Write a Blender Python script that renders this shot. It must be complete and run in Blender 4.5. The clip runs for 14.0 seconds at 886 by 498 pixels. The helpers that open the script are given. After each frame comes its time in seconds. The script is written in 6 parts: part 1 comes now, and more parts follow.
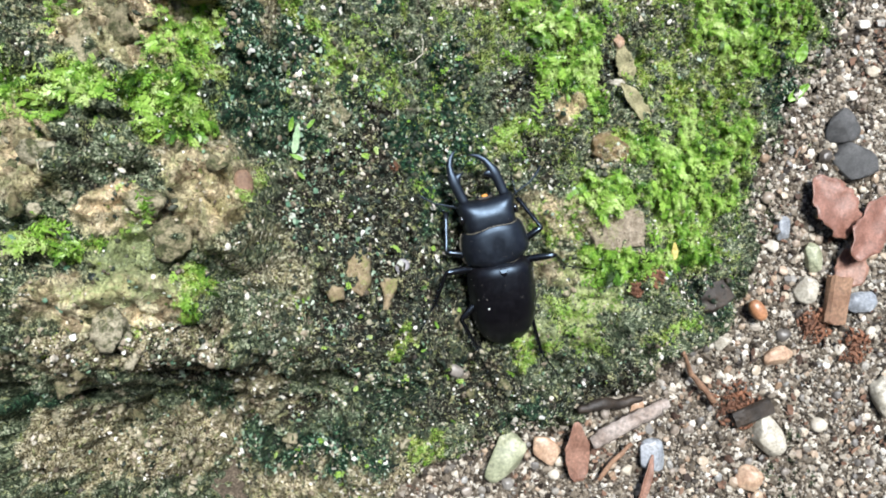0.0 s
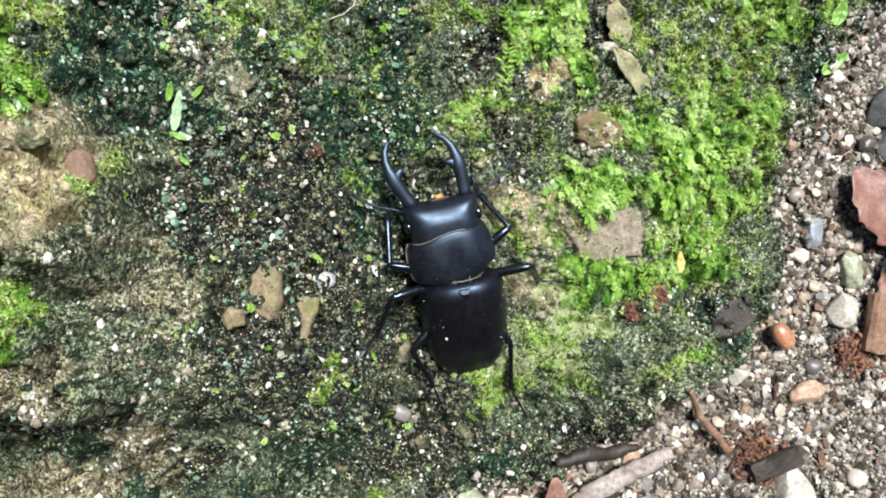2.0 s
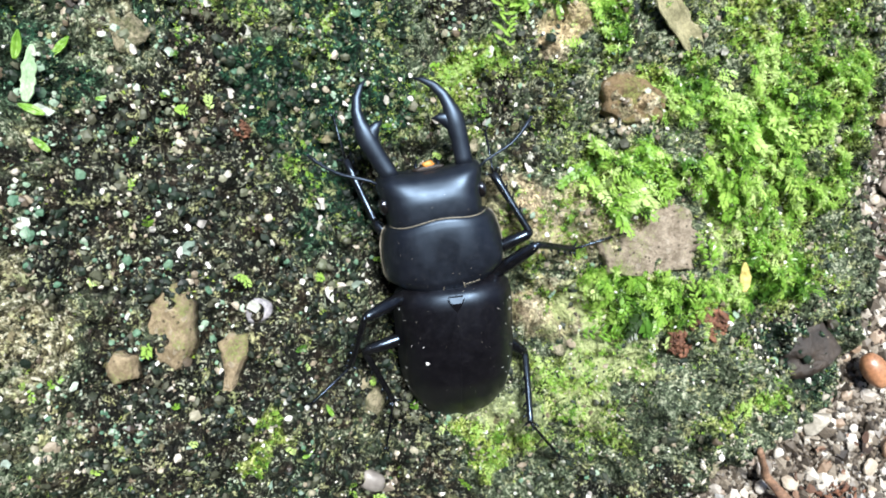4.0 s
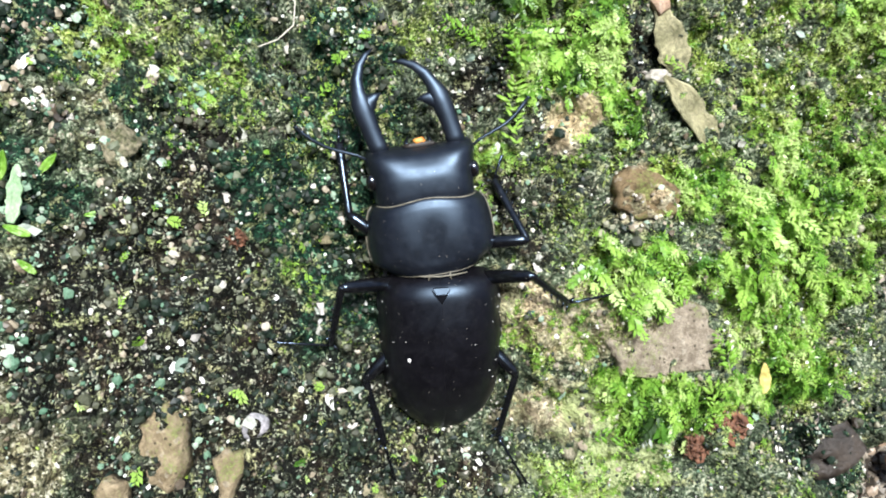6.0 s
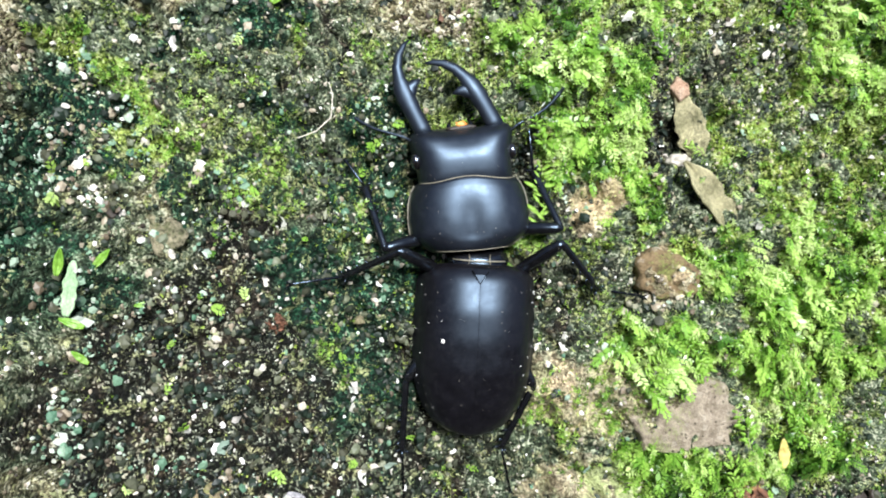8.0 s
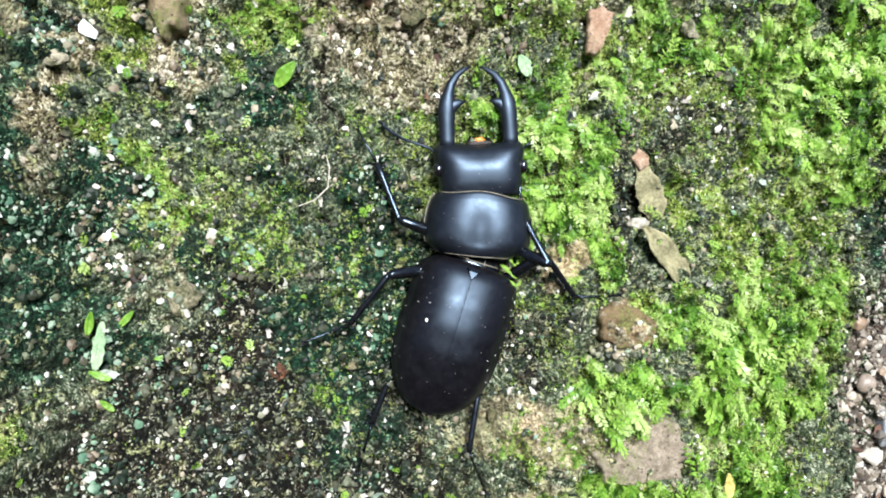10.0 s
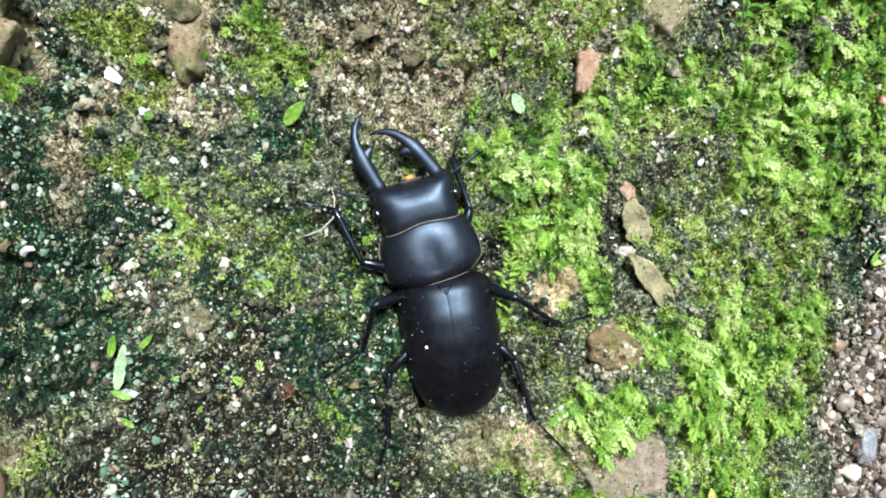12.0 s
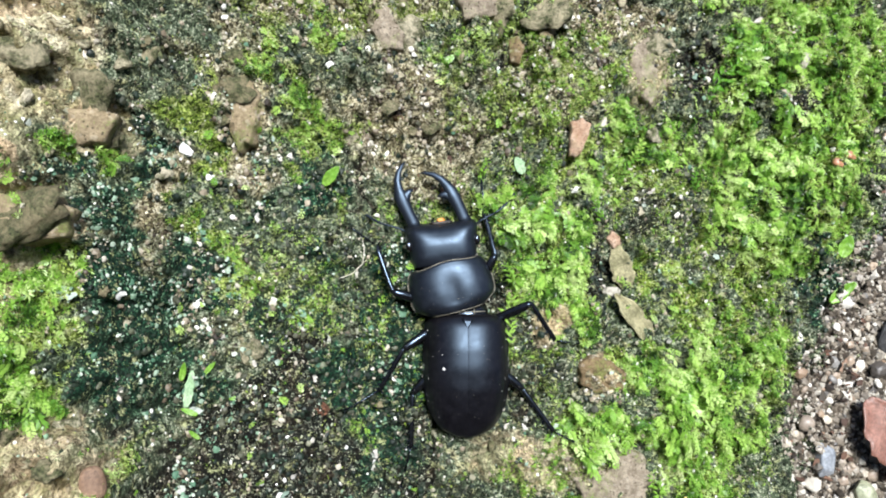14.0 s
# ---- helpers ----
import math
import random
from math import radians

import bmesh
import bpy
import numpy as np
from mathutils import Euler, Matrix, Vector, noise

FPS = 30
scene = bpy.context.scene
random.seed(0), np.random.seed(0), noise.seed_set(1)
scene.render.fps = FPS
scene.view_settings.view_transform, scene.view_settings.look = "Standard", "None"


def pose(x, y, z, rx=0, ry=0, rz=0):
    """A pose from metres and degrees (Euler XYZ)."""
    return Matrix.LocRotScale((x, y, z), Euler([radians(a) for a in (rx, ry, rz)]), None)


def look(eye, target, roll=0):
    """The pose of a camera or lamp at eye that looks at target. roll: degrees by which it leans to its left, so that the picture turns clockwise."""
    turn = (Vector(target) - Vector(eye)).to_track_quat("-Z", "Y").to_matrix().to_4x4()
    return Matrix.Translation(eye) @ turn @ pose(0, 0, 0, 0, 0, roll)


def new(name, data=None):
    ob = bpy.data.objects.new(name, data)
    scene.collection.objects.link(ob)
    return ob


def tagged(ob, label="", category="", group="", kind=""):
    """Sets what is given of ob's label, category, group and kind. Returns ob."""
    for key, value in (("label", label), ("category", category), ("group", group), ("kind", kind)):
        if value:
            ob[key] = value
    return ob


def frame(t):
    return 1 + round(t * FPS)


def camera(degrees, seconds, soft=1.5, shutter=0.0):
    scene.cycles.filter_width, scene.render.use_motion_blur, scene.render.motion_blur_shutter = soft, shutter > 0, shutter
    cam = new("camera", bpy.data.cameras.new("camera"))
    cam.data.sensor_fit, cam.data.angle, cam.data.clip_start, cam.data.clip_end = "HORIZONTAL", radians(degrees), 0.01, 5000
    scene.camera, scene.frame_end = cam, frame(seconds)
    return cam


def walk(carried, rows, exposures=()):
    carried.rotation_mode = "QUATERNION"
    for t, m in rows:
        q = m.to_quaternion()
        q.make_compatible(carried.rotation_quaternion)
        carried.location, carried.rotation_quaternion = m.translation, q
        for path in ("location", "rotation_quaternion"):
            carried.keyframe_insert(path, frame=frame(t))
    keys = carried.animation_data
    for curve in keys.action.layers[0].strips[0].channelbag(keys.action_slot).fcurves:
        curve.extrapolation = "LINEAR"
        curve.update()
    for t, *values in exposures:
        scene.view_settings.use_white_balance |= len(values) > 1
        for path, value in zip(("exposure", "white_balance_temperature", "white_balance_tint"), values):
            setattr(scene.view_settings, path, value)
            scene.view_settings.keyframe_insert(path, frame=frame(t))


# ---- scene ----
MM = 0.001
cam = camera(62.13, 14.0, 1.9)
# seconds, place in millimetres, turn in degrees
PATH = [
(0, -48.56, -3.97, 180.41, -0.09, -4.99, 0.63),
    (0.5, -41.31, -5.93, 177.3, -0.35, -5.36, 0.5),
    (1, -38.09, -5.89, 170.9, -0.07, -5.58, 0.66),
    (1.5, -33.33, -6.03, 156.95, 0.03, -5.53, 0.75),
    (2, -34.39, -2.09, 140.36, -0.08, -5.4, 0.89),
    (2.2, -34.3, -3.04, 133.52, -0.11, -5.12, 0.94),
    (4.3, -24.8, 2.19, 101.25, -0.74, -4.42, 0.29),
    (4.5, -23.83, 3.05, 100.13, -0.84, -4.18, 0.29),
    (5, -23.4, 6.06, 98.46, -0.5, -4.24, 0.19),
    (5.5, -25.93, 11.68, 98.32, -0.12, -4.06, 0.16),
    (6, -25.6, 13.61, 98.91, 0.33, -3.86, 0.18),
    (6.5, -28.12, 15.67, 99.87, 0.55, -3.77, 0.22),
    (7, -32.28, 18.32, 100.96, 0.95, -3.55, 0.29),
    (7.5, -29.89, 20.93, 101.83, 1.43, -3.56, 0.25),
    (8, -29.58, 21.95, 102.64, 1.9, -3.62, 0.34),
    (8.2, -30.7, 22.52, 103.37, 2.12, -4.03, 0.37),
    (10.3, -27.32, 31.3, 117.23, 1.63, -3.88, 0.89),
    (10.5, -25.76, 31.59, 117.95, 1.77, -3.83, 0.89),
    (11, -27.14, 32.45, 119.59, 1.99, -3.74, 0.89),
    (11.5, -27.57, 33.36, 121.45, 2.25, -3.63, 0.89),
    (12, -27.77, 33.03, 123.48, 2.47, -3.48, 1.03),
    (12.5, -31.68, 33.57, 126.91, 2.61, -3.41, 1.2),
    (13, -34.55, 34.42, 132.68, 2.77, -3.16, 1.4),
    (13.5, -30.49, 36.47, 138.23, 3.22, -2.89, 1.35),
    (14, -29.11, 37.4, 145.84, 3.48, -2.48, 1.42),
]
walk(cam, [(t, pose(x * MM, y * MM, z * MM, a, b, c)) for t, x, y, z, a, b, c in PATH],
     [(0, 1.05, 6350, 10), (1.5, 1.07, 6350, 10), (4.5, 1.3, 6300, 10), (8, 1.3, 6300, 10), (11, 1.2, 6300, 10), (14, 1.12, 6300, 10)])

# ---- light ----
world = bpy.data.worlds.new("sky")
scene.world = world
world.use_nodes = True
wn = world.node_tree
sky = wn.nodes.new("ShaderNodeTexSky")
sky.sky_type, sky.sun_disc = "NISHITA", False
sky.sun_elevation, sky.sun_rotation = radians(69.1), radians(23.2)
sky.air_density, sky.dust_density, sky.ozone_density = 1.0, 1.5, 2.0
wn.links.new(sky.outputs[0], wn.nodes["Background"].inputs[0])
wn.nodes["Background"].inputs[1].default_value = 0.05
sun_data = bpy.data.lights.new("sun", "SUN")
sun_data.energy, sun_data.angle, sun_data.color = 3.95, radians(18), (1.0, 1.0, 0.99)
sun = new("sun", sun_data)
sun.matrix_world = look((0.15, 0.35, 1.0), (0, 0, 0))
scene.view_settings.exposure = 1.5


# ---- number helpers ----
def smooth(a, b, x):
    u = np.clip((x - a) / (b - a), 0, 1)
    return u * u * (3 - 2 * u)


def lattice(i, j, seed):
    n = (i * 374761393 + j * 668265263 + seed * 974711) & 0xFFFFFFFF
    n = ((n ^ (n >> 13)) * 1274126177) & 0xFFFFFFFF
    return ((n ^ (n >> 16)) & 0xFFFF) / 65535.0


def value_noise(x, y, seed):
    """Smooth noise in about -1 to 1, from slopes at the points of a lattice."""
    i, j = np.floor(x).astype(np.int64), np.floor(y).astype(np.int64)
    fx, fy = x - i, y - j

    def corner(di, dj):
        a = lattice(i + di, j + dj, seed) * 2 * math.pi
        return np.cos(a) * (fx - di) + np.sin(a) * (fy - dj)

    u, v = fx ** 3 * (fx * (fx * 6 - 15) + 10), fy ** 3 * (fy * (fy * 6 - 15) + 10)
    low = corner(0, 0) * (1 - u) + corner(1, 0) * u
    high = corner(0, 1) * (1 - u) + corner(1, 1) * u
    return 1.5 * (low * (1 - v) + high * v)


def fbm(x, y, size, seed, octaves=4):
    total, gain = 0, 1.0
    for k in range(octaves):
        c, s = math.cos(k * 0.7), math.sin(k * 0.7)
        total = total + gain * value_noise((c * x - s * y) / size, (s * x + c * y) / size, seed + k)
        size, gain = size * 0.5, gain * 0.5
    return total


# ---- the lie of the land, in millimetres ----
GROUND = -15.0
PROFILE_X = (-200, -130, -97, -86, -78, -70, -58, -45, -35, -25, -10, 5, 20, 37, 45, 55, 65, 150)
PROFILE_Z = (50, 44, 39, 36, 29, 17, 10, 4, -1, -2.5, -1, -1.5, -3.5, -5, -8, -13, -18, -40)


def rock_base(x, y):
    right = x - smooth(30, 50, x) * (23 * smooth(14, 72, y) + 3 * fbm(x, y, 24.0, 8, 3))
    b = np.interp(right, PROFILE_X, PROFILE_Z)
    foot = np.interp(x, (-60, -30, 0, 23, 46, 60), (-74, -63, -55, -44, -28, -8)) + 4 * fbm(x, y, 14.0, 12, 3)
    b = b - smooth(-22, -44, y) * (6 * smooth(-20, -50, x) + 26 * smooth(-66, -92, x)) - smooth(-40, -95, y) * 10 * smooth(-30, -60, x)
    b = b - 16 * smooth(-64, -40, x) * smooth(70, 40, x) * smooth(9, -5, y - foot) - 4 * smooth(-24, -38, y) * smooth(-44, -26, x) * smooth(44, 24, x)
    # the undercut flank of the boulder, its bulging brow, the ridge above and the hollow by the gravel
    b = b - 11 * smooth(-27, -40, y) * smooth(-52, -66, x) * smooth(-98, -84, x) - 5 * smooth(-12, -25, y) * smooth(-76, -86, x) * smooth(-104, -92, x)
    b = b + 11 * smooth(1.35, 0.6, np.hypot((x + 77) / 6.5, (y - 4) / 12))
    b = b + 7 * smooth(64, 82, y) * smooth(-64, -44, x) * smooth(14, -20, x) - 3.2 * smooth(24, 40, x) * smooth(62, 46, x) * smooth(24, 40, y) * smooth(84, 70, y)
    # the rock falls away below the pale slab
    return b - 5.5 * smooth(6, -12, y) * smooth(-38, -24, x) * smooth(18, 2, x)


def blobs(x, y, rows, warp=6.0, seed=40):
    """The strongest of soft oval patches: rows of x, y, half width, half height, strength."""
    wx = x + warp * fbm(x, y, 9.0, seed, 4)
    wy = y + warp * fbm(x, y, 9.0, seed + 9, 4)
    best = np.zeros_like(x)
    for cx, cy, rx, ry, amount in rows:
        d = np.hypot((wx - cx) / rx, (wy - cy) / ry)
        best = np.maximum(best, amount * smooth(1.45, 0.55, d))
    return best


# plan of what grows and lies where: x, y, half width, half height, strength
LEAFY = [(31, 16, 13, 16, 1), (59, 57, 12, 7, 0.9), (54, 70, 17, 11, 1), (32, 16, 12, 18, 1), (30, -6, 11, 6, 0.9), (9, 10, 8, 3.6, 1), (-4, 52, 9, 6, 1), (9, 11, 6, 4.5, 1),
         (42, 87, 13, 8, 0.9), (4, 42, 4, 12, 0.95), (-4, 42, 6, 7, 0.8), (18, 68, 8, 7, 0.8), (64, 88, 14, 14, 0.9), (44, 22, 8, 14, 0.8), (12, -8, 8, 3, 0.9), (46, 108, 20, 9, 0.8),
         (40, 62, 8, 10, 0.75), (1, 62, 8, 4, 0.7), (18, 24, 5, 5, 0.8), (50, 52, 10, 9, 0.8), (60, 98, 14, 10, 0.9), (34, 70, 8, 6, 0.6)]
OLIVE = [(25, 42, 13, 11, 1), (41, 44, 14, 13, 1), (1, 80, 21, 17, 0.75), (-67, 64, 4, 12, 0.9), (-35, 32, 8, 14, 0.2), (-16, 49, 12, 9, 0.5), (-49, 40, 6, 10, 0.2), (28, 60, 16, 12, 0.7), (-3, 25, 6, 6, 0.6),
         (34, 0, 14, 16, 0.7), (-26, 96, 30, 8, 0.5), (-25, 20, 4, 14, 0.3), (-52, 92, 14, 8, 0.6), (2, -24, 8, 8, 0.5), (0, 0, 9, 8, 0.8), (2, 8, 8, 7, 0.6)]
CARPET = [(-50, 70, 4.3, 9, 1), (-58, 81, 2.2, 5, 1), (-47, 86, 3.2, 3.2, 1), (-67, 56, 4, 3, 0.9), (-65, 47, 4, 2.6, 0.9), (-60, 39, 3, 6, 0.8), (-39, 69, 3.4, 2.4, 0.8), (-37, 11, 3.2, 4.8, 1), (-23, -11, 3.4, 5, 1),
          (-62, 45, 3.8, 3.9, 0.7), (-50, 37, 6, 8, 0.45), (-15, 23, 7, 5, 0.9), (-8, -30, 7.6, 3, 1), (6, -20, 6, 9, 0.6), (-2, -22, 5, 6, 0.5), (-42, -27, 4, 3, 0.8), (-36, -55, 4, 3, 0.7), (28, -25, 6, 4, 0.8),
          (-22, 84, 4, 4, 0.6), (-7, -2, 1.6, 8, 0.6), (3, 0, 1.8, 9, 0.8), (-12, 90, 6, 4, 0.5), (-12, 56, 6, 3, 0.6)]
MOSS_LEFT = [(-88, 23, 7.5, 9, 1), (-107, 24, 11, 4, 0.95), (-108, -3, 10, 2.4, 0.95), (-94, 4, 3.6, 3.2, 0.8), (-85, -12, 3.2, 4, 0.8), (-110, 39, 3, 3, 0.8), (-81, 39, 2, 3.6, 0.8), (-96, -22, 4, 1.4, 0.7),
             (-86, 48, 3.2, 6, 0.8), (-87, 38, 5, 5, 0.9), (-74, 10, 1.8, 5, 0.8), (-82, 58, 1.8, 3.2, 0.8), (-118, 22, 8, 5, 0.7)]
ALGAE = [(-78, 50, 3, 8, 1), (-74, 62, 3.4, 4, 1), (-57, 54, 3.4, 4, 1), (-46, 56, 3, 3.6, 1), (-77, 38, 8, 5.5, 0.9), (-67, 36, 5, 8, 0.9), (-73, 27, 5, 6, 0.8), (-41, 33, 2.4, 7, 0.9), (-33, 17, 6, 7, 0.8), (-35, 5, 8, 7, 0.7),
         (-73, 30, 10, 6, 0.7), (-68, 19, 5, 4.6, 0.7), (-39, 21, 6, 9, 0.9), (-87, -41, 6, 5, 0.6), (-58, -54, 14, 6, 0.8), (-78, -54, 7, 5, 0.6), (-121, -39, 7, 3.4, 0.7), (-57, 30, 2.4, 3, 0.9), (-47, 43, 3, 4, 0.9),
         (63, 46, 5, 9, 1.2), (41, -17, 7, 6, 0.6), (-7, -48, 9, 5, 0.6), (-32, 38, 7, 12, 0.9), (-28, 22, 5, 12, 0.8), (-52, 34, 4, 8, 0.6), (-30, -8, 6, 8, 0.35), (-50, 60, 5, 4, 0.7), (-44, -40, 10, 8, 0.5)]
BARE = [(-8, 6, 9, 6, 0.5), (-1, 33, 2.8, 4, 0.8), (10, 22, 5, 4, 0.7), (-81, 7, 7, 11, 1), (-100, -15, 13, 6, 1), (-113, 12, 5, 8, 1), (-97, 3, 8, 4, 1), (-83, 14, 6, 7, 0.9), (-84, 47, 5.5, 3.4, 1),
        (-79, 62, 3.4, 2.8, 0.9), (-90, 74, 10, 12, 1), (-92, 52, 9, 14, 0.9), (19, 85, 5, 8, 0.6), (-104, 60, 16, 20, 0.8), (2, 3, 9, 7, 0.6), (-60, 68, 3, 7, 0.7), (-100, 36, 12, 4, 0.8), (-4, -10, 6, 4, 0.6)]
SANDY = [(-83, -23, 6, 5, 0.9), (-95, -52, 12, 8, 1.3), (-76, -39, 8, 8, 0.7), (-73, 55, 5, 11, 0.8), (-61, 32, 4, 8, 0.3), (-30, 72, 15, 11, 0.75), (-2, 80, 14, 10, 0.5), (-70, -9, 6, 10, 0.5), (-104, -26, 15, 4.5, 1),
         (-115, -50, 10, 8, 1), (-69, 14, 3, 7, 0.3), (-60, 66, 5, 11, 0.7), (-68, 33, 2, 9, 0.4), (-58, 31, 3, 5, 0.5), (12, 96, 12, 5, 1), (-45, 95, 25, 9, 0.7), (-58, -62, 24, 9, 1.0), (-22, 60, 10, 4, 0.6), (-64, 78, 5, 8, 0.6)]
# Dark soil; hollows under ledges and by the dry leaf have shade painted in.
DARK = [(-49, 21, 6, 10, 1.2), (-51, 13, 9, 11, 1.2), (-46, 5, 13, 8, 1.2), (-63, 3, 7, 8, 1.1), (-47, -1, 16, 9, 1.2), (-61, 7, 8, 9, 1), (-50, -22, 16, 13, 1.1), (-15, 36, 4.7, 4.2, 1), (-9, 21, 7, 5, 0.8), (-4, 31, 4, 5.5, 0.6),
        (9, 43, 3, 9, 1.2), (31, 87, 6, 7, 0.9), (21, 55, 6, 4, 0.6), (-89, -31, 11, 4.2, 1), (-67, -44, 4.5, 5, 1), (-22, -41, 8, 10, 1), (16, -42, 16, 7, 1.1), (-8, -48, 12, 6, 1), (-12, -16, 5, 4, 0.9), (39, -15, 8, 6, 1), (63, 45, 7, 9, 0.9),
        # Rows near x -28 also paint the dark hollow on the beetle's shadow side.
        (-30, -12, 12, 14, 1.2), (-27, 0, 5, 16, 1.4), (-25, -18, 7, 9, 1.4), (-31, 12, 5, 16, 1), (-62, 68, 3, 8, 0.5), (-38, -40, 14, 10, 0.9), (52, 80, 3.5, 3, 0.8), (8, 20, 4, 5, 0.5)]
CRUST = [(6, -18, 6, 7, 0.9), (3, -13, 4.5, 5, 0.7), (22, 5, 3, 10, 0.4), (-96, -8, 8, 6, 0.45), (-8, -24, 5, 5, 0.4)]
GAPS = [(-15, 36, 4.5, 4, 1), (-9, 21, 6, 4, 0.8), (-4, 31, 4, 5, 0.9), (9.5, 42, 3.2, 9, 1), (14, 44, 3, 6, 1), (17, 33, 5, 4, 0.9), (39, -15, 7, 7, 1), (31, 87, 6, 6, 0.9), (20, 54, 5, 4, 0.7), (8, 21, 4.5, 5.5, 0.9), (52, 80, 3.0, 2.6, 0.7),
        (34, 46, 1.8, 2.6, 0.9), (40, 15, 3, 3.4, 0.8), (41, 3, 4, 3.4, 0.8), (-6, 31, 4, 4, 0.7), (26, -11, 4, 4, 0.9), (12, 1, 6.2, 5, 1), (44, 33, 3, 2.6, 0.7), (28, 66, 4, 3, 0.7), (19, 84, 5, 8, 0.6),
        (24, 27, 2.5, 3, 0.7), (48, 60, 3, 2.6, 0.7), (35, 26, 3, 2, 0.6)]


def streaks(x, y, seed, size=6.0):
    """Patches drawn out up the slope by running water."""
    wx = x + 2.5 * fbm(x, y, 11.0, seed + 5, 2)
    return fbm(wx, y * 0.42, size, seed, 4)


# Thins moss and pale grains where the hollow beside the beetle is kept dark.
def damp(x, y):
    return blobs(x, y, [(-32, -8, 14, 12, 1), (-40, 12, 8, 12, 0.8), (-28, 30, 6, 12, 0.4), (-26, 0, 5, 16, 1), (-25, -18, 7, 9, 1)], 5.0)


def bare_spots(x, y):
    return 1 - 0.97 * blobs(x, y, GAPS, 2.5)


def leafy_at(x, y):
    """Where long, broad-leaved shoots hang."""
    m = np.maximum(blobs(x, y, LEAFY, 4.5), blobs(x, y, MOSS_LEFT, 4.0))
    return m * bare_spots(x, y) * smooth(-0.5, 0.1, fbm(x, y, 6.0, 77, 4) + 0.35 * m)


def carpet_at(x, y):
    """Where a fine bright carpet of short moss grows, drawn out in strips."""
    strip = streaks(x, y, 151, 5.0)
    m = blobs(x, y, CARPET, 4.5)
    m = np.maximum(m, 0.42 * smooth(0.2, 0.6, strip) * smooth(-66, -54, x) * smooth(10, -5, x) * smooth(6, 18, y) * smooth(64, 54, y))
    return m * (1 - 0.8 * damp(x, y)) * bare_spots(x, y) * smooth(-0.45, 0.2, fbm(x, y, 4.0, 79, 4) + 0.3 * m)


def olive_at(x, y):
    """A thin olive film with single tufts."""
    return blobs(x, y, OLIVE, 6.0) * bare_spots(x, y) * (1 - 0.7 * damp(x, y)) * smooth(-0.5, 0.3, fbm(x, y, 5.0, 81, 4))


def moss_at(x, y):
    return np.maximum.reduce([leafy_at(x, y), 0.9 * carpet_at(x, y), 0.85 * olive_at(x, y)])


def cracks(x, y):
    """Narrow crevices that run up the slope, with shade put into their colour."""
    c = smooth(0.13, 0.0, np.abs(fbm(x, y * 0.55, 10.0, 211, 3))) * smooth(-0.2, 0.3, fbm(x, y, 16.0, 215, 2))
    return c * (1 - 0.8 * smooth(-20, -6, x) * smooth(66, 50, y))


def plates(x, y, size, seed):
    """Broken slabs: the nearest of jittered points gives each its own height and lean."""
    wx, wy = (x + 2.2 * fbm(x, y, 7.0, seed, 3)) / size, (y + 2.2 * fbm(x, y, 7.0, seed + 4, 3)) / (size * 0.7)
    i, j = np.floor(wx).astype(np.int64), np.floor(wy).astype(np.int64)
    best, height = np.full_like(x, 9.0), np.zeros_like(x)
    for di in (-1, 0, 1):
        for dj in (-1, 0, 1):
            px, py = i + di + lattice(i + di, j + dj, seed), j + dj + lattice(i + di, j + dj, seed + 1)
            d = np.hypot(wx - px, wy - py)
            lean = (lattice(i + di, j + dj, seed + 2) - 0.5) * (wx - px) + (lattice(i + di, j + dj, seed + 3) - 0.2) * (wy - py)
            h = lattice(i + di, j + dj, seed + 5) - 0.5 + lean - 0.5 * d
            height = np.where(d < best, h, height)
            best = np.minimum(d, best)
    return height


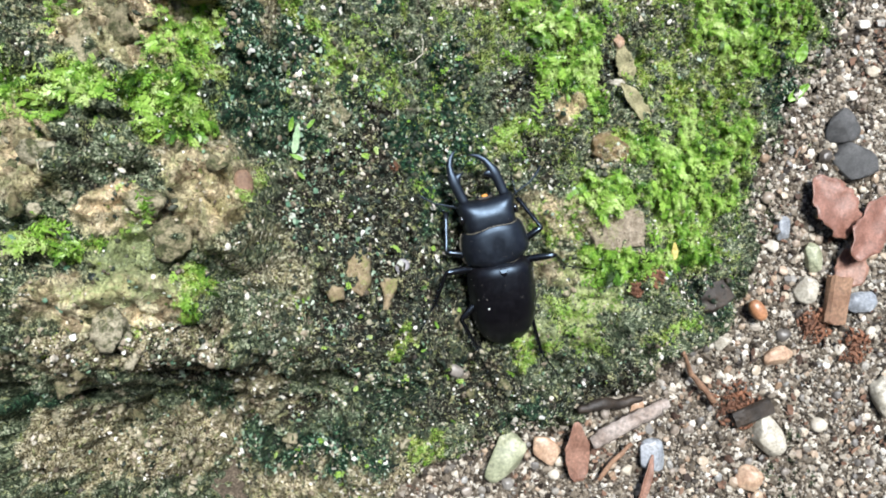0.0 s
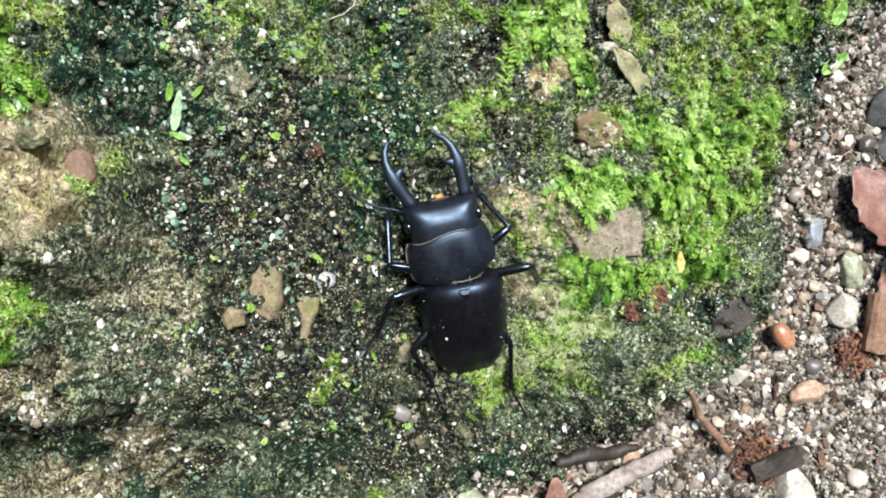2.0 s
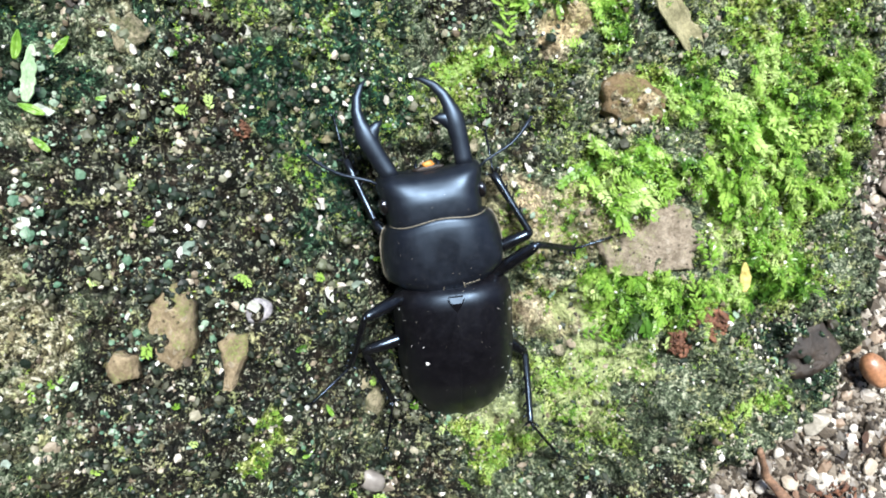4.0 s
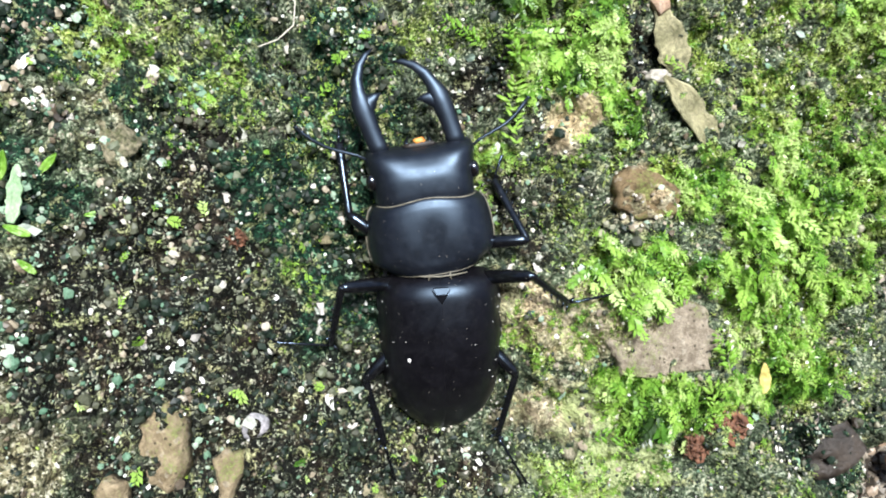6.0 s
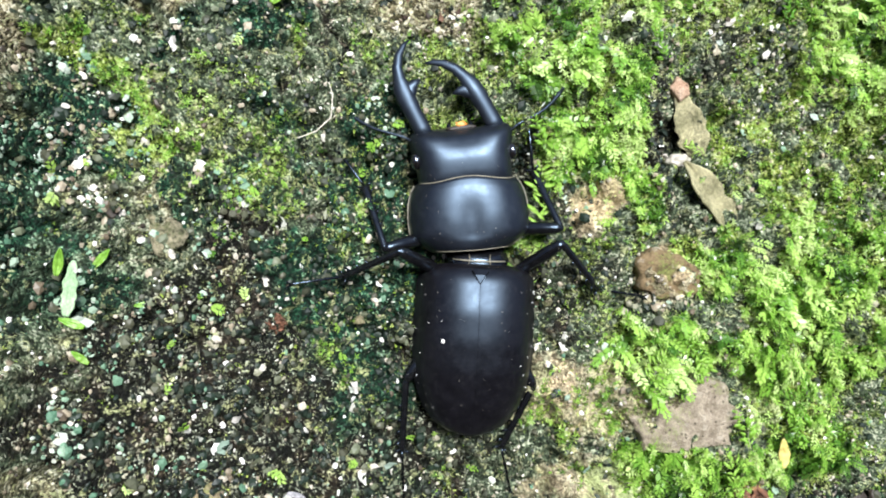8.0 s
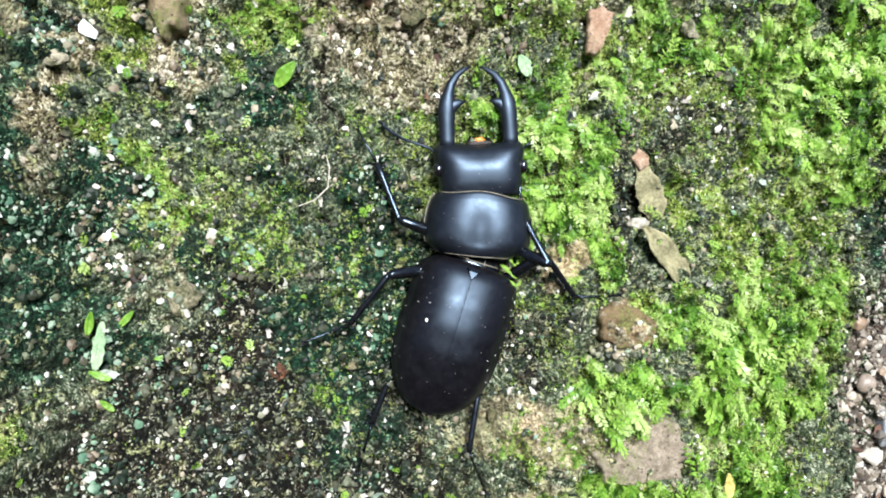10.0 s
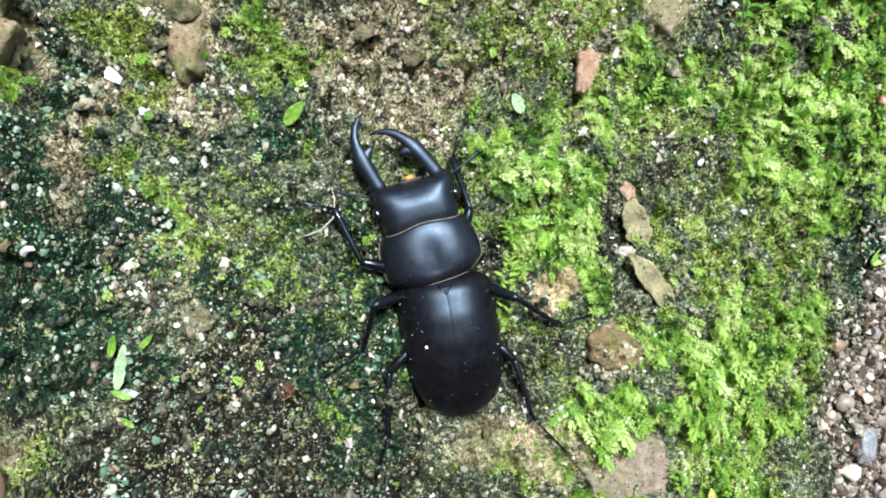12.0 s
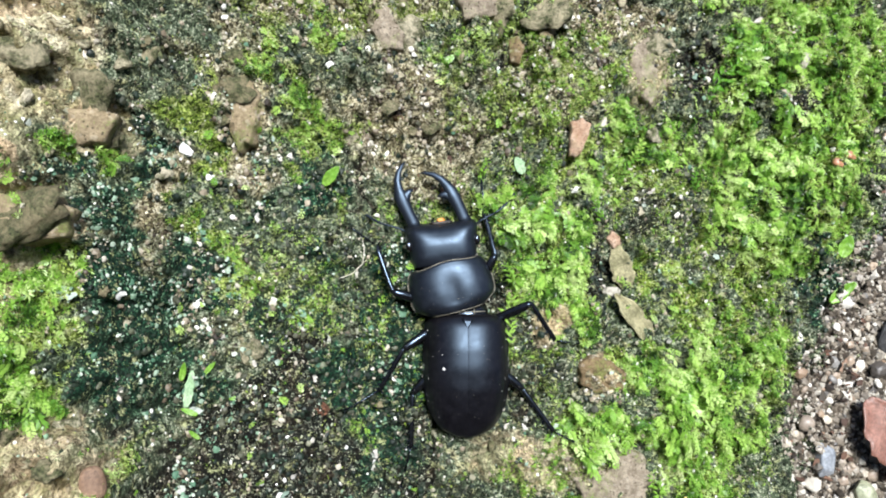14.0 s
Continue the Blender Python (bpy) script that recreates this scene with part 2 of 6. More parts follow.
def land(x, y, fine=True):
    """Height of the rock in millimetres."""
    z = rock_base(x, y)
    rough = 0.5 + 1.3 * smooth(-62, -85, x) + 0.8 * smooth(-25, -45, y)
    z = z + rough * 2.2 * fbm(x, y, 19.0, 3, 3)
    ledge = fbm(x * 0.45, y, 8.0, 21, 3)
    z = z + rough * 1.1 * np.abs(ledge) ** 0.8 * np.sign(ledge)
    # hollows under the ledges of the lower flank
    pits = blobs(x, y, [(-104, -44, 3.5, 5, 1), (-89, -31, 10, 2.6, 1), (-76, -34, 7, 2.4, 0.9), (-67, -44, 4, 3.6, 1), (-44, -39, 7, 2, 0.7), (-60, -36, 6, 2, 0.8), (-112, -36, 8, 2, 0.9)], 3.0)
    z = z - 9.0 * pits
    z = z - 2.2 * cracks(x, y)
    # the hollows round the dry leaf and in the moss
    z = z - 1.6 * blobs(x, y, [(10.5, 44, 4, 8, 1)], 2.0) - 1.2 * blobs(x, y, GAPS[:1] + GAPS[6:8], 2.0)
    if fine:
        flat = 1 - 0.55 * blobs(x, y, [(14, 1, 8.5, 6.5, 1), (2, 6, 7, 9, 0.7)], 3.0)
        wx, wy = x + 1.6 * fbm(x, y, 5.0, 71, 2), y + 1.6 * fbm(x, y, 5.0, 73, 2)
        lumps = np.minimum(np.abs(fbm(wx, wy, 8.5, 67, 3)), 0.75)
        clods = np.minimum(np.abs(fbm(wx, wy, 3.4, 61, 3)), 0.7)
        slabby = smooth(-60, -74, x) + 0.7 * smooth(-30, -42, y) * smooth(-20, -40, x) * smooth(-60, -50, x)
        z = z + slabby * (2.0 * plates(x, y, 9.0, 181) + 0.9 * plates(x, y, 4.0, 191))
        z = z + flat * 2.8 * np.minimum(streaks(x, y, 161, 5.0), 0.4)
        z = z + flat * ((2.9 * rough + 1.0) * (1 + 0.6 * smooth(-24, -40, y) * smooth(-20, -50, x)) * (lumps - 0.35) + 3.0 * (clods - 0.3) + 0.8 * fbm(x, y, 2.0, 55, 2))
    return z


def solid(x, y):
    """The upper one of rock and gravel."""
    return np.maximum(land(x, y, False), GROUND)


# ---- mesh helpers ----
def array_mesh(name, verts, faces, attributes=(), shade=True):
    """A mesh of triangles or quads from numpy arrays in millimetres, with point attributes."""
    verts, faces = np.asarray(verts, np.float32) * MM, np.asarray(faces, np.int32)
    me = bpy.data.meshes.new(name)
    n, k = faces.shape
    me.vertices.add(len(verts))
    me.vertices.foreach_set("co", verts.ravel())
    me.loops.add(n * k)
    me.loops.foreach_set("vertex_index", faces.ravel())
    me.polygons.add(n)
    me.polygons.foreach_set("loop_start", np.arange(0, n * k, k, dtype=np.int32))
    me.update(calc_edges=True)
    me.polygons.foreach_set("use_smooth", np.full(n, shade))
    for key, values in attributes:
        me.attributes.new(key, "FLOAT", "POINT").data.foreach_set("value", np.asarray(values, np.float32))
    me.validate()
    return me


def thing(name, label, category, group="", kind=""):
    return tagged(new(name), label, category, group, kind)


def part(name, bm, material, parent, label="", shade=True):
    me = bpy.data.meshes.new(name)
    bmesh.ops.recalc_face_normals(bm, faces=bm.faces)
    for f in bm.faces:
        f.smooth = shade
    bm.to_mesh(me)
    bm.free()
    me.materials.append(material)
    ob = new(name, me)
    ob.parent = parent
    return tagged(ob, label)


def single(name, bm, material, label, category, m=None, group="", kind="", shade=True):
    ob = part(name, bm, material, None, "", shade)
    if m is not None:
        ob.matrix_world = m
    return tagged(ob, label, category, group, kind)


def skin(rings, caps=True, closed=True):
    """A bmesh over rings of points in millimetres, each with the same count."""
    bm = bmesh.new()
    vs = [[bm.verts.new(Vector(p) * MM) for p in ring] for ring in rings]
    n = len(rings[0])
    for a, b in zip(vs, vs[1:]):
        for i in range(n if closed else n - 1):
            j = (i + 1) % n
            bm.faces.new((a[i], a[j], b[j], b[i]))
    if caps and closed:
        bm.faces.new(vs[0][::-1])
        bm.faces.new(vs[-1])
    return bm


def tube(points, radii, sides=8, flat=1.0, bumps=0.0):
    """A tapering tube along points in millimetres; flat squeezes it in height."""
    pts = [Vector(p) for p in points]
    rings = []
    for i, p in enumerate(pts):
        d = (pts[min(i + 1, len(pts) - 1)] - pts[max(i - 1, 0)]).normalized()
        side = d.cross(Vector((0, 0, 1)))
        side = side.normalized() if side.length > 1e-4 else Vector((1, 0, 0))
        up = side.cross(d).normalized()
        ring = []
        for k in range(sides):
            a = 2 * math.pi * k / sides
            r = radii[i] * (1 + bumps * noise.noise(p * 1.7 + Vector((k, 0, 0))))
            ring.append(p + side * math.cos(a) * r + up * math.sin(a) * r * flat)
        rings.append(ring)
    return skin(rings)


def stone(seed, sx, sy, sz, level=2, rough=0.18, faces=0):
    """A worn, slightly angular pebble of half sizes in millimetres, with some flat faces."""
    bm = bmesh.new()
    deal = random.Random(seed * 17 + 3)
    cuts = [(Vector((deal.gauss(0, 1), deal.gauss(0, 1), deal.gauss(0, 0.7))).normalized(), deal.uniform(0.6, 0.85)) for k in range(faces)]
    bmesh.ops.create_icosphere(bm, subdivisions=level, radius=1)
    o = Vector((seed * 7.3, seed * 3.1, seed * 1.7))
    for v in bm.verts:
        p = v.co.copy()
        d = 1 + rough * noise.noise(p * 1.1 + o) + rough * 0.6 * noise.noise(p * 2.4 + o)
        q = Vector([math.copysign(abs(c) ** 0.85, c) for c in p]) * d
        for n, reach in cuts:
            over = q.dot(n) - reach
            if over > 0:
                q = q - n * over * 0.9
        v.co = Vector((q.x * sx, q.y * sy, q.z * sz)) * MM
    return bm


# ---- materials ----
def node_mat(name):
    m = bpy.data.materials.new(name)
    m.use_nodes = True
    nt = m.node_tree
    return m, nt, nt.nodes["Principled BSDF"]


def place_coords(nt):
    return nt.nodes.new("ShaderNodeTexCoord").outputs["Object"]


def noise_node(nt, co, per_mm, detail=4.0, rough=0.6):
    n = nt.nodes.new("ShaderNodeTexNoise")
    n.inputs["Scale"].default_value, n.inputs["Detail"].default_value, n.inputs["Roughness"].default_value = per_mm / MM, detail, rough
    nt.links.new(co, n.inputs["Vector"])
    return n.outputs["Fac"]


def ramp(nt, fac, stops):
    r = nt.nodes.new("ShaderNodeValToRGB")
    while len(r.color_ramp.elements) < len(stops):
        r.color_ramp.elements.new(0.5)
    for e, (at, colour) in zip(r.color_ramp.elements, stops):
        e.position, e.color = at, (*colour, 1)
    nt.links.new(fac, r.inputs[0])
    return r.outputs[0]


def mix(nt, fac, a, b, kind="MIX"):
    m = nt.nodes.new("ShaderNodeMix")
    m.data_type, m.blend_type = "RGBA", kind
    for value, socket in ((fac, m.inputs[0]), (a, m.inputs[6]), (b, m.inputs[7])):
        if isinstance(value, (int, float)):
            socket.default_value = value
        elif isinstance(value, tuple):
            socket.default_value = (*value, 1)
        else:
            nt.links.new(value, socket)
    return m.outputs[2]


def calc(nt, kind, a, b, c=None):
    m = nt.nodes.new("ShaderNodeMath")
    m.operation = kind
    for value, socket in zip((a, b, c), m.inputs):
        if value is None:
            continue
        if isinstance(value, (int, float)):
            socket.default_value = value
        else:
            nt.links.new(value, socket)
    m.use_clamp = kind in ("MULTIPLY_ADD",)
    return m.outputs[0]


def bump(nt, shader, height, mm, strength=1.0):
    b = nt.nodes.new("ShaderNodeBump")
    b.inputs["Distance"].default_value, b.inputs["Strength"].default_value = mm * MM, strength
    nt.links.new(height, b.inputs["Height"])
    nt.links.new(b.outputs[0], shader.inputs["Normal"])


def attr(nt, name):
    a = nt.nodes.new("ShaderNodeAttribute")
    a.attribute_name = name
    return a.outputs["Fac"]


def piece_random(nt):
    return nt.nodes.new("ShaderNodeObjectInfo").outputs["Random"]


def plain(name, dark, light, per_mm=1.0, rough=0.6, relief=0.05, spec=0.5, grain=None):
    """Two-tone material with fine grain, for a small natural thing."""
    m, nt, sh = node_mat(name)
    co = place_coords(nt)
    broad = noise_node(nt, co, per_mm * 0.3, 3.0)
    fine = noise_node(nt, co, grain or per_mm * 2.2, 5.0, 0.7)
    base = ramp(nt, broad, [(0.3, dark), (0.7, light)])
    speck = ramp(nt, fine, [(0.35, (0.55, 0.55, 0.55)), (0.65, (1.25, 1.25, 1.25))])
    grimy = ramp(nt, noise_node(nt, co, per_mm * 0.9, 6.0, 0.75), [(0.52, (0, 0, 0)), (0.72, (0.7, 0.7, 0.7))])
    colour = mix(nt, grimy, mix(nt, 0.8, base, speck, "MULTIPLY"), tuple(0.25 * c + 0.01 for c in dark))
    nt.links.new(colour, sh.inputs["Base Color"])
    sh.inputs["Roughness"].default_value = rough
    sh.inputs["Specular IOR Level"].default_value = spec
    bump(nt, sh, fine, relief)
    return m


def many(name, stops, chooser, rough=0.6, per_mm=2.0, relief=0.05, translucent=0.0, spec=0.5):
    """Material for scattered pieces: each takes its own colour from the ramp."""
    m, nt, sh = node_mat(name)
    co = place_coords(nt)
    pick = chooser(nt)
    base = ramp(nt, pick, stops)
    fine = noise_node(nt, co, per_mm, 4.0, 0.65)
    speck = ramp(nt, fine, [(0.3, (0.6, 0.6, 0.6)), (0.7, (1.2, 1.2, 1.2))])
    colour = mix(nt, 0.75, base, speck, "MULTIPLY")
    nt.links.new(colour, sh.inputs["Base Color"])
    sh.inputs["Roughness"].default_value = rough
    sh.inputs["Specular IOR Level"].default_value = spec
    if relief:
        bump(nt, sh, fine, relief)
    if translucent:
        tr = nt.nodes.new("ShaderNodeBsdfTranslucent")
        nt.links.new(colour, tr.inputs[0])
        mx = nt.nodes.new("ShaderNodeMixShader")
        mx.inputs[0].default_value = translucent
        nt.links.new(sh.outputs[0], mx.inputs[1])
        nt.links.new(tr.outputs[0], mx.inputs[2])
        nt.links.new(mx.outputs[0], nt.nodes["Material Output"].inputs[0])
    return m


def cells(nt, co, per_mm):
    """Crowded grains: a random number for each, and the distance from its middle."""
    v = nt.nodes.new("ShaderNodeTexVoronoi")
    v.inputs["Scale"].default_value = per_mm / MM
    nt.links.new(co, v.inputs["Vector"])
    c = nt.nodes.new("ShaderNodeSeparateColor")
    nt.links.new(v.outputs["Color"], c.inputs[0])
    return c.outputs[0], v.outputs["Distance"]


def rock_material():
    m, nt, sh = node_mat("mossy_rock")
    co = place_coords(nt)
    coarse, mid, fine = noise_node(nt, co, 0.12, 5.0, 0.65), noise_node(nt, co, 0.45, 7.0, 0.7), noise_node(nt, co, 2.4, 4.0, 0.7)
    pick, far = cells(nt, co, 1.25)
    pick2, far2 = cells(nt, co, 3.2)
    both = calc(nt, "MULTIPLY_ADD", pick2, 0.55, calc(nt, "MULTIPLY", pick, 0.45))
    soil = ramp(nt, both, [(0.15, (0.008, 0.011, 0.006)), (0.42, (0.034, 0.05, 0.028)), (0.66, (0.11, 0.145, 0.088)), (0.88, (0.38, 0.41, 0.31))])
    bare = ramp(nt, mid, [(0.26, (0.13, 0.11, 0.065)), (0.48, (0.4, 0.36, 0.275)), (0.72, (0.66, 0.62, 0.53))])
    sandy = ramp(nt, both, [(0.15, (0.02, 0.016, 0.009)), (0.4, (0.13, 0.11, 0.06)), (0.62, (0.36, 0.32, 0.21)), (0.86, (0.68, 0.64, 0.52))])
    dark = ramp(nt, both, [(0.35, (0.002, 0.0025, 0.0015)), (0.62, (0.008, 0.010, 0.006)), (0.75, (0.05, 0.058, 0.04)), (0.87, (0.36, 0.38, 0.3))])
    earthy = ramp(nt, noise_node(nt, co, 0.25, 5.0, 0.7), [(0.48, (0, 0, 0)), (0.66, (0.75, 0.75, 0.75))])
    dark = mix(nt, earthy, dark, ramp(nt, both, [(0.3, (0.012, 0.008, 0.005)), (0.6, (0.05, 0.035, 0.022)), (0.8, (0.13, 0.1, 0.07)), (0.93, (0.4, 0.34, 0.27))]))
    algae = ramp(nt, both, [(0.3, (0.002, 0.008, 0.004)), (0.6, (0.006, 0.032, 0.017)), (0.8, (0.022, 0.085, 0.045)), (0.94, (0.2, 0.34, 0.21))])
    film = ramp(nt, both, [(0.18, (0.010, 0.018, 0.004)), (0.42, (0.08, 0.12, 0.016)), (0.66, (0.27, 0.36, 0.06)), (0.92, (0.52, 0.56, 0.3))])
    stain = ramp(nt, noise_node(nt, co, 0.2, 6.0, 0.7), [(0.45, (0, 0, 0)), (0.62, (0.7, 0.7, 0.7))])
    bare = mix(nt, stain, bare, ramp(nt, mid, [(0.3, (0.045, 0.06, 0.018)), (0.7, (0.24, 0.26, 0.12))]))
    warp = nt.nodes.new("ShaderNodeVectorMath")
    warp.operation = "MULTIPLY_ADD"
    drift = nt.nodes.new("ShaderNodeTexNoise")
    drift.inputs["Scale"].default_value = 0.14 / MM
    nt.links.new(co, drift.inputs["Vector"])
    nt.links.new(drift.outputs["Color"], warp.inputs[0])
    warp.inputs[1].default_value = (6 * MM, 6 * MM, 6 * MM)
    nt.links.new(co, warp.inputs[2])
    slab, slab_far = cells(nt, warp.outputs[0], 0.16)
    bare = mix(nt, 1.0, bare, ramp(nt, slab, [(0.1, (0.55, 0.47, 0.4)), (0.35, (1.0, 0.95, 0.85)), (0.6, (0.85, 0.87, 0.7)), (0.8, (1.25, 1.05, 0.9)), (0.95, (1.3, 1.28, 1.2))]), "MULTIPLY")
    bare = mix(nt, 0.75, bare, ramp(nt, both, [(0.15, (0.4, 0.36, 0.3)), (0.5, (1.1, 1.1, 1.1)), (0.9, (1.7, 1.7, 1.7))]), "MULTIPLY")
    stir = calc(nt, "MULTIPLY_ADD", calc(nt, "SUBTRACT", mid, 0.5), 2.6, calc(nt, "MULTIPLY_ADD", pick2, 0.5, -0.25))

    def worn(name, gain=2.0):
        return calc(nt, "MULTIPLY_ADD", calc(nt, "ADD", attr(nt, name), stir), gain, 0.5 - 0.5 * gain)

    colour = mix(nt, worn("sandy"), soil, sandy)
    # Near-black soil colour, which also carries the painted shade of hollows and crevices.
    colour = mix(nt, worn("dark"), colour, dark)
    colour = mix(nt, worn("algae"), colour, algae)
    colour = mix(nt, worn("moss"), colour, film)
    colour = mix(nt, worn("bare"), colour, bare)
    crust = ramp(nt, fine, [(0.3, (0.22, 0.27, 0.1)), (0.7, (0.5, 0.56, 0.3))])
    colour = mix(nt, worn("crust"), colour, crust)
    tint = ramp(nt, coarse, [(0.3, (0.65, 0.67, 0.62)), (0.7, (1.25, 1.2, 1.1))])
    nt.links.new(mix(nt, 0.8, colour, tint, "MULTIPLY"), sh.inputs["Base Color"])
    nt.links.new(calc(nt, "MULTIPLY_ADD", mid, -0.9, 1.05), sh.inputs["Roughness"])
    sh.inputs["Specular IOR Level"].default_value = 0.2
    relief = calc(nt, "MULTIPLY_ADD", far, -0.7, calc(nt, "MULTIPLY_ADD", far2, -0.4, calc(nt, "ADD", mid, calc(nt, "MULTIPLY", fine, 0.4))))
    bump(nt, sh, relief, 0.75, 1.0)
    return m


def gravel_material():
    m, nt, sh = node_mat("gritty_soil")
    co = place_coords(nt)
    mid, fine = noise_node(nt, co, 0.35, 5.0, 0.7), noise_node(nt, co, 1.8, 5.0, 0.75)
    base = ramp(nt, fine, [(0.3, (0.014, 0.011, 0.008)), (0.5, (0.085, 0.068, 0.05)), (0.7, (0.3, 0.26, 0.2))])
    tint = ramp(nt, mid, [(0.3, (0.6, 0.55, 0.5)), (0.7, (1.2, 1.12, 1.05))])
    nt.links.new(mix(nt, 0.9, base, tint, "MULTIPLY"), sh.inputs["Base Color"])
    sh.inputs["Roughness"].default_value = 0.75
    bump(nt, sh, fine, 0.6)
    return m


def chitin(name, colour, rough, relief=0.02, spec=0.5, coat=0.0):
    """Black insect shell: fine pits, faint scratches and a little dust."""
    m, nt, sh = node_mat(name)
    co = place_coords(nt)
    fine, broad = noise_node(nt, co, 4.5, 3.0, 0.65), noise_node(nt, co, 0.5, 6.0, 0.7)
    pick, far = cells(nt, co, 3.6)
    tone = mix(nt, 0.7, colour, ramp(nt, broad, [(0.35, (0.6, 0.6, 0.62)), (0.7, (1.5, 1.45, 1.5))]), "MULTIPLY")
    tone = mix(nt, ramp(nt, noise_node(nt, co, 1.3, 7.0, 0.75), [(0.5, (0, 0, 0)), (0.8, (0.25, 0.25, 0.25))]), tone, (0.035, 0.034, 0.034))
    dust = calc(nt, "MULTIPLY", calc(nt, "GREATER_THAN", pick, 0.985), calc(nt, "LESS_THAN", far, 0.2))
    nt.links.new(mix(nt, calc(nt, "MULTIPLY", dust, 0.5), tone, (0.4, 0.38, 0.33)), sh.inputs["Base Color"])
    nt.links.new(calc(nt, "MULTIPLY_ADD", broad, 0.34, rough - 0.17), sh.inputs["Roughness"])
    sh.inputs["Specular IOR Level"].default_value = spec
    sh.inputs["Specular Tint"].default_value = (0.55, 0.75, 1.0, 1)
    sh.inputs["Coat Weight"].default_value = coat
    sh.inputs["Coat Roughness"].default_value = 0.15
    bump(nt, sh, calc(nt, "MULTIPLY_ADD", far, 0.6, calc(nt, "MULTIPLY_ADD", broad, 1.6, calc(nt, "MULTIPLY", fine, 2.0))), relief, 0.8)
    return m


ROCK = rock_material()
SOIL = gravel_material()
SHELL = chitin("black_wing_case", (0.004, 0.0035, 0.0045), 0.38, 0.22, 0.36)
SATIN = chitin("black_satin_shell", (0.005, 0.0055, 0.008), 0.41, 0.2, 0.62)
GLOSS = chitin("black_gloss_shell", (0.004, 0.004, 0.0045), 0.22, 0.05, 0.55)
EYE = chitin("wet_black_eye", (0.006, 0.005, 0.005), 0.06, 0.0, 0.6, 0.8)
GOLD = plain("golden_fringe", (0.10, 0.088, 0.06), (0.25, 0.23, 0.175), 3.0, 0.45)
ORANGE = plain("orange_mouthparts", (0.55, 0.2, 0.03), (0.75, 0.34, 0.06), 2.0, 0.45)
SPECK = plain("white_speck", (0.7, 0.7, 0.68), (0.85, 0.85, 0.82), 2.0, 0.6)
GREENS = [(0.0, (0.025, 0.06, 0.009)), (0.22, (0.09, 0.23, 0.028)), (0.45, (0.24, 0.46, 0.055)), (0.75, (0.42, 0.64, 0.13)), (1.0, (0.6, 0.75, 0.29))]
FROND = many("feather_moss", GREENS, lambda nt: attr(nt, "tone"), 0.35, 3.0, 0.0, 0.4)
CUSHION = many("short_moss", [(0.0, (0.03, 0.06, 0.007)), (0.4, (0.11, 0.19, 0.018)), (0.75, (0.25, 0.36, 0.045)), (1.0, (0.42, 0.52, 0.12))], lambda nt: attr(nt, "tone"), 0.6, 3.0, 0.0, 0.2)
BROAD = many("broad_frond", [(0.0, (0.10, 0.26, 0.02)), (0.6, (0.24, 0.46, 0.05)), (1.0, (0.42, 0.6, 0.13))], piece_random, 0.4, 1.5, 0.03, 0.35)
GRAIN = many("sand_grains", [(0.0, (0.03, 0.022, 0.015)), (0.3, (0.13, 0.1, 0.065)), (0.55, (0.33, 0.28, 0.2)), (0.8, (0.56, 0.52, 0.44)), (1.0, (0.82, 0.81, 0.76))],
             lambda nt: attr(nt, "tone"), 0.5, 4.0, 0.03)
LICHEN = many("lichen_flakes", [(0.0, (0.05, 0.13, 0.075)), (0.4, (0.17, 0.28, 0.18)), (0.7, (0.36, 0.43, 0.34)), (1.0, (0.62, 0.66, 0.57))], lambda nt: attr(nt, "tone"), 0.7, 3.0, 0.0)
PALE_FLAKE = many("pale_flake", [(0.0, (0.10, 0.2, 0.14)), (0.35, (0.3, 0.36, 0.3)), (0.6, (0.42, 0.38, 0.33)), (1.0, (0.74, 0.74, 0.7))], lambda nt: attr(nt, "tone"), 0.55, 2.0, 0.05)
PEBBLE = many("pebbles", [(0.0, (0.06, 0.05, 0.042)), (0.2, (0.2, 0.19, 0.175)), (0.4, (0.28, 0.22, 0.165)), (0.6, (0.42, 0.32, 0.23)), (0.8, (0.48, 0.43, 0.34)), (1.0, (0.66, 0.63, 0.57))],
              piece_random, 0.42, 1.2, 0.06)
GRIT = many("grit", [(0.0, (0.015, 0.010, 0.007)), (0.25, (0.045, 0.036, 0.026)), (0.5, (0.14, 0.115, 0.086)), (0.75, (0.28, 0.24, 0.185)), (1.0, (0.56, 0.53, 0.46))],
            lambda nt: attr(nt, "tone"), 0.5, 2.0, 0.05)
SMALL_STONE = many("small_stones", [(0.0, (0.05, 0.045, 0.04)), (0.15, (0.2, 0.18, 0.15)), (0.3, (0.25, 0.17, 0.11)), (0.5, (0.33, 0.27, 0.2)), (0.65, (0.24, 0.24, 0.23)), (0.8, (0.42, 0.36, 0.28)), (1.0, (0.66, 0.63, 0.57))], lambda nt: attr(nt, "tone"), 0.45, 2.0, 0.06)
CRUMB = many("dark_crumbs", [(0.0, (0.02, 0.012, 0.008)), (0.4, (0.07, 0.036, 0.022)), (0.75, (0.15, 0.08, 0.05)), (1.0, (0.28, 0.18, 0.12))], lambda nt: attr(nt, "tone"), 0.8, 3.0, 0.05)
SOIL_CRUMB = many("soil_crumbs", [(0.0, (0.004, 0.010, 0.006)), (0.35, (0.010, 0.022, 0.012)), (0.5, (0.022, 0.03, 0.018)), (0.7, (0.06, 0.06, 0.037)), (0.9, (0.13, 0.15, 0.09)), (1.0, (0.3, 0.28, 0.2))], lambda nt: attr(nt, "tone"), 0.55, 2.0, 0.05, 0.0, 0.4)
RED_LEAF = plain("red_brown_leaf", (0.15, 0.066, 0.045), (0.31, 0.16, 0.12), 0.8, 0.4, 0.12)
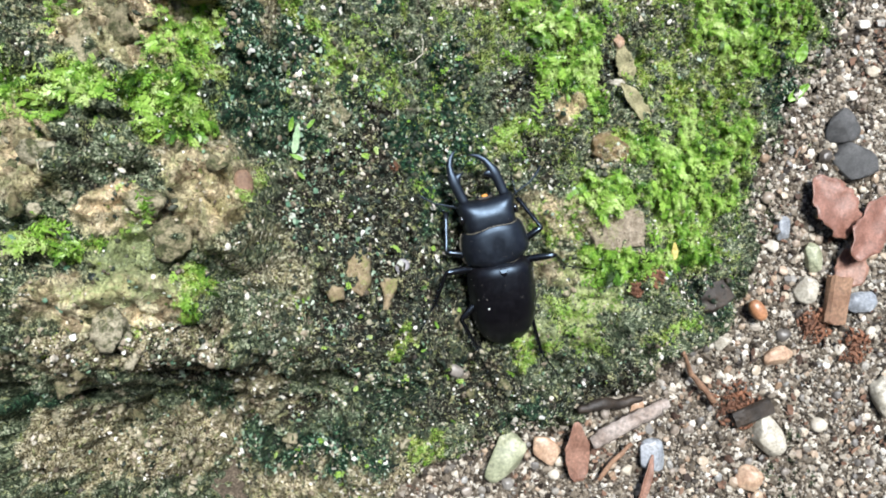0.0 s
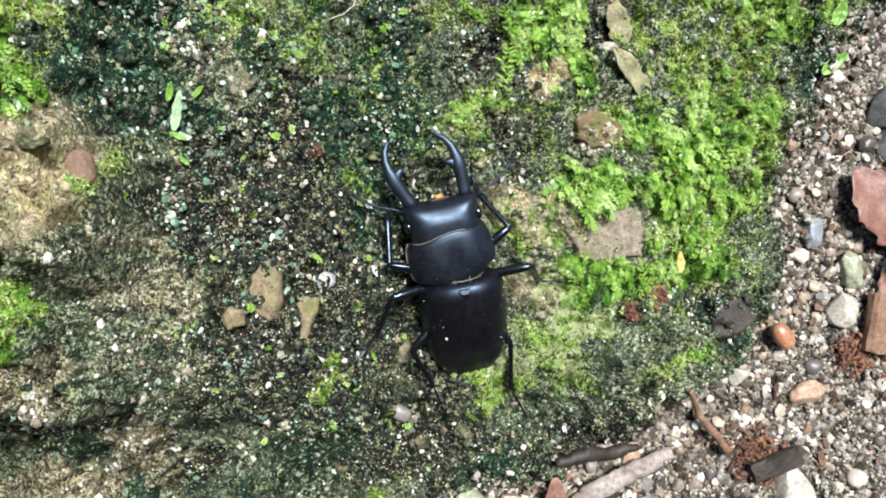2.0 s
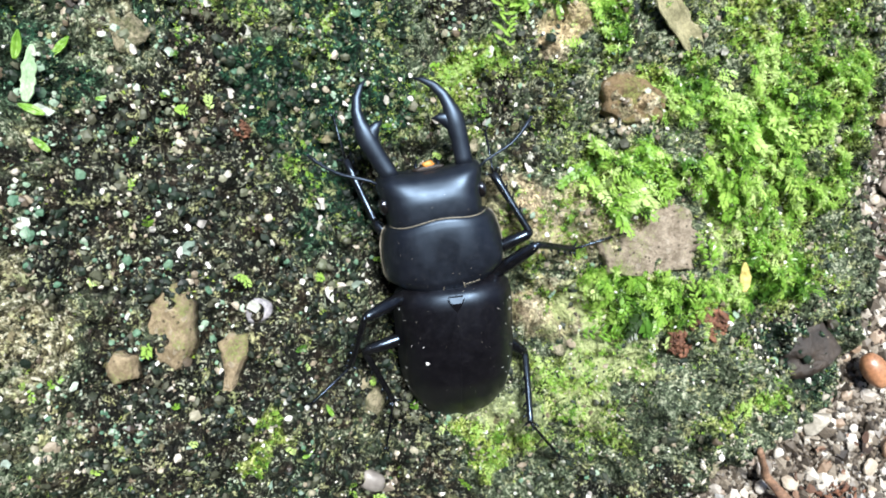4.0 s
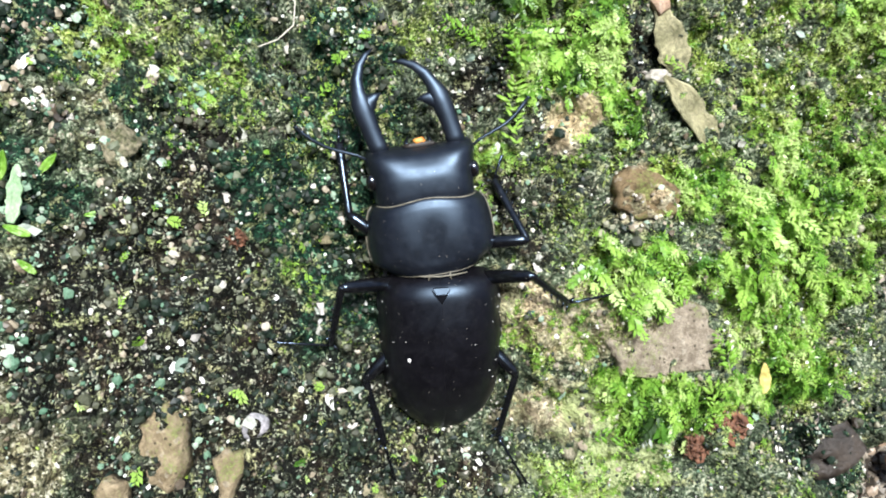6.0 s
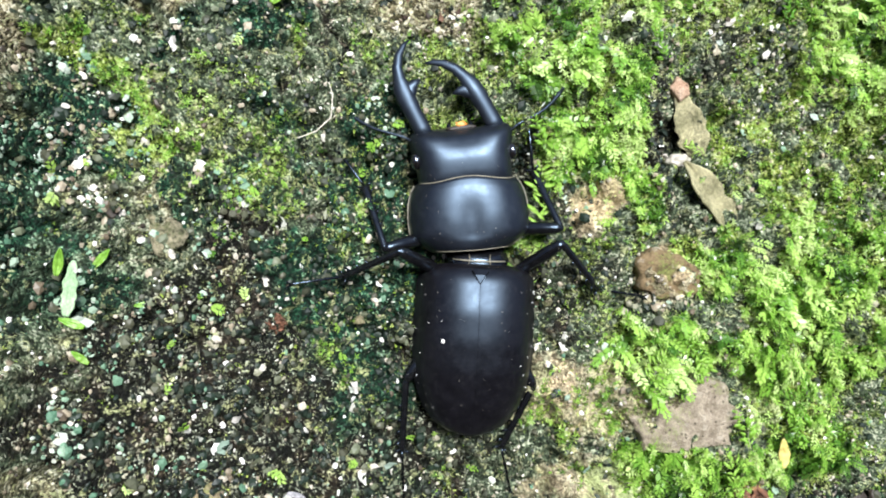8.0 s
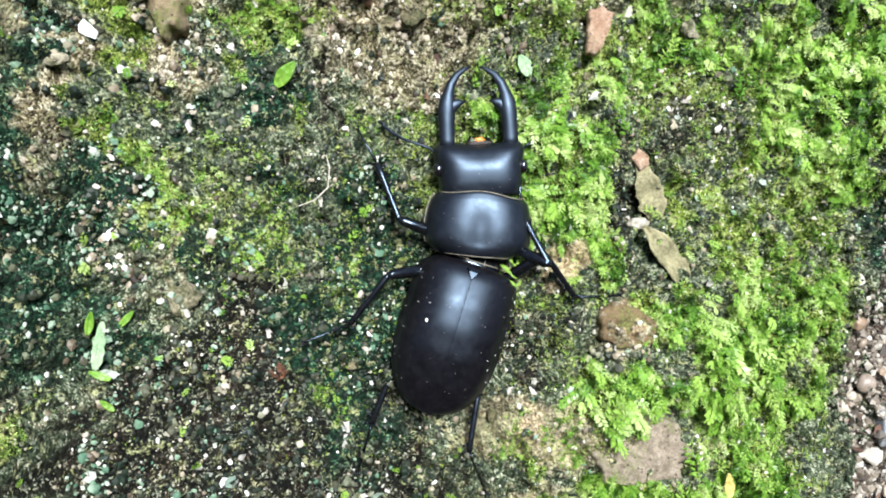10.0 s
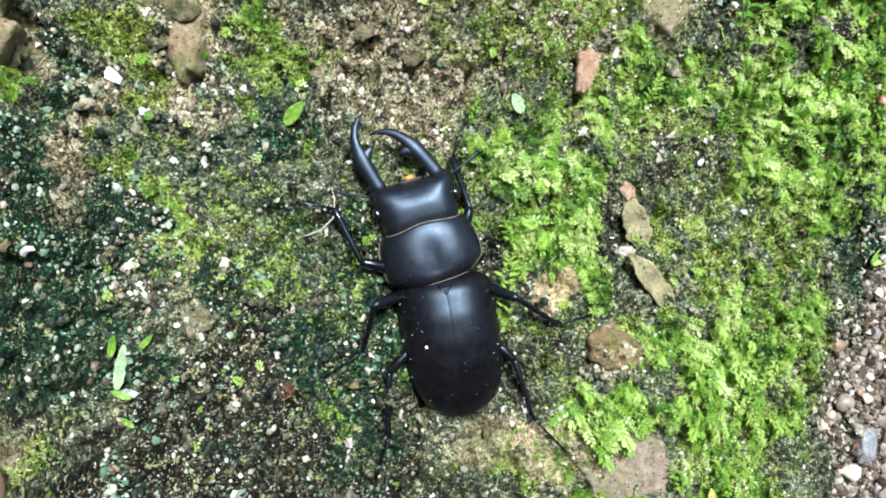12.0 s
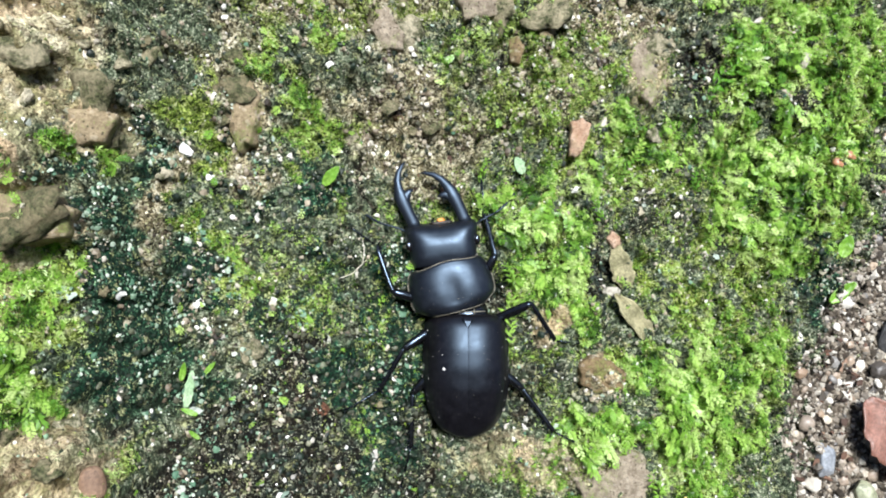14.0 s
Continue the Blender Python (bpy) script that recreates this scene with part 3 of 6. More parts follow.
BROWN_LEAF = plain("brown_leaf", (0.16, 0.08, 0.055), (0.32, 0.18, 0.13), 0.6, 0.5, 0.06)
DRY_LEAF = plain("dry_grey_leaf", (0.12, 0.115, 0.05), (0.46, 0.42, 0.24), 0.9, 0.8, 0.4)
BARK = plain("grey_bark", (0.2, 0.15, 0.12), (0.5, 0.44, 0.4), 0.5, 0.8, 0.2)
DARK_BARK = plain("dark_wet_bark", (0.014, 0.011, 0.009), (0.05, 0.036, 0.025), 0.6, 0.5, 0.2)
WOOD = plain("brown_wood", (0.16, 0.08, 0.045), (0.3, 0.18, 0.11), 0.6, 0.7, 0.2)
RUST = plain("rust_brown_debris", (0.06, 0.024, 0.012), (0.26, 0.11, 0.055), 1.0, 0.7, 0.15)
SEED = plain("orange_seed", (0.3, 0.13, 0.06), (0.46, 0.24, 0.13), 0.5, 0.35, 0.03)
WHITE_STONE = plain("white_quartz", (0.32, 0.29, 0.23), (0.54, 0.51, 0.43), 0.6, 0.4, 0.05)
OCHRE_STONE = plain("ochre_stone", (0.13, 0.075, 0.045), (0.27, 0.17, 0.11), 0.7, 0.7, 0.2)
BLUE_STONE = plain("blue_grey_stone", (0.19, 0.21, 0.24), (0.34, 0.36, 0.38), 0.6, 0.45, 0.05)
GREEN_STONE = plain("olive_grey_stone", (0.22, 0.24, 0.15), (0.4, 0.41, 0.28), 0.6, 0.5, 0.06)
PEACH_STONE = plain("peach_stone", (0.36, 0.22, 0.14), (0.5, 0.37, 0.26), 0.6, 0.45, 0.05)
GREY_STONE = plain("dark_grey_stone", (0.025, 0.026, 0.027), (0.1, 0.1, 0.1), 0.9, 0.5, 0.3)
GREEN_LEAF = plain("fresh_green_leaflet", (0.1, 0.24, 0.02), (0.2, 0.36, 0.05), 0.8, 0.4, 0.03)
PALE_LEAF = plain("pale_green_leaflet", (0.2, 0.34, 0.17), (0.36, 0.49, 0.3), 0.8, 0.6, 0.03)
YELLOW_LEAF = plain("yellow_leaflet", (0.4, 0.33, 0.08), (0.55, 0.46, 0.16), 0.8, 0.5, 0.03)
# for the unseen wall that is added to block skylight
SKY_BLOCKER = plain("dark_sky_blocker", (0.008, 0.014, 0.006), (0.03, 0.05, 0.02), 0.004, 0.9, 0.0)
FLAKE = plain("translucent_flake", (0.12, 0.12, 0.13), (0.36, 0.34, 0.35), 1.2, 0.3, 0.1)


def set_stone_material():
    """Pale stone, dirty and green in patches, each a little different."""
    m, nt, sh = node_mat("embedded_stone")
    co = nt.nodes.new("ShaderNodeNewGeometry").outputs["Position"]
    mid, fine = noise_node(nt, co, 0.4, 6.0, 0.7), noise_node(nt, co, 2.2, 5.0, 0.75)
    clean = ramp(nt, piece_random(nt), [(0.0, (0.16, 0.135, 0.075)), (0.5, (0.33, 0.29, 0.19)), (1.0, (0.52, 0.47, 0.36))])
    grime = ramp(nt, fine, [(0.3, (0.016, 0.018, 0.008)), (0.7, (0.13, 0.14, 0.065))])
    colour = mix(nt, ramp(nt, mid, [(0.42, (0, 0, 0)), (0.58, (1, 1, 1))]), grime, clean)
    speck = ramp(nt, fine, [(0.3, (0.5, 0.5, 0.48)), (0.7, (1.35, 1.35, 1.3))])
    nt.links.new(mix(nt, 0.9, colour, speck, "MULTIPLY"), sh.inputs["Base Color"])
    sh.inputs["Roughness"].default_value, sh.inputs["Specular IOR Level"].default_value = 0.8, 0.25
    bump(nt, sh, calc(nt, "ADD", mid, fine), 0.5)
    return m


def stained(name, dark, light, green):
    """Bare stone with pits, pale veins and a green bloom in patches."""
    m, nt, sh = node_mat(name)
    co = nt.nodes.new("ShaderNodeNewGeometry").outputs["Position"]
    broad, mid, fine = noise_node(nt, co, 0.14, 5.0, 0.65), noise_node(nt, co, 0.5, 6.0, 0.72), noise_node(nt, co, 2.6, 4.0, 0.75)
    pick, far = cells(nt, co, 1.6)
    colour = ramp(nt, mid, [(0.3, dark), (0.7, light)])
    bloom = ramp(nt, fine, [(0.3, (0.05, 0.075, 0.012)), (0.7, (0.22, 0.29, 0.07))])
    colour = mix(nt, ramp(nt, calc(nt, "MULTIPLY_ADD", calc(nt, "SUBTRACT", fine, 0.5), 0.5, broad), [(0.53, (0, 0, 0)), (0.62, (green, green, green))]), colour, bloom)
    pits = calc(nt, "MULTIPLY", calc(nt, "GREATER_THAN", pick, 0.8), calc(nt, "LESS_THAN", far, 0.3))
    colour = mix(nt, calc(nt, "MULTIPLY", pits, 0.7), colour, (0.035, 0.028, 0.018))
    colour = mix(nt, calc(nt, "MULTIPLY", calc(nt, "LESS_THAN", pick, 0.07), 0.18), colour, (0.62, 0.58, 0.5))
    nt.links.new(mix(nt, 0.8, colour, ramp(nt, fine, [(0.3, (0.6, 0.58, 0.55)), (0.7, (1.25, 1.25, 1.22))]), "MULTIPLY"), sh.inputs["Base Color"])
    sh.inputs["Roughness"].default_value, sh.inputs["Specular IOR Level"].default_value = 0.85, 0.25
    bump(nt, sh, calc(nt, "MULTIPLY_ADD", pits, -0.35, calc(nt, "MULTIPLY_ADD", fine, 0.5, mid)), 0.7)
    return m


EMBED = set_stone_material()
SLAB = stained("pinkish_grey_slab", (0.14, 0.11, 0.078), (0.44, 0.375, 0.29), 0.6)
PINK_CHIP = stained("pink_chip", (0.26, 0.14, 0.08), (0.58, 0.42, 0.31), 0.25)
BROWN_SLAB = stained("brown_slab", (0.085, 0.06, 0.03), (0.28, 0.2, 0.11), 0.6)
TAN = stained("tan_stone", (0.15, 0.11, 0.06), (0.46, 0.37, 0.24), 0.7)
HAIR = plain("pale_fibre", (0.5, 0.46, 0.38), (0.6, 0.55, 0.46), 1.0, 0.5, 0.0)


# ---- ground and rock ----
def spread(a, b, step, reach):
    """Even steps from a to b, then wider and wider ones out to the reach."""
    inner = np.arange(a, b + step / 2, step)
    out, d, x = [], step, 0.0
    while x < reach:
        d *= 1.6
        x += d
        out.append(x)
    out = np.array(out)
    return np.concatenate([a - out[::-1], inner, b + out])


def sheet(xs, ys):
    gx, gy = np.meshgrid(xs, ys)
    n, m = len(xs), len(ys)
    i = np.arange(n * m).reshape(m, n)
    faces = np.stack([i[:-1, :-1], i[:-1, 1:], i[1:, 1:], i[1:, :-1]], -1).reshape(-1, 4)
    return gx.ravel(), gy.ravel(), faces


def build_ground():
    x, y, faces = sheet(spread(-70, 110, 1.0, 30000), spread(-90, 120, 1.0, 30000))
    near = smooth(400, 150, np.hypot(x, y))
    z = GROUND + near * (0.9 * fbm(x, y, 9.0, 5, 4) - 1.2)
    ob = new("ground", array_mesh("ground", np.stack([x, y, z], 1), faces))
    ob.data.materials.append(SOIL)
    return tagged(ob, "damp gritty brown soil strewn with gravel", "ground", kind="structure")


def build_rock():
    xs = np.concatenate([np.arange(-330, -128, 5.0), np.arange(-128, 80, 0.55), np.arange(80, 130, 5.0)])
    ys = np.concatenate([np.arange(-150, -80, 5.0), np.arange(-80, 118, 0.55), np.arange(118, 320, 5.0)])
    x, y, faces = sheet(xs, ys)
    z = land(x, y) - 70 * (1 - smooth(-325, -190, x) * smooth(318, 170, y)) - 40 * smooth(-100, -150, y)
    # Crevices join the dark mask, so their shade is painted as well as carved.
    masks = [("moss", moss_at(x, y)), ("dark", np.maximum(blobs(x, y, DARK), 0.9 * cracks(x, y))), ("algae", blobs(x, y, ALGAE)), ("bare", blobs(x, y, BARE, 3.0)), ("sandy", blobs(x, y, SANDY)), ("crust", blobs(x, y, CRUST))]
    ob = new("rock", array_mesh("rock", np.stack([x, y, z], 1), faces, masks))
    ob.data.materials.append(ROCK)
    return tagged(ob, "weathered pale rock with moss, dark algae and lichen", "rock", kind="structure")


def build_backdrop():
    """Added unseen dark wall blocking sky behind the camera: tall, plain, top leaning over."""
    arc = [(-1500, -40), (-1600, 600), (-1550, 1200), (-1250, 1750), (-700, 2100), (-150, 2250)]
    rings = []
    for k in range(13):
        a = radians(-78 + 13 * k)
        line = [(-y * math.sin(a), y * math.cos(a), z) for y, z in arc]
        rings.append(line + [(p[0] * 1.04, p[1] * 1.04, p[2] + 50) for p in line[::-1]])
    return single("backdrop", skin(rings), SKY_BLOCKER, "unseen dark green wall added to block the sky", "woodland", kind="structure", shade=False)


def raster(field, step=0.5, box=(-130, 104, -84, 122)):
    """A quick copy of a field over the seen part of the plan, read between its points."""
    xs, ys = np.arange(box[0], box[1], step), np.arange(box[2], box[3], step)
    gx, gy = np.meshgrid(xs, ys)
    table = field(gx.ravel(), gy.ravel()).reshape(gx.shape)

    def read(x, y):
        u, v = np.clip((x - box[0]) / step, 0, len(xs) - 1.001), np.clip((y - box[2]) / step, 0, len(ys) - 1.001)
        i, j = u.astype(int), v.astype(int)
        f, g = u - i, v - j
        return (table[j, i] * (1 - f) + table[j, i + 1] * f) * (1 - g) + (table[j + 1, i] * (1 - f) + table[j + 1, i + 1] * f) * g

    return read


ground = build_ground()
rock = build_rock()
land_fine = raster(land)
land_soft = raster(lambda a, b: land(a, b, False))
moss_map, leafy_map, carpet_map, olive_map = raster(moss_at), raster(leafy_at), raster(carpet_at), raster(olive_at)
dark_map, sand_map = raster(lambda a, b: blobs(a, b, DARK)), raster(lambda a, b: blobs(a, b, SANDY))
bare_map, algae_map = raster(lambda a, b: blobs(a, b, BARE, 3.0)), raster(lambda a, b: blobs(a, b, ALGAE))
build_backdrop()
rng = np.random.default_rng(7)


# ---- scattered stuff ----
def normals(x, y):
    e = 0.8
    low = lambda a, b: np.maximum(land_soft(a, b), GROUND)
    n = np.stack([low(x - e, y) - low(x + e, y), low(x, y - e) - low(x, y + e), np.full_like(x, 2 * e)], 1)
    return n / np.linalg.norm(n, axis=1, keepdims=True)


def frames_on(x, y, yaw, tilt):
    """Turns that stand pieces on the slope: y ahead along yaw, raised by tilt."""
    up = normals(x, y)
    ahead = np.stack([-np.sin(yaw), np.cos(yaw), np.zeros_like(yaw)], 1)
    ahead -= (ahead * up).sum(1, keepdims=True) * up
    ahead /= np.linalg.norm(ahead, axis=1, keepdims=True)
    a = ahead * np.cos(tilt)[:, None] + up * np.sin(tilt)[:, None]
    u = up * np.cos(tilt)[:, None] - ahead * np.sin(tilt)[:, None]
    return np.stack([np.cross(a, u), a, u], 2)


def scatter(name, protos, x, y, z, turns, scale, tone, material, label, category, shade=True):
    verts, faces, tones, base = [], [], [], 0
    which = rng.integers(0, len(protos), len(x))
    for k, (pv, pf) in enumerate(protos):
        pick = np.flatnonzero(which == k)
        if not len(pick):
            continue
        v = np.einsum("nij,vj->nvi", turns[pick], pv) * scale[pick][:, None, None] + np.stack([x, y, z], 1)[pick][:, None]
        f = pf[None] + base + (np.arange(len(pick)) * len(pv))[:, None, None]
        verts.append(v.reshape(-1, 3))
        faces.append(f.reshape(-1, pf.shape[1]))
        tones.append(np.repeat(tone[pick], len(pv)))
        base += len(pick) * len(pv)
    ob = new(name, array_mesh(name, np.concatenate(verts), np.concatenate(faces), [("tone", np.concatenate(tones))], shade))
    ob.data.materials.append(material)
    return tagged(ob, label, category, kind="stuff")


def frond_proto(leaves, length, width, arch, broad=0.2):
    """A feathery shoot one unit long: pairs of pointed leaflets on an arching stem."""
    verts, faces = [], []
    for k in range(leaves):
        s = (k + 0.5) / leaves
        side = -1 if k % 2 else 1
        root = np.array([0, s * length, arch * math.sin(s * 2.2)])
        reach = width * (0.35 + 0.65 * math.sin(math.pi * min(1, 0.18 + s * 0.8))) * rng.uniform(0.8, 1.15)
        a = radians(rng.uniform(35, 60))
        d = np.array([side * math.sin(a), math.cos(a), rng.uniform(-0.1, 0.35)])
        e = np.array([d[1] * side, -d[0] * side, 0.15 * side]) * reach * broad
        tip = root + d * reach
        n = len(verts)
        verts += [root, root + d * reach * 0.45 - e, tip, root + d * reach * 0.45 + e]
        faces.append((n, n + 1, n + 2, n + 3))
    n = len(verts)
    verts += [np.array([-0.02, 0, 0]), np.array([0.02, 0, 0]), np.array([0.012, length, arch * 0.8]), np.array([-0.012, length, arch * 0.8])]
    faces.append((n, n + 1, n + 2, n + 3))
    return np.array(verts), np.array(faces)


def tuft_proto(blades):
    verts, faces = [], []
    for k in range(blades):
        a, lean, r = rng.uniform(0, 6.28), rng.uniform(0.15, 0.9), rng.uniform(0, 0.25)
        root = np.array([r * math.cos(a), r * math.sin(a), 0])
        d = np.array([math.cos(a) * lean, math.sin(a) * lean, 1.0]) * rng.uniform(0.6, 1.0)
        e = np.array([-math.sin(a), math.cos(a), 0]) * 0.13
        n = len(verts)
        verts += [root - e * 0.5, root + d * 0.55 - e, root + d, root + d * 0.55 + e]
        faces.append((n, n + 1, n + 2, n + 3))
    return np.array(verts), np.array(faces)


def chip_proto(flat):
    """An angular six-cornered grain."""
    v = np.array([(1, 0, 0), (-1, 0, 0), (0, 1, 0), (0, -1, 0), (0, 0, 1), (0, 0, -1)], float)
    v = v * rng.uniform(0.7, 1.3, (6, 1)) + rng.uniform(-0.3, 0.3, (6, 3))
    v[:, 2] *= flat
    return v, np.array([(0, 2, 4), (2, 1, 4), (1, 3, 4), (3, 0, 4), (2, 0, 5), (1, 2, 5), (3, 1, 5), (0, 3, 5)])


def star_proto(blades):
    """A rosette of narrow, bent, pointed moss leaves."""
    verts, faces = [], []
    for k in range(blades):
        a = 2.4 * k + rng.uniform(-0.3, 0.3)
        lean = 0.25 + 1.1 * (k / blades) ** 0.8
        out, side = np.array([math.cos(a), math.sin(a), 0]), np.array([-math.sin(a), math.cos(a), 0])
        n, size = len(verts), rng.uniform(0.7, 1.1)
        mid = out * math.sin(lean) * 0.5 + np.array([0, 0, math.cos(lean) * 0.5 + 0.12])
        tip = out * math.sin(lean + 0.35) + np.array([0, 0, math.cos(lean + 0.35) + 0.05])
        w = rng.uniform(0.08, 0.15)
        root = np.array([0, 0, 0.12 * (1 - k / blades)])
        verts += [root, mid * size - side * w, tip * size, mid * size + side * w]
        faces.append((n, n + 1, n + 2, n + 3))
    return np.array(verts), np.array(faces)


def grain_proto(flat):
    bm = bmesh.new()
    bmesh.ops.create_icosphere(bm, subdivisions=1, radius=1)
    v = np.array([list(p.co) for p in bm.verts])
    f = np.array([[q.index for q in g.verts] for g in bm.faces])
    bm.free()
    v = v * rng.uniform(0.75, 1.2, (len(v), 1)) * np.array([rng.uniform(0.8, 1.2), rng.uniform(0.8, 1.2), flat])
    return v, f


def flake_proto():
    n = 7
    a = np.arange(n) * 2 * math.pi / n
    r = rng.uniform(0.6, 1.2, n)
    ring = np.stack([r * np.cos(a), r * np.sin(a), rng.uniform(-0.25, 0.3, n)], 1) * np.array([1, rng.uniform(0.4, 0.9), 1])
    v = np.concatenate([[[0, 0, 0.05]], ring, ring * 0.8 - [0, 0, 0.12]])
    f = [(0, 1 + k, 1 + (k + 1) % n) for k in range(n)]
    for k in range(n):
        j = (k + 1) % n
        f += [(1 + k, 1 + n + k, 1 + n + j), (1 + k, 1 + n + j, 1 + j)]
    return v, np.array(f)


def sown(count, density, box=(-125, 95, -76, 114)):
    x, y = rng.uniform(box[0], box[1], count), rng.uniform(box[2], box[3], count)
    keep = rng.uniform(0, 1, count) < density(x, y)
    return x[keep], y[keep]


def on_rock(x, y):
    return (land(x, y, False) > GROUND + 0.3) * 1.0


wet = raster(damp)
patchy = raster(lambda a, b: smooth(-0.25, 0.45, streaks(a, b, 171, 7.0)))
clump = raster(lambda a, b: smooth(-0.25, 0.35, fbm(a, b, 3.6, 93, 3) + 0.35 * fbm(a, b, 14.0, 95, 2)))
lit = raster(lambda a, b: fbm(a, b, 7.0, 13, 4))


def strewn(name, protos, x, y, z, tilt, size, tone, material, label, category, shade=False):
    n = len(x)
    scatter(name, protos, x, y, z, frames_on(x, y, rng.uniform(0, 6.28, n), rng.uniform(-tilt, tilt, n)), size, np.clip(tone, 0, 1), material, label, category, shade)


# star-shaped moss shoots, in clumps
x, y = sown(620000, lambda a, b: on_rock(a, b) * np.clip(0.95 * leafy_map(a, b) + 0.95 * carpet_map(a, b) + 0.75 * olive_map(a, b) * smooth(-30, -10, a), 0, 1) * (0.12 + 0.88 * clump(a, b)))
n, thick = len(x), np.maximum(leafy_map(x, y), 0.6 * carpet_map(x, y))
strewn("star_moss", [star_proto(rng.integers(6, 9)) for k in range(14)], x, y, land_fine(x, y) + (rng.uniform(-0.2, 0.5, n) + 0.8 * clump(x, y)) * thick, 0.6,
       (0.35 + 0.8 * rng.uniform(0, 1, n) ** 1.8) * (0.6 + 0.6 * leafy_map(x, y)), 0.54 + 0.62 * lit(x, y) + rng.normal(0, 0.24, n), FROND, "bright yellow-green star moss on the rock", "moss", True)
# broad-leaved hanging shoots
FERNY = [(-2, 42, 6, 12, 0.8), (13, -8, 9, 4, 1), (11, 11, 8, 5, 1), (28, 14, 10, 12, 1), (44, 72, 20, 24, 0.8), (30, 84, 16, 6, 0.8), (-4, 53, 8, 6, 0.8), (30, -12, 10, 8, 0.8), (-105, 25, 14, 8, 0.8), (-112, -3, 10, 4, 0.8), (-88, 24, 8, 9, 0.8)]
ferny = raster(lambda a, b: blobs(a, b, FERNY, 3.0))
x, y = sown(110000, lambda a, b: on_rock(a, b) * np.clip(leafy_map(a, b) * (0.3 + 0.55 * ferny(a, b)), 0, 1) * (0.25 + 0.75 * clump(a, b)))
n = len(x)
flow = 1.9 * fbm(x, y, 14.0, 31, 2) + rng.normal(0, 0.7, n) + math.pi * 0.85
scatter("feather_moss", [frond_proto(rng.integers(9, 14), 1.0, rng.uniform(0.28, 0.46), rng.uniform(0.1, 0.5), rng.uniform(0.17, 0.3)) for k in range(12)], x, y, land_fine(x, y) + 0.4 + 0.8 * clump(x, y) * leafy_map(x, y),
        frames_on(x, y, flow, rng.uniform(-0.3, 0.8, n)), (1.0 + 2.6 * rng.uniform(0, 1, n) ** 1.6) * (0.75 + 0.4 * ferny(x, y)), np.clip(0.58 + 0.5 * lit(x, y) + rng.normal(0, 0.2, n), 0, 1), FROND, "fresh green feathery moss on the rock", "moss")


# single broad fronds of moss
def big_frond(px, py, length, turn, wide, seed):
    dice = random.Random(seed)
    bm = bmesh.new()
    pairs = int(5 + length / (0.26 * wide))
    bend = dice.uniform(-0.12, 0.12) * length
    for k in range(pairs * 2):
        s = (k // 2 + dice.uniform(0.3, 0.7)) / pairs
        side = 1 if k % 2 else -1
        reach = 0.62 * wide * math.sin(math.pi * (0.2 + 0.72 * s)) ** 0.7 * dice.uniform(0.5, 1.3)
        a = radians(dice.uniform(25, 75))
        root = Vector((bend * math.sin(s * 3) + dice.uniform(-0.2, 0.2) * wide, s * length, 0.5 * math.sin(s * 2.6) + dice.uniform(-0.4, 0.4)))
        d = Vector((side * math.sin(a), math.cos(a), dice.uniform(-0.35, 0.3)))
        e = Vector((d.y * side, -d.x * side, 0.2)) * reach * 0.16
        pts = [root, root + d * reach * 0.35 - e, root + d * reach * 0.75 - e * 0.8, root + d * reach, root + d * reach * 0.75 + e * 0.8, root + d * reach * 0.35 + e]
        top = [bm.verts.new(p * MM) for p in pts]
        low = [bm.verts.new((p - Vector((0, 0, 0.06))) * MM) for p in pts]
        bm.faces.new(top)
        bm.faces.new(low[::-1])
        for i in range(6):
            bm.faces.new((top[i], low[i], low[(i + 1) % 6], top[(i + 1) % 6]))
    ends = [float(land_fine(np.array([px - f * length * math.sin(radians(turn))]), np.array([py + f * length * math.cos(radians(turn))]))[0]) for f in (0.0, 0.5, 1.0)]
    lean = math.degrees(math.atan2(ends[2] - ends[0], length))
    single("moss_frond", bm, BROAD, "bright green flat moss frond on the rock", "moss frond", pose(px * MM, py * MM, (max(ends[0], ends[1] - 0.5 * (ends[2] - ends[0])) + 1.2) * MM, lean, 0, turn), "moss fronds on the rock")


for k, row in enumerate([(-9.5, 28, 11, -6, 3.0), (-14, 42, 6, 60, 2.2), (-9, 40, 5, 30, 2.0), (5, 8, 8, -60, 2.4), (8, 12, 7, -110, 2.4), (12, 13, 7, -150, 2.6), (15, 12, 6, 170, 2.2), (20, -11, 8, 12, 2.4), (3, -12.5, 12, -80, 2.4), (22, -3, 6, 30, 2.2),
                         (30, 79, 28, -57, 4.2), (34, 76, 16, -62, 3.2), (12, 61, 20, -44, 1.9), (15, 66, 6, -30, 1.8), (9, 53, 5, 20, 1.8), (-10, 55, 6, 10, 2.0), (-16, 60, 5, -20, 1.8), (36, 8, 6, 40, 2.2), (60, 80, 12, -150, 3.4), (54, 66, 10, -170, 3.0),
                         (24, 14, 6, -20, 2.2), (28, 22, 7, 160, 2.4), (33, 14, 7, -160, 2.4), (40, 20, 7, 140, 2.2), (30, 4, 7, 175, 2.4), (16, 40, 4, 60, 1.6), (30, 60, 5, 0, 1.8), (-8, -30, 4, 30, 1.6), (24, 64, 7, -50, 2.0), (38, 64, 8, -140, 2.4),
                         (-96, 28, 8, 120, 3.0), (-104, 24, 9, 70, 3.0), (-112, -2, 8, -80, 2.6), (-92, 6, 6, 200, 2.2)]):
    big_frond(*row, 400 + k)
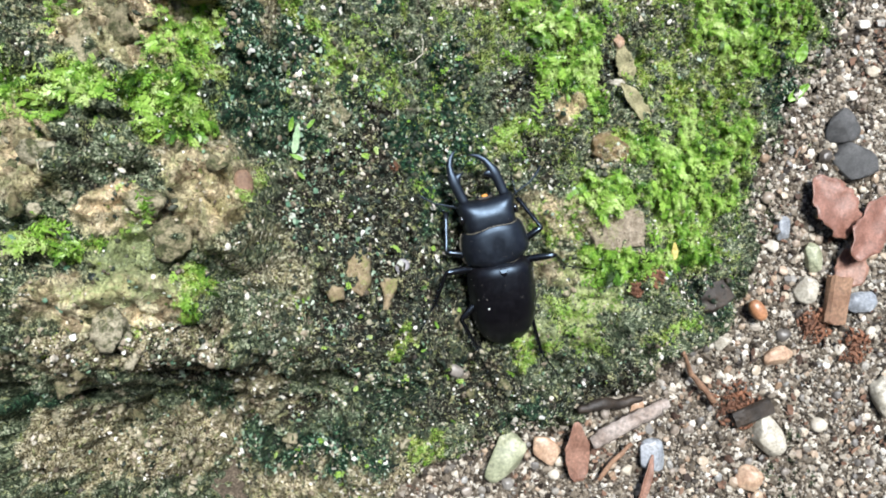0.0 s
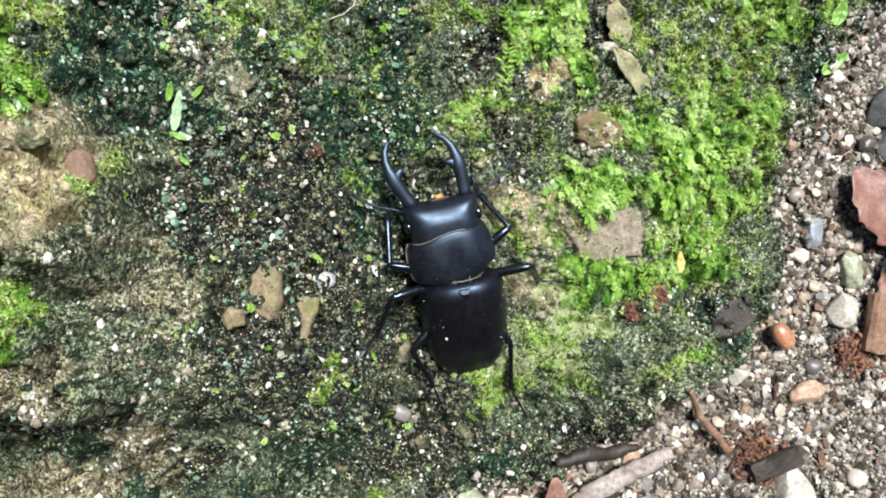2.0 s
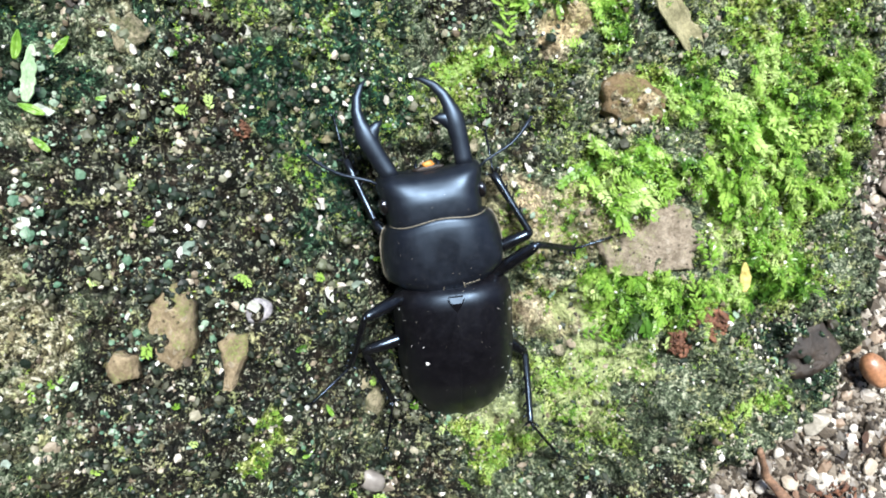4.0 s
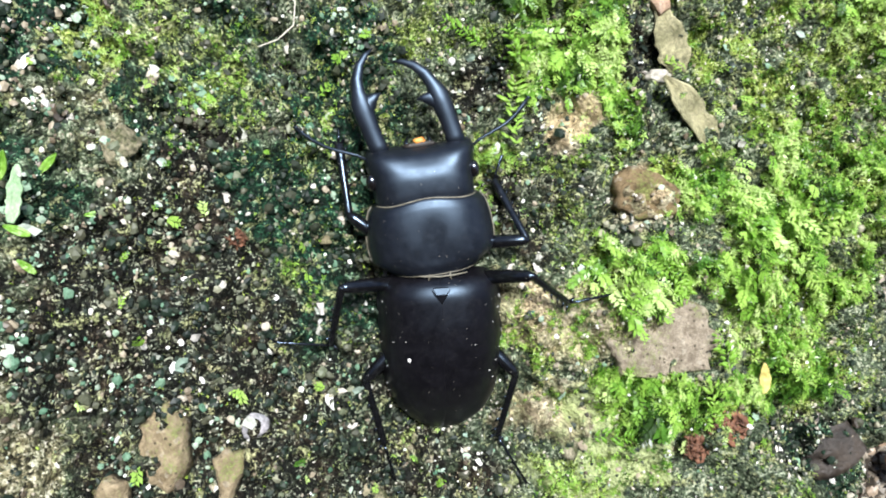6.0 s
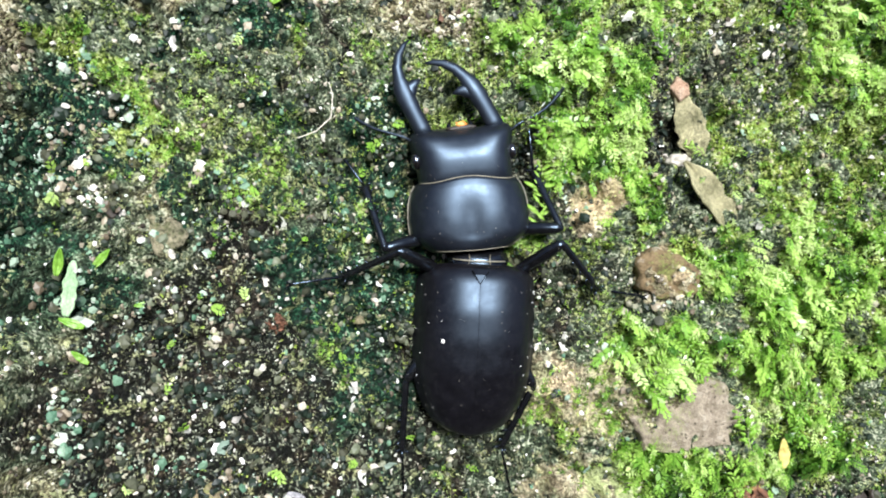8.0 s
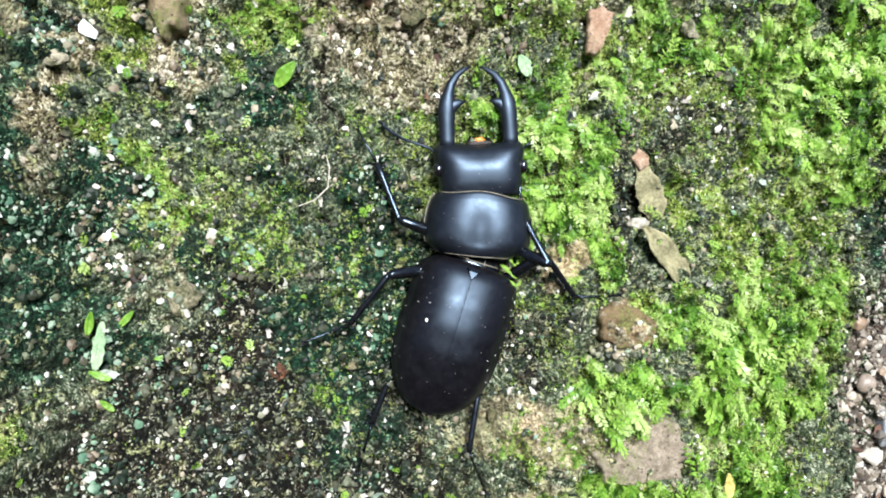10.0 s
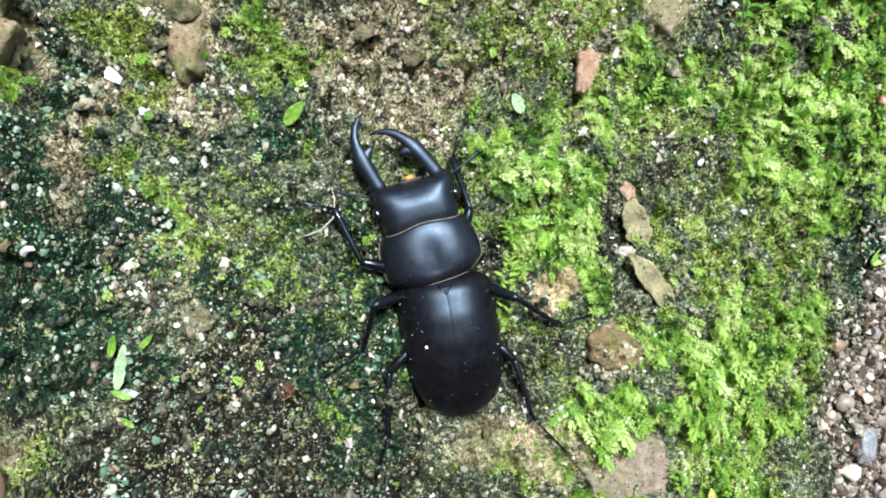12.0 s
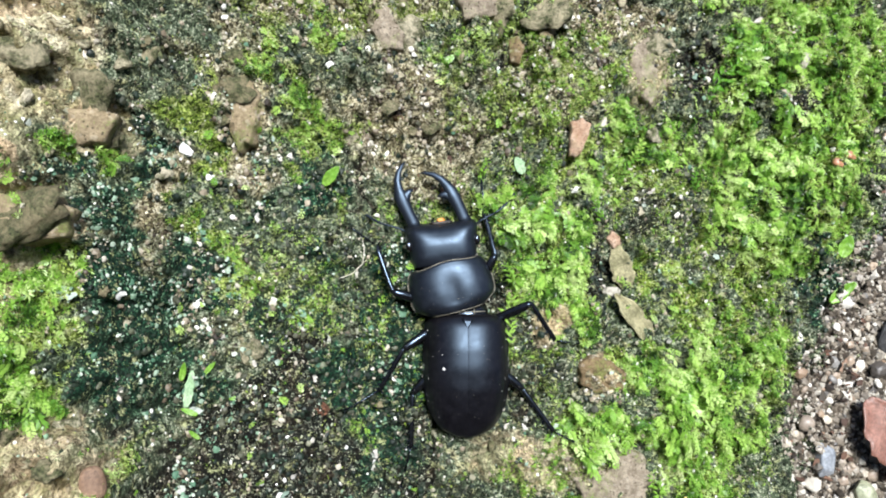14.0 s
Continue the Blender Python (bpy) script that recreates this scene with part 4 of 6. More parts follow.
# short cushion moss and olive film
x, y = sown(480000, lambda a, b: on_rock(a, b) * np.clip(0.9 * olive_map(a, b) + 0.5 * moss_map(a, b) + 0.05 * smooth(0.0, 0.6, fbm(a, b, 6.0, 19, 3)), 0, 0.9) * (0.3 + 0.7 * clump(a, b)))
n = len(x)
strewn("cushion_moss", [tuft_proto(5) for k in range(10)], x, y, land_fine(x, y) - 0.1, 0.4, rng.uniform(0.3, 0.75, n), 0.6 + 0.5 * lit(x, y) + rng.normal(0, 0.27, n), CUSHION, "short olive-green moss carpet on the rock", "moss", True)
# sand grains stuck to the rock: many fine ones, some coarse
x, y = sown(300000, lambda a, b: on_rock(a, b) * (0.2 - 0.07 * np.minimum(dark_map(a, b), 1.2) + 0.5 * sand_map(a, b) - 0.1 * bare_map(a, b) + 0.08 * olive_map(a, b)) * smooth(-0.4, 0.4, fbm(a, b, 4.5, 23, 4)) * (0.2 + 0.8 * patchy(a, b)) * (1 - 0.5 * wet(a, b)))
n, size = len(x), rng.lognormal(-2.0, 0.45, len(x)).clip(0.07, 0.4)
strewn("sand_grains", [chip_proto(rng.uniform(0.5, 0.95)) for k in range(14)], x, y, land_fine(x, y) + size * 0.25, 0.5, size, 0.46 + 0.45 * fbm(x, y, 5.0, 27, 3) + rng.normal(0, 0.26, n), GRAIN, "fine pale sand sprinkled over the dark rock", "sand")
x, y = sown(150000, lambda a, b: on_rock(a, b) * (0.11 + 0.55 * sand_map(a, b)) * (1 - 0.7 * moss_map(a, b)) * (1 - 0.4 * np.minimum(dark_map(a, b), 1)) * smooth(-0.3, 0.4, fbm(a, b, 5.5, 33, 3)) * (0.2 + 0.8 * patchy(a, b)))
n, size = len(x), rng.lognormal(-1.08, 0.45, len(x)).clip(0.14, 0.8)
strewn("coarse_grains", [grain_proto(rng.uniform(0.5, 0.8)) for k in range(16)], x, y, land_fine(x, y) + size * 0.1, 0.6, size, np.minimum(0.52 + 0.35 * fbm(x, y, 6.0, 35, 3) + rng.normal(0, 0.24, n), 0.97), GRAIN, "coarse tan and grey grains stuck to the rock", "sand")
# white grains that lie on top of the moss and the dark rock
x, y = sown(70000, lambda a, b: on_rock(a, b) * (0.06 + 0.26 * moss_map(a, b) + 0.14 * np.minimum(dark_map(a, b), 1) + 0.12 * olive_map(a, b)) * (0.3 + 0.7 * patchy(b, a)) * (1 - 0.6 * wet(a, b)))
n, size = len(x), rng.lognormal(-1.75, 0.48, len(x)).clip(0.09, 0.5)
strewn("white_grains", [chip_proto(rng.uniform(0.5, 0.9)) for k in range(14)], x, y, land_fine(x, y) + 0.3 + 0.25 * size + 1.0 * leafy_map(x, y) * clump(x, y), 0.5, size, rng.normal(0.68, 0.22, n), GRAIN, "white quartz grains caught in the moss", "sand")
# dark crumbs of soil and bark, each with its own colour
x, y = sown(120000, lambda a, b: on_rock(a, b) * (0.16 + 0.4 * np.minimum(np.maximum(dark_map(a, b), algae_map(a, b)), 1)) * (1 - 0.8 * np.minimum(moss_map(a, b) + bare_map(a, b), 1)) * smooth(-0.5, 0.3, fbm(a, b, 6.0, 131, 3)))
n, size = len(x), rng.lognormal(-1.1, 0.5, len(x)).clip(0.12, 0.8)
strewn("soil_crumbs", [grain_proto(rng.uniform(0.4, 0.8)) for k in range(16)], x, y, land_fine(x, y) + 0.1 * size, 0.7, size, 0.42 + 0.4 * fbm(x, y, 7.0, 133, 3) + rng.normal(0, 0.22, n), SOIL_CRUMB, "dark crumbs of soil and bark on the rock", "soil")
# grey-green lichen flakes, with some larger pale ones
x, y = sown(300000, lambda a, b: on_rock(a, b) * (0.03 + (0.22 + 0.6 * smooth(-46, -62, a)) * np.maximum(0.45 * np.minimum(dark_map(a, b), 1), algae_map(a, b))) * smooth(-0.1, 0.5, fbm(a, b, 5.0, 29, 4)) * (0.1 + 0.9 * np.maximum(patchy(a, b), 0.6 * smooth(-50, -60, a))) * (1 - 0.5 * wet(a, b)))
n = len(x)
strewn("lichen_flakes", [grain_proto(rng.uniform(0.3, 0.6)) for k in range(14)], x, y, land_fine(x, y) + 0.2, 0.4, rng.lognormal(-1.5, 0.5, n).clip(0.1, 0.8), rng.beta(1.0, 1.4, n), LICHEN, "small grey-green lichen flakes on dark rock", "lichen")
x, y = sown(7000, lambda a, b: on_rock(a, b) * (0.06 + 0.4 * np.maximum(np.minimum(dark_map(a, b), 1), algae_map(a, b))) * (1 - leafy_map(a, b)) * smooth(-0.3, 0.4, fbm(a, b, 9.0, 137, 3)))
n = len(x)
strewn("pale_flakes", [flake_proto() for k in range(12)], x, y, land_fine(x, y) + 0.35, 0.6, rng.lognormal(-0.55, 0.4, n).clip(0.3, 1.4), rng.beta(2.2, 1.3, n), PALE_FLAKE, "pale grey and mint flakes of lichen and stone", "lichen")
# sprigs on the dark rock
x, y = sown(2600, lambda a, b: on_rock(a, b) * smooth(-80, -60, a) * smooth(-10, -20, a) * (0.1 + 0.5 * smooth(0.1, 0.5, fbm(a, b, 8.0, 139, 3))) * (1 - leafy_map(a, b)))
n = len(x)
scatter("moss_sprigs", [frond_proto(rng.integers(7, 10), 1.0, rng.uniform(0.4, 0.55), rng.uniform(0.2, 0.5), 0.26) for k in range(8)], x, y, land_fine(x, y) + 0.4, frames_on(x, y, rng.uniform(0, 6.28, n), rng.uniform(0.0, 0.7, n)),
        rng.uniform(1.0, 2.4, n), np.clip(rng.normal(0.6, 0.2, n), 0, 1), FROND, "single fresh moss sprigs on dark rock", "moss")


def gravelly(a, b):
    return smooth(GROUND + 3.0, GROUND - 1.0, land_soft(a, b) + 2.0 * fbm(a, b, 7.0, 101, 3))


# small stones, grit between the pebbles, and crumbs of leaf litter
x, y = sown(6000, lambda a, b: gravelly(a, b) * smooth(-0.5, 0.2, fbm(a, b, 11.0, 103, 3)), (-65, 100, -80, 114))
n, size = len(x), rng.lognormal(-0.35, 0.32, len(x)).clip(0.45, 1.5)
strewn("small_stones", [grain_proto(rng.uniform(0.45, 0.75)) for k in range(18)], x, y, np.maximum(GROUND + 0.9 * fbm(x, y, 9.0, 5, 4) - 1.0, land_fine(x, y)) + size * 0.35, 0.5, size, rng.uniform(0, 1, n), SMALL_STONE, "small tan, grey and white stones of the gravel", "gravel")
x, y = sown(150000, lambda a, b: gravelly(a, b) * 0.95, (-65, 100, -80, 114))
size = rng.lognormal(-1.0, 0.5, len(x)).clip(0.15, 1.3)
scatter("grit", [chip_proto(rng.uniform(0.5, 0.9)) for k in range(12)], x, y, np.maximum(GROUND + 0.9 * fbm(x, y, 9.0, 5, 4) - 1.2, land_fine(x, y)) + size * 0.4,
        frames_on(x, y, rng.uniform(0, 6.28, len(x)), rng.uniform(-0.6, 0.6, len(x))), size, np.clip(rng.beta(1.4, 1.2, len(x)), 0, 1), GRIT, "fine mixed grit between the pebbles", "grit", False)
x, y = sown(7000, lambda a, b: np.maximum(gravelly(a, b), 0.25 * sand_map(a, b) * (a > -60) * (b > 40)) * smooth(-0.3, 0.5, fbm(a, b, 16.0, 37, 3)), (-65, 100, -80, 114))
scatter("litter_crumbs", [flake_proto() for k in range(6)], x, y, np.maximum(GROUND + 0.2 + 0.9 * fbm(x, y, 9.0, 5, 4), land_fine(x, y) + 0.3), frames_on(x, y, rng.uniform(0, 6.28, len(x)), rng.uniform(-0.6, 0.6, len(x))),
        rng.lognormal(-0.45, 0.5, len(x)).clip(0.25, 1.8), rng.uniform(0, 1, len(x)), CRUMB, "red-brown crumbs of rotted leaves and bark", "leaf litter", False)


# ---- single natural things ----
def seat(x, y, lift=0.0, rx=0, ry=0, rz=0):
    """A pose on the rock or gravel at x, y in millimetres."""
    z = float(solid(np.array([float(x)]), np.array([float(y)]))[0])
    return pose(x * MM, y * MM, (z + lift) * MM, rx, ry, rz)


def leaf_blade(length, width, curl, seed, torn=0.0, thick=0.25, point=1.0):
    """A leaf along y with a midrib, curled up at its sides, with a worn or torn edge."""
    rows, cols = 18, 9
    top, low = [], []
    for i in range(rows):
        s = i / (rows - 1)
        half = width * 0.5 * (math.sin(math.pi * (0.06 + 0.9 * s)) ** 0.7) * (1 - 0.3 * (s - 0.5) * point)
        half *= 1 + torn * noise.noise(Vector((s * 6, seed * 3.3, 0)))
        ring = []
        for j in range(cols):
            u = 2 * j / (cols - 1) - 1
            z = curl * u * u * half * 0.6 + 0.06 * length * math.sin(s * 3 + seed) - 0.25 * math.exp(-(u * 7) ** 2) + 0.25 * noise.noise(Vector((u * 2 + seed, s * 5, 1)))
            ring.append((u * half * (1 + torn * 0.6 * noise.noise(Vector((s * 9, u * 2, seed)))), (s - 0.5) * length, z))
        top.append(ring)
    rings = [ring + [(p[0], p[1], p[2] - thick) for p in ring[::-1]] for ring in top]
    return skin(rings)


def leaf(name, label, material, m, length, width, curl, seed, torn=0.0, thick=0.25, category="leaf", group=""):
    return single(name, leaf_blade(length, width, curl, seed, torn, thick), material, label, category, m, group)


def slab_mesh(corners, thick, seed, dome=0.3):
    """A flat worn stone over an outline of corners in millimetres round its middle."""
    ring = []
    for (ax, ay), (bx, by) in zip(corners, corners[1:] + corners[:1]):
        for k in range(7):
            f = k / 7
            p = Vector((ax + (bx - ax) * f, ay + (by - ay) * f, 0))
            ring.append(p * (1 + 0.10 * noise.noise(p * 0.5 + Vector((seed, 0, 0))) + 0.06 * noise.noise(p * 1.4 + Vector((0, seed, 0))) - 0.06 * (1 - abs(2 * f - 1)) ** 3))
    rings = []
    for r, drop in ((1.04, thick), (1.03, thick * 0.5), (1.0, 0.25), (0.96, 0.06), (0.88, 0.0), (0.74, 0.0), (0.6, 0.0), (0.46, 0.0), (0.32, 0.0), (0.18, 0.0), (0.06, 0.0)):
        line = []
        for p in ring:
            q = p * r
            rough = 0.45 * noise.noise(q * 0.35 + Vector((seed, seed, 0))) + 0.22 * noise.noise(q * 1.0 + Vector((0, seed, 2))) + 0.1 * noise.noise(q * 2.6)
            line.append((q.x, q.y, dome * (1 - r * r) - drop + rough * (1 if drop < 1 else 0.4)))
        rings.append(line)
    return skin(rings)


def slab(name, label, material, corners, x, y, lift, thick, seed, rx=0, ry=0, dome=0.5):
    single(name, slab_mesh(corners, thick, seed, dome), material, label, "stone", seat(x, y, lift, rx, ry, 0))


slab("stone_slab", "flat pinkish grey stone slab set among moss", SLAB, [(-8, 0.5), (-4, 4.2), (2.5, 6.8), (6.5, 5), (8.6, 0.5), (7, -3.6), (0, -5.2), (-5.5, -4.4)], 12, 1, 0.45, 3.2, 1)
slab("stone_slab", "brown flat stone with a thin mossy edge", BROWN_SLAB, [(-5, 2), (-2.5, 4), (1, 3.2), (5, 0.5), (4.2, -2.8), (-1, -3.6), (-4.6, -2)], 10, 22, 0.3, 2.4, 2, 0, 4)
slab("tan_stone", "tan lump of bare stone on the dark rock", TAN, [(-3, 1), (-1.6, 4.4), (1.2, 5.6), (3, 3), (3.4, -2.4), (1.6, -5), (-1.8, -3.8)], -54.1, -10.2, 0.5, 3.0, 3, 0, -16, 0.4)
slab("tan_stone", "small tan lump beside a larger one", TAN, [(-2, 0.4), (-0.4, 2), (1.8, 1.4), (2, -1.2), (-0.6, -2)], -58.7, -14.6, 1.1, 2.0, 4, 0, -18, 0.6)
slab("tan_stone", "narrow tan stone splinter on the dark rock", TAN, [(-2.2, 1.6), (-0.6, 3), (2, 2.8), (1.8, 0), (0.4, -2.4), (0, -5), (-1.3, -5), (-1.2, -1)], -46.2, -14, 0.7, 2.0, 5, 0, -14, 0.6)
slab("tan_stone", "pitted tan stone standing out of mossy rock", TAN, [(-3.6, 2.6), (-1.6, 5.6), (2, 5.4), (3.8, 3), (3.6, -2), (2.4, -6), (0.4, -7.5), (-1.2, -4), (-3, -0.6)], -61.5, 70, 0.2, 5.0, 6, 0, -8, 1.2)
slab("tan_stone", "pale angular stone bedded in sandy moss", SLAB, [(-4, 3.6), (1, 4.4), (4, -0.4), (4.2, -3.6), (0, -3.8), (-2, -0.6)], -36, 88, 0.6, 3.4, 7, 0, 0, 0.8)
slab("tan_stone", "rough grey stone bedded in sandy moss", SLAB, [(-6, 2), (2, 4), (5.6, 2.4), (3, -2), (-4, -3)], -16, 94, 0.3, 3.0, 8, 0, 0, 0.8)
slab("tan_stone", "tall tan stone bedded in sandy moss", TAN, [(-2.6, 4), (1, 5), (3, 1), (1.6, -4), (-1, -4.4), (-2.8, -1)], -3.5, 93, 0.4, 3.4, 9, 0, 0, 0.8)
slab("tan_stone", "pale tan stone jutting from the boulder", TAN, [(-3.6, 2.2), (1, 3), (4, 2), (2.4, -2.4), (-1.6, -3.2)], -79, 62, 1.4, 6.0, 10, 0, 14, 1.0)
slab("tan_stone", "broad tan stone jutting from the boulder", TAN, [(-6, 3), (2, 3.8), (5.4, 1.4), (4.6, -2.6), (-1, -3.8), (-6, -2)], -84, 47, 1.2, 6.0, 11, 0, 12, 1.0)
slab("tan_stone", "pale grey stone above dark moss", SLAB, [(-4, 5), (0, 7), (3.6, 4), (4, -3), (1, -7), (-3.4, -4)], 19, 85, -0.2, 2.2, 12, 0, 0, 0.5)

leaf("fallen_leaf", "red-brown broken leaf lying on the gravel", RED_LEAF, seat(76, 9, 3.0, 8, 6, 35), 19, 13, 0.25, 1, 0.45)
leaf("fallen_leaf", "pinkish brown glossy leaf piece overlapping another", RED_LEAF, seat(87, 3, 4.0, -6, 4, -40), 22, 12, 0.2, 2, 0.45)
leaf("fallen_leaf", "dull brown torn leaf scrap on gravel", BROWN_LEAF, seat(82, -8, 2.2, 4, -8, 15), 11, 9, 0.2, 3, 0.35)
leaf("fallen_leaf", "narrow red-brown leaf standing among pebbles", BROWN_LEAF, seat(5, -58, 3.0, 6, 12, 8), 17, 7, 0.3, 4, 0.2)
leaf("dry_leaf", "crumpled grey-brown dry leaf caught in moss", DRY_LEAF, seat(16.3, 33.6, 0.9, 4, 8, 44), 13, 3.8, 0.6, 5, 0.4, 0.35)
leaf("dry_leaf", "pointed olive-grey dead leaf on dark rock", DRY_LEAF, seat(13.8, 44.5, 0.8, 4, -6, 18), 11, 4.2, 0.4, 6, 0.35, 0.3)
leaf("dry_leaf", "thin red-brown leaf strip among gravel", BROWN_LEAF, seat(24, -66, 2.0, 6, 20, -15), 14, 3, 0.5, 7, 0.2)
leaf("leaflet", "small yellow leaflet beside the pale slab", YELLOW_LEAF, seat(27, -4, 2.0, 15, 10, 5), 4.4, 1.8, 0.4, 8)
leaf("leaflet", "fresh green leaflet on dark algae", GREEN_LEAF, seat(66, 40, 2.0, 10, 10, -50), 7, 3, 0.3, 9)
leaf("leaflet", "fresh green leaflet on dark algae", GREEN_LEAF, seat(65, 50, 2.0, 10, -10, -20), 5, 3, 0.3, 10)
leaf("lichen_strip", "pale mint-green lichen strip on the rock", PALE_LEAF, seat(-67, 20, 0.9, 0, 10, -8), 6.5, 1.5, 0.2, 11, 0.5, 0.4, "lichen")
leaf("leaflet", "yellow-green leaflet on dark algae", GREEN_LEAF, seat(-45, 59.5, 1.2, 10, 0, -40), 4.6, 2.2, 0.3, 12)
leaf("leaflet", "pale green leaflet beside fresh moss", PALE_LEAF, seat(-8, 63.7, 1.2, 6, 0, 25), 3.6, 2.2, 0.3, 13)
for k, (lx, ly, turn, size) in enumerate([(-67, 16, 70, 5), (-64, 23.5, -40, 4.6), (-68, 23, -10, 5.5), (-66, 12, 50, 4), (-60, 18, 100, 3.6), (-34, -23, 30, 3.4), (-37, -29, -50, 3.6), (-44, -22, 10, 3)]):
    leaf("leaflet", "fresh green pointed leaflet on dark rock", GREEN_LEAF, seat(lx, ly, 0.9, 12, 6, turn), size * 0.6, size * 0.2, 0.35, 20 + k, group="green leaflets on the dark rock")
slab("bark_chip", "pinkish tan streaked chip on the mossy rock", PINK_CHIP, [(-1.4, 3.4), (0.6, 4.2), (2.6, 3.2), (2.2, 0.8), (0.6, -2.6), (-0.6, -4), (-1.8, -3.4), (-1.9, 0)], 3.9, 69.5, 1.2, 1.4, 30, 0, 6, 0.3)
slab("bark_chip", "small pink chip at the dry leaf's tip", PINK_CHIP, [(-1.5, 0.2), (-0.2, 1.9), (1.4, 0.8), (1.5, -0.8), (0.1, -1.9)], 12, 49.5, 1.2, 1.0, 31, 0, 0, 0.2)
slab("bark_chip", "small rusty chip between sandy moss and rock", BROWN_SLAB, [(-1.6, 2), (0.6, 3), (1.8, 0.6), (0.8, -2.8), (-1, -2.6)], -9.9, 85.6, 0.8, 1.4, 32, 0, 0, 0.2)



def pebble(label, material, x, y, sx, sy, sz, turn, seed, sink=0.6):
    single("pebble", stone(seed, sx * 1.1, sy * 1.1, sz * 1.1, 4, 0.2, 7), material, label, "pebble", seat(x, y, sz * (1 - sink) - 0.8, 0, 0, turn))


pebble("rounded white and olive pebble in the gravel", GREEN_STONE, 72, -5, 2.6, 4.2, 2.0, 15, 41)
pebble("smooth cream pebble in the gravel", WHITE_STONE, 70, -14, 3.0, 4.2, 2.2, -15, 42)
pebble("blue-grey pebble in the gravel", BLUE_STONE, 26, -60, 3.6, 4.6, 2.4, 10, 43)
pebble("bluish white pebble near a brown leaf", BLUE_STONE, 63, 3, 2.3, 3.8, 1.8, 10, 44)
pebble("white quartz pebble with a blue face", WHITE_STONE, 59, -55, 4.0, 5.6, 2.6, 35, 45)
pebble("white rounded pebble in the gravel", WHITE_STONE, 94, -44, 4.6, 5.2, 3.0, 0, 46)
pebble("olive-grey pebble at the foot of the rock", GREEN_STONE, -14, -60, 5.0, 6.4, 3.0, -35, 47)
pebble("peach pebble beside a brown leaf", PEACH_STONE, -3, -58, 3.2, 4.6, 2.2, 35, 48)
pebble("dark grey stone in the gravel", GREY_STONE, 84, 22, 5.0, 6.5, 2.8, 30, 49, 0.75)
pebble("dark grey stone in the gravel", GREY_STONE, 80, 31, 4.4, 5.0, 2.4, -20, 50, 0.8)
pebble("peach pebble in the gravel", PEACH_STONE, 62, -33, 4.0, 2.4, 1.8, 10, 51)
pebble("pale peach pebble in the gravel", PEACH_STONE, 55, -67, 4.2, 3.2, 2.0, -20, 52)
pebble("cream pebble in the gravel", WHITE_STONE, 46, -29, 2.6, 2.2, 1.6, 20, 53)
single("wet_stone", stone(54, 6.0, 4.6, 1.4, 4, 0.5, 8), DARK_BARK, "rough black wet stone wedged in the rock", "stone", seat(40, -14.5, -0.9, 0, 0, 20))
pebble("pale grey pebble under a leaf", BLUE_STONE, 86, -18, 4.4, 3.0, 2.2, 10, 55)
pebble("peach pebble by the rock", PEACH_STONE, 22, -47, 2.2, 2.8, 1.6, 10, 56)
pebble("white round pebble above the moss", WHITE_STONE, 52, 108, 3.2, 2.6, 1.8, 0, 57)
single("flake", stone(67, 2.0, 1.5, 0.3, 3, 0.3, 6), FLAKE, "pale translucent flake on dark rock", "flake", seat(-43, -8, 1.5, 6, 6, 40))
single("brown_stone", stone(64, 1.9, 2.7, 1.1, 3, 0.08), OCHRE_STONE, "brown oval pebble set in the pale rock", "stone", seat(-75, 8.3, 0.8, 0, 24, 10))
pebble("white oval pebble beside the dry leaf", WHITE_STONE, 12, 38.6, 1.7, 1.2, 1.0, 0, 68, 0.0)
pebble("white splinter of quartz in the moss", WHITE_STONE, 9.2, 73, 0.9, 1.7, 0.8, -8, 69, 0.0)
pebble("white pebble caught in leafy moss", WHITE_STONE, 51.8, 88.2, 2.4, 1.6, 1.4, 30, 70, -0.4)
pebble("white splinter of quartz in the moss", WHITE_STONE, -9.4, 79.5, 1.4, 0.8, 0.7, -30, 71, 0.0)
for px, py in ((62.6, 68.8), (60.1, 67.2)):
    pebble("small orange pebble caught in leafy moss", SEED, px, py, 1.2, 1.0, 0.8, 0, 72, -1.2)
single("seed", stone(65, 2.1, 3.2, 1.7, 3, 0.06), SEED, "orange-brown oval seed on the gravel", "seed", seat(55, -20, 2.4, 0, 0, 35))


def stick(name, label, material, points, radii, category="twig", sides=9):
    route, thick = [], []
    for (p, q), (r, w) in zip(zip(points, points[1:]), zip(radii, radii[1:])):
        for k in range(5):
            f = k / 5
            wobble = Vector((noise.noise(Vector(p) * 0.31 + Vector((f * 3, 0, 0))), noise.noise(Vector(p) * 0.37 + Vector((0, f * 3, 5))), 0)) * 0.5 * min(r, 1.0)
            route.append(Vector(p).lerp(Vector(q), f) + wobble)
            thick.append((r + (w - r) * f) * (1 + 0.25 * noise.noise(Vector((f * 4, p[0], p[1])))))
    single(name, tube(route + [points[-1]], thick + [radii[-1]], sides, 0.8, 0.3), material, label, category)


def rise(x, y, up):
    return (x, y, float(solid(np.array([float(x)]), np.array([float(y)]))[0]) + up)


stick("twig", "pale grey weathered stick lying on gravel", BARK, [rise(9, -56, 2.2), rise(14, -53, 2.6), rise(19, -50, 2.8), rise(25, -47.5, 2.8), rise(30, -45, 2.4)], [1.8, 2.4, 2.1, 1.9, 1.3])
stick("twig", "dark wet stick at the foot of the rock", DARK_BARK, [rise(4, -46, 2.0), rise(10, -44.6, 2.8), rise(17, -45, 2.6), rise(23, -44, 1.8)], [1.0, 1.7, 1.6, 0.7])
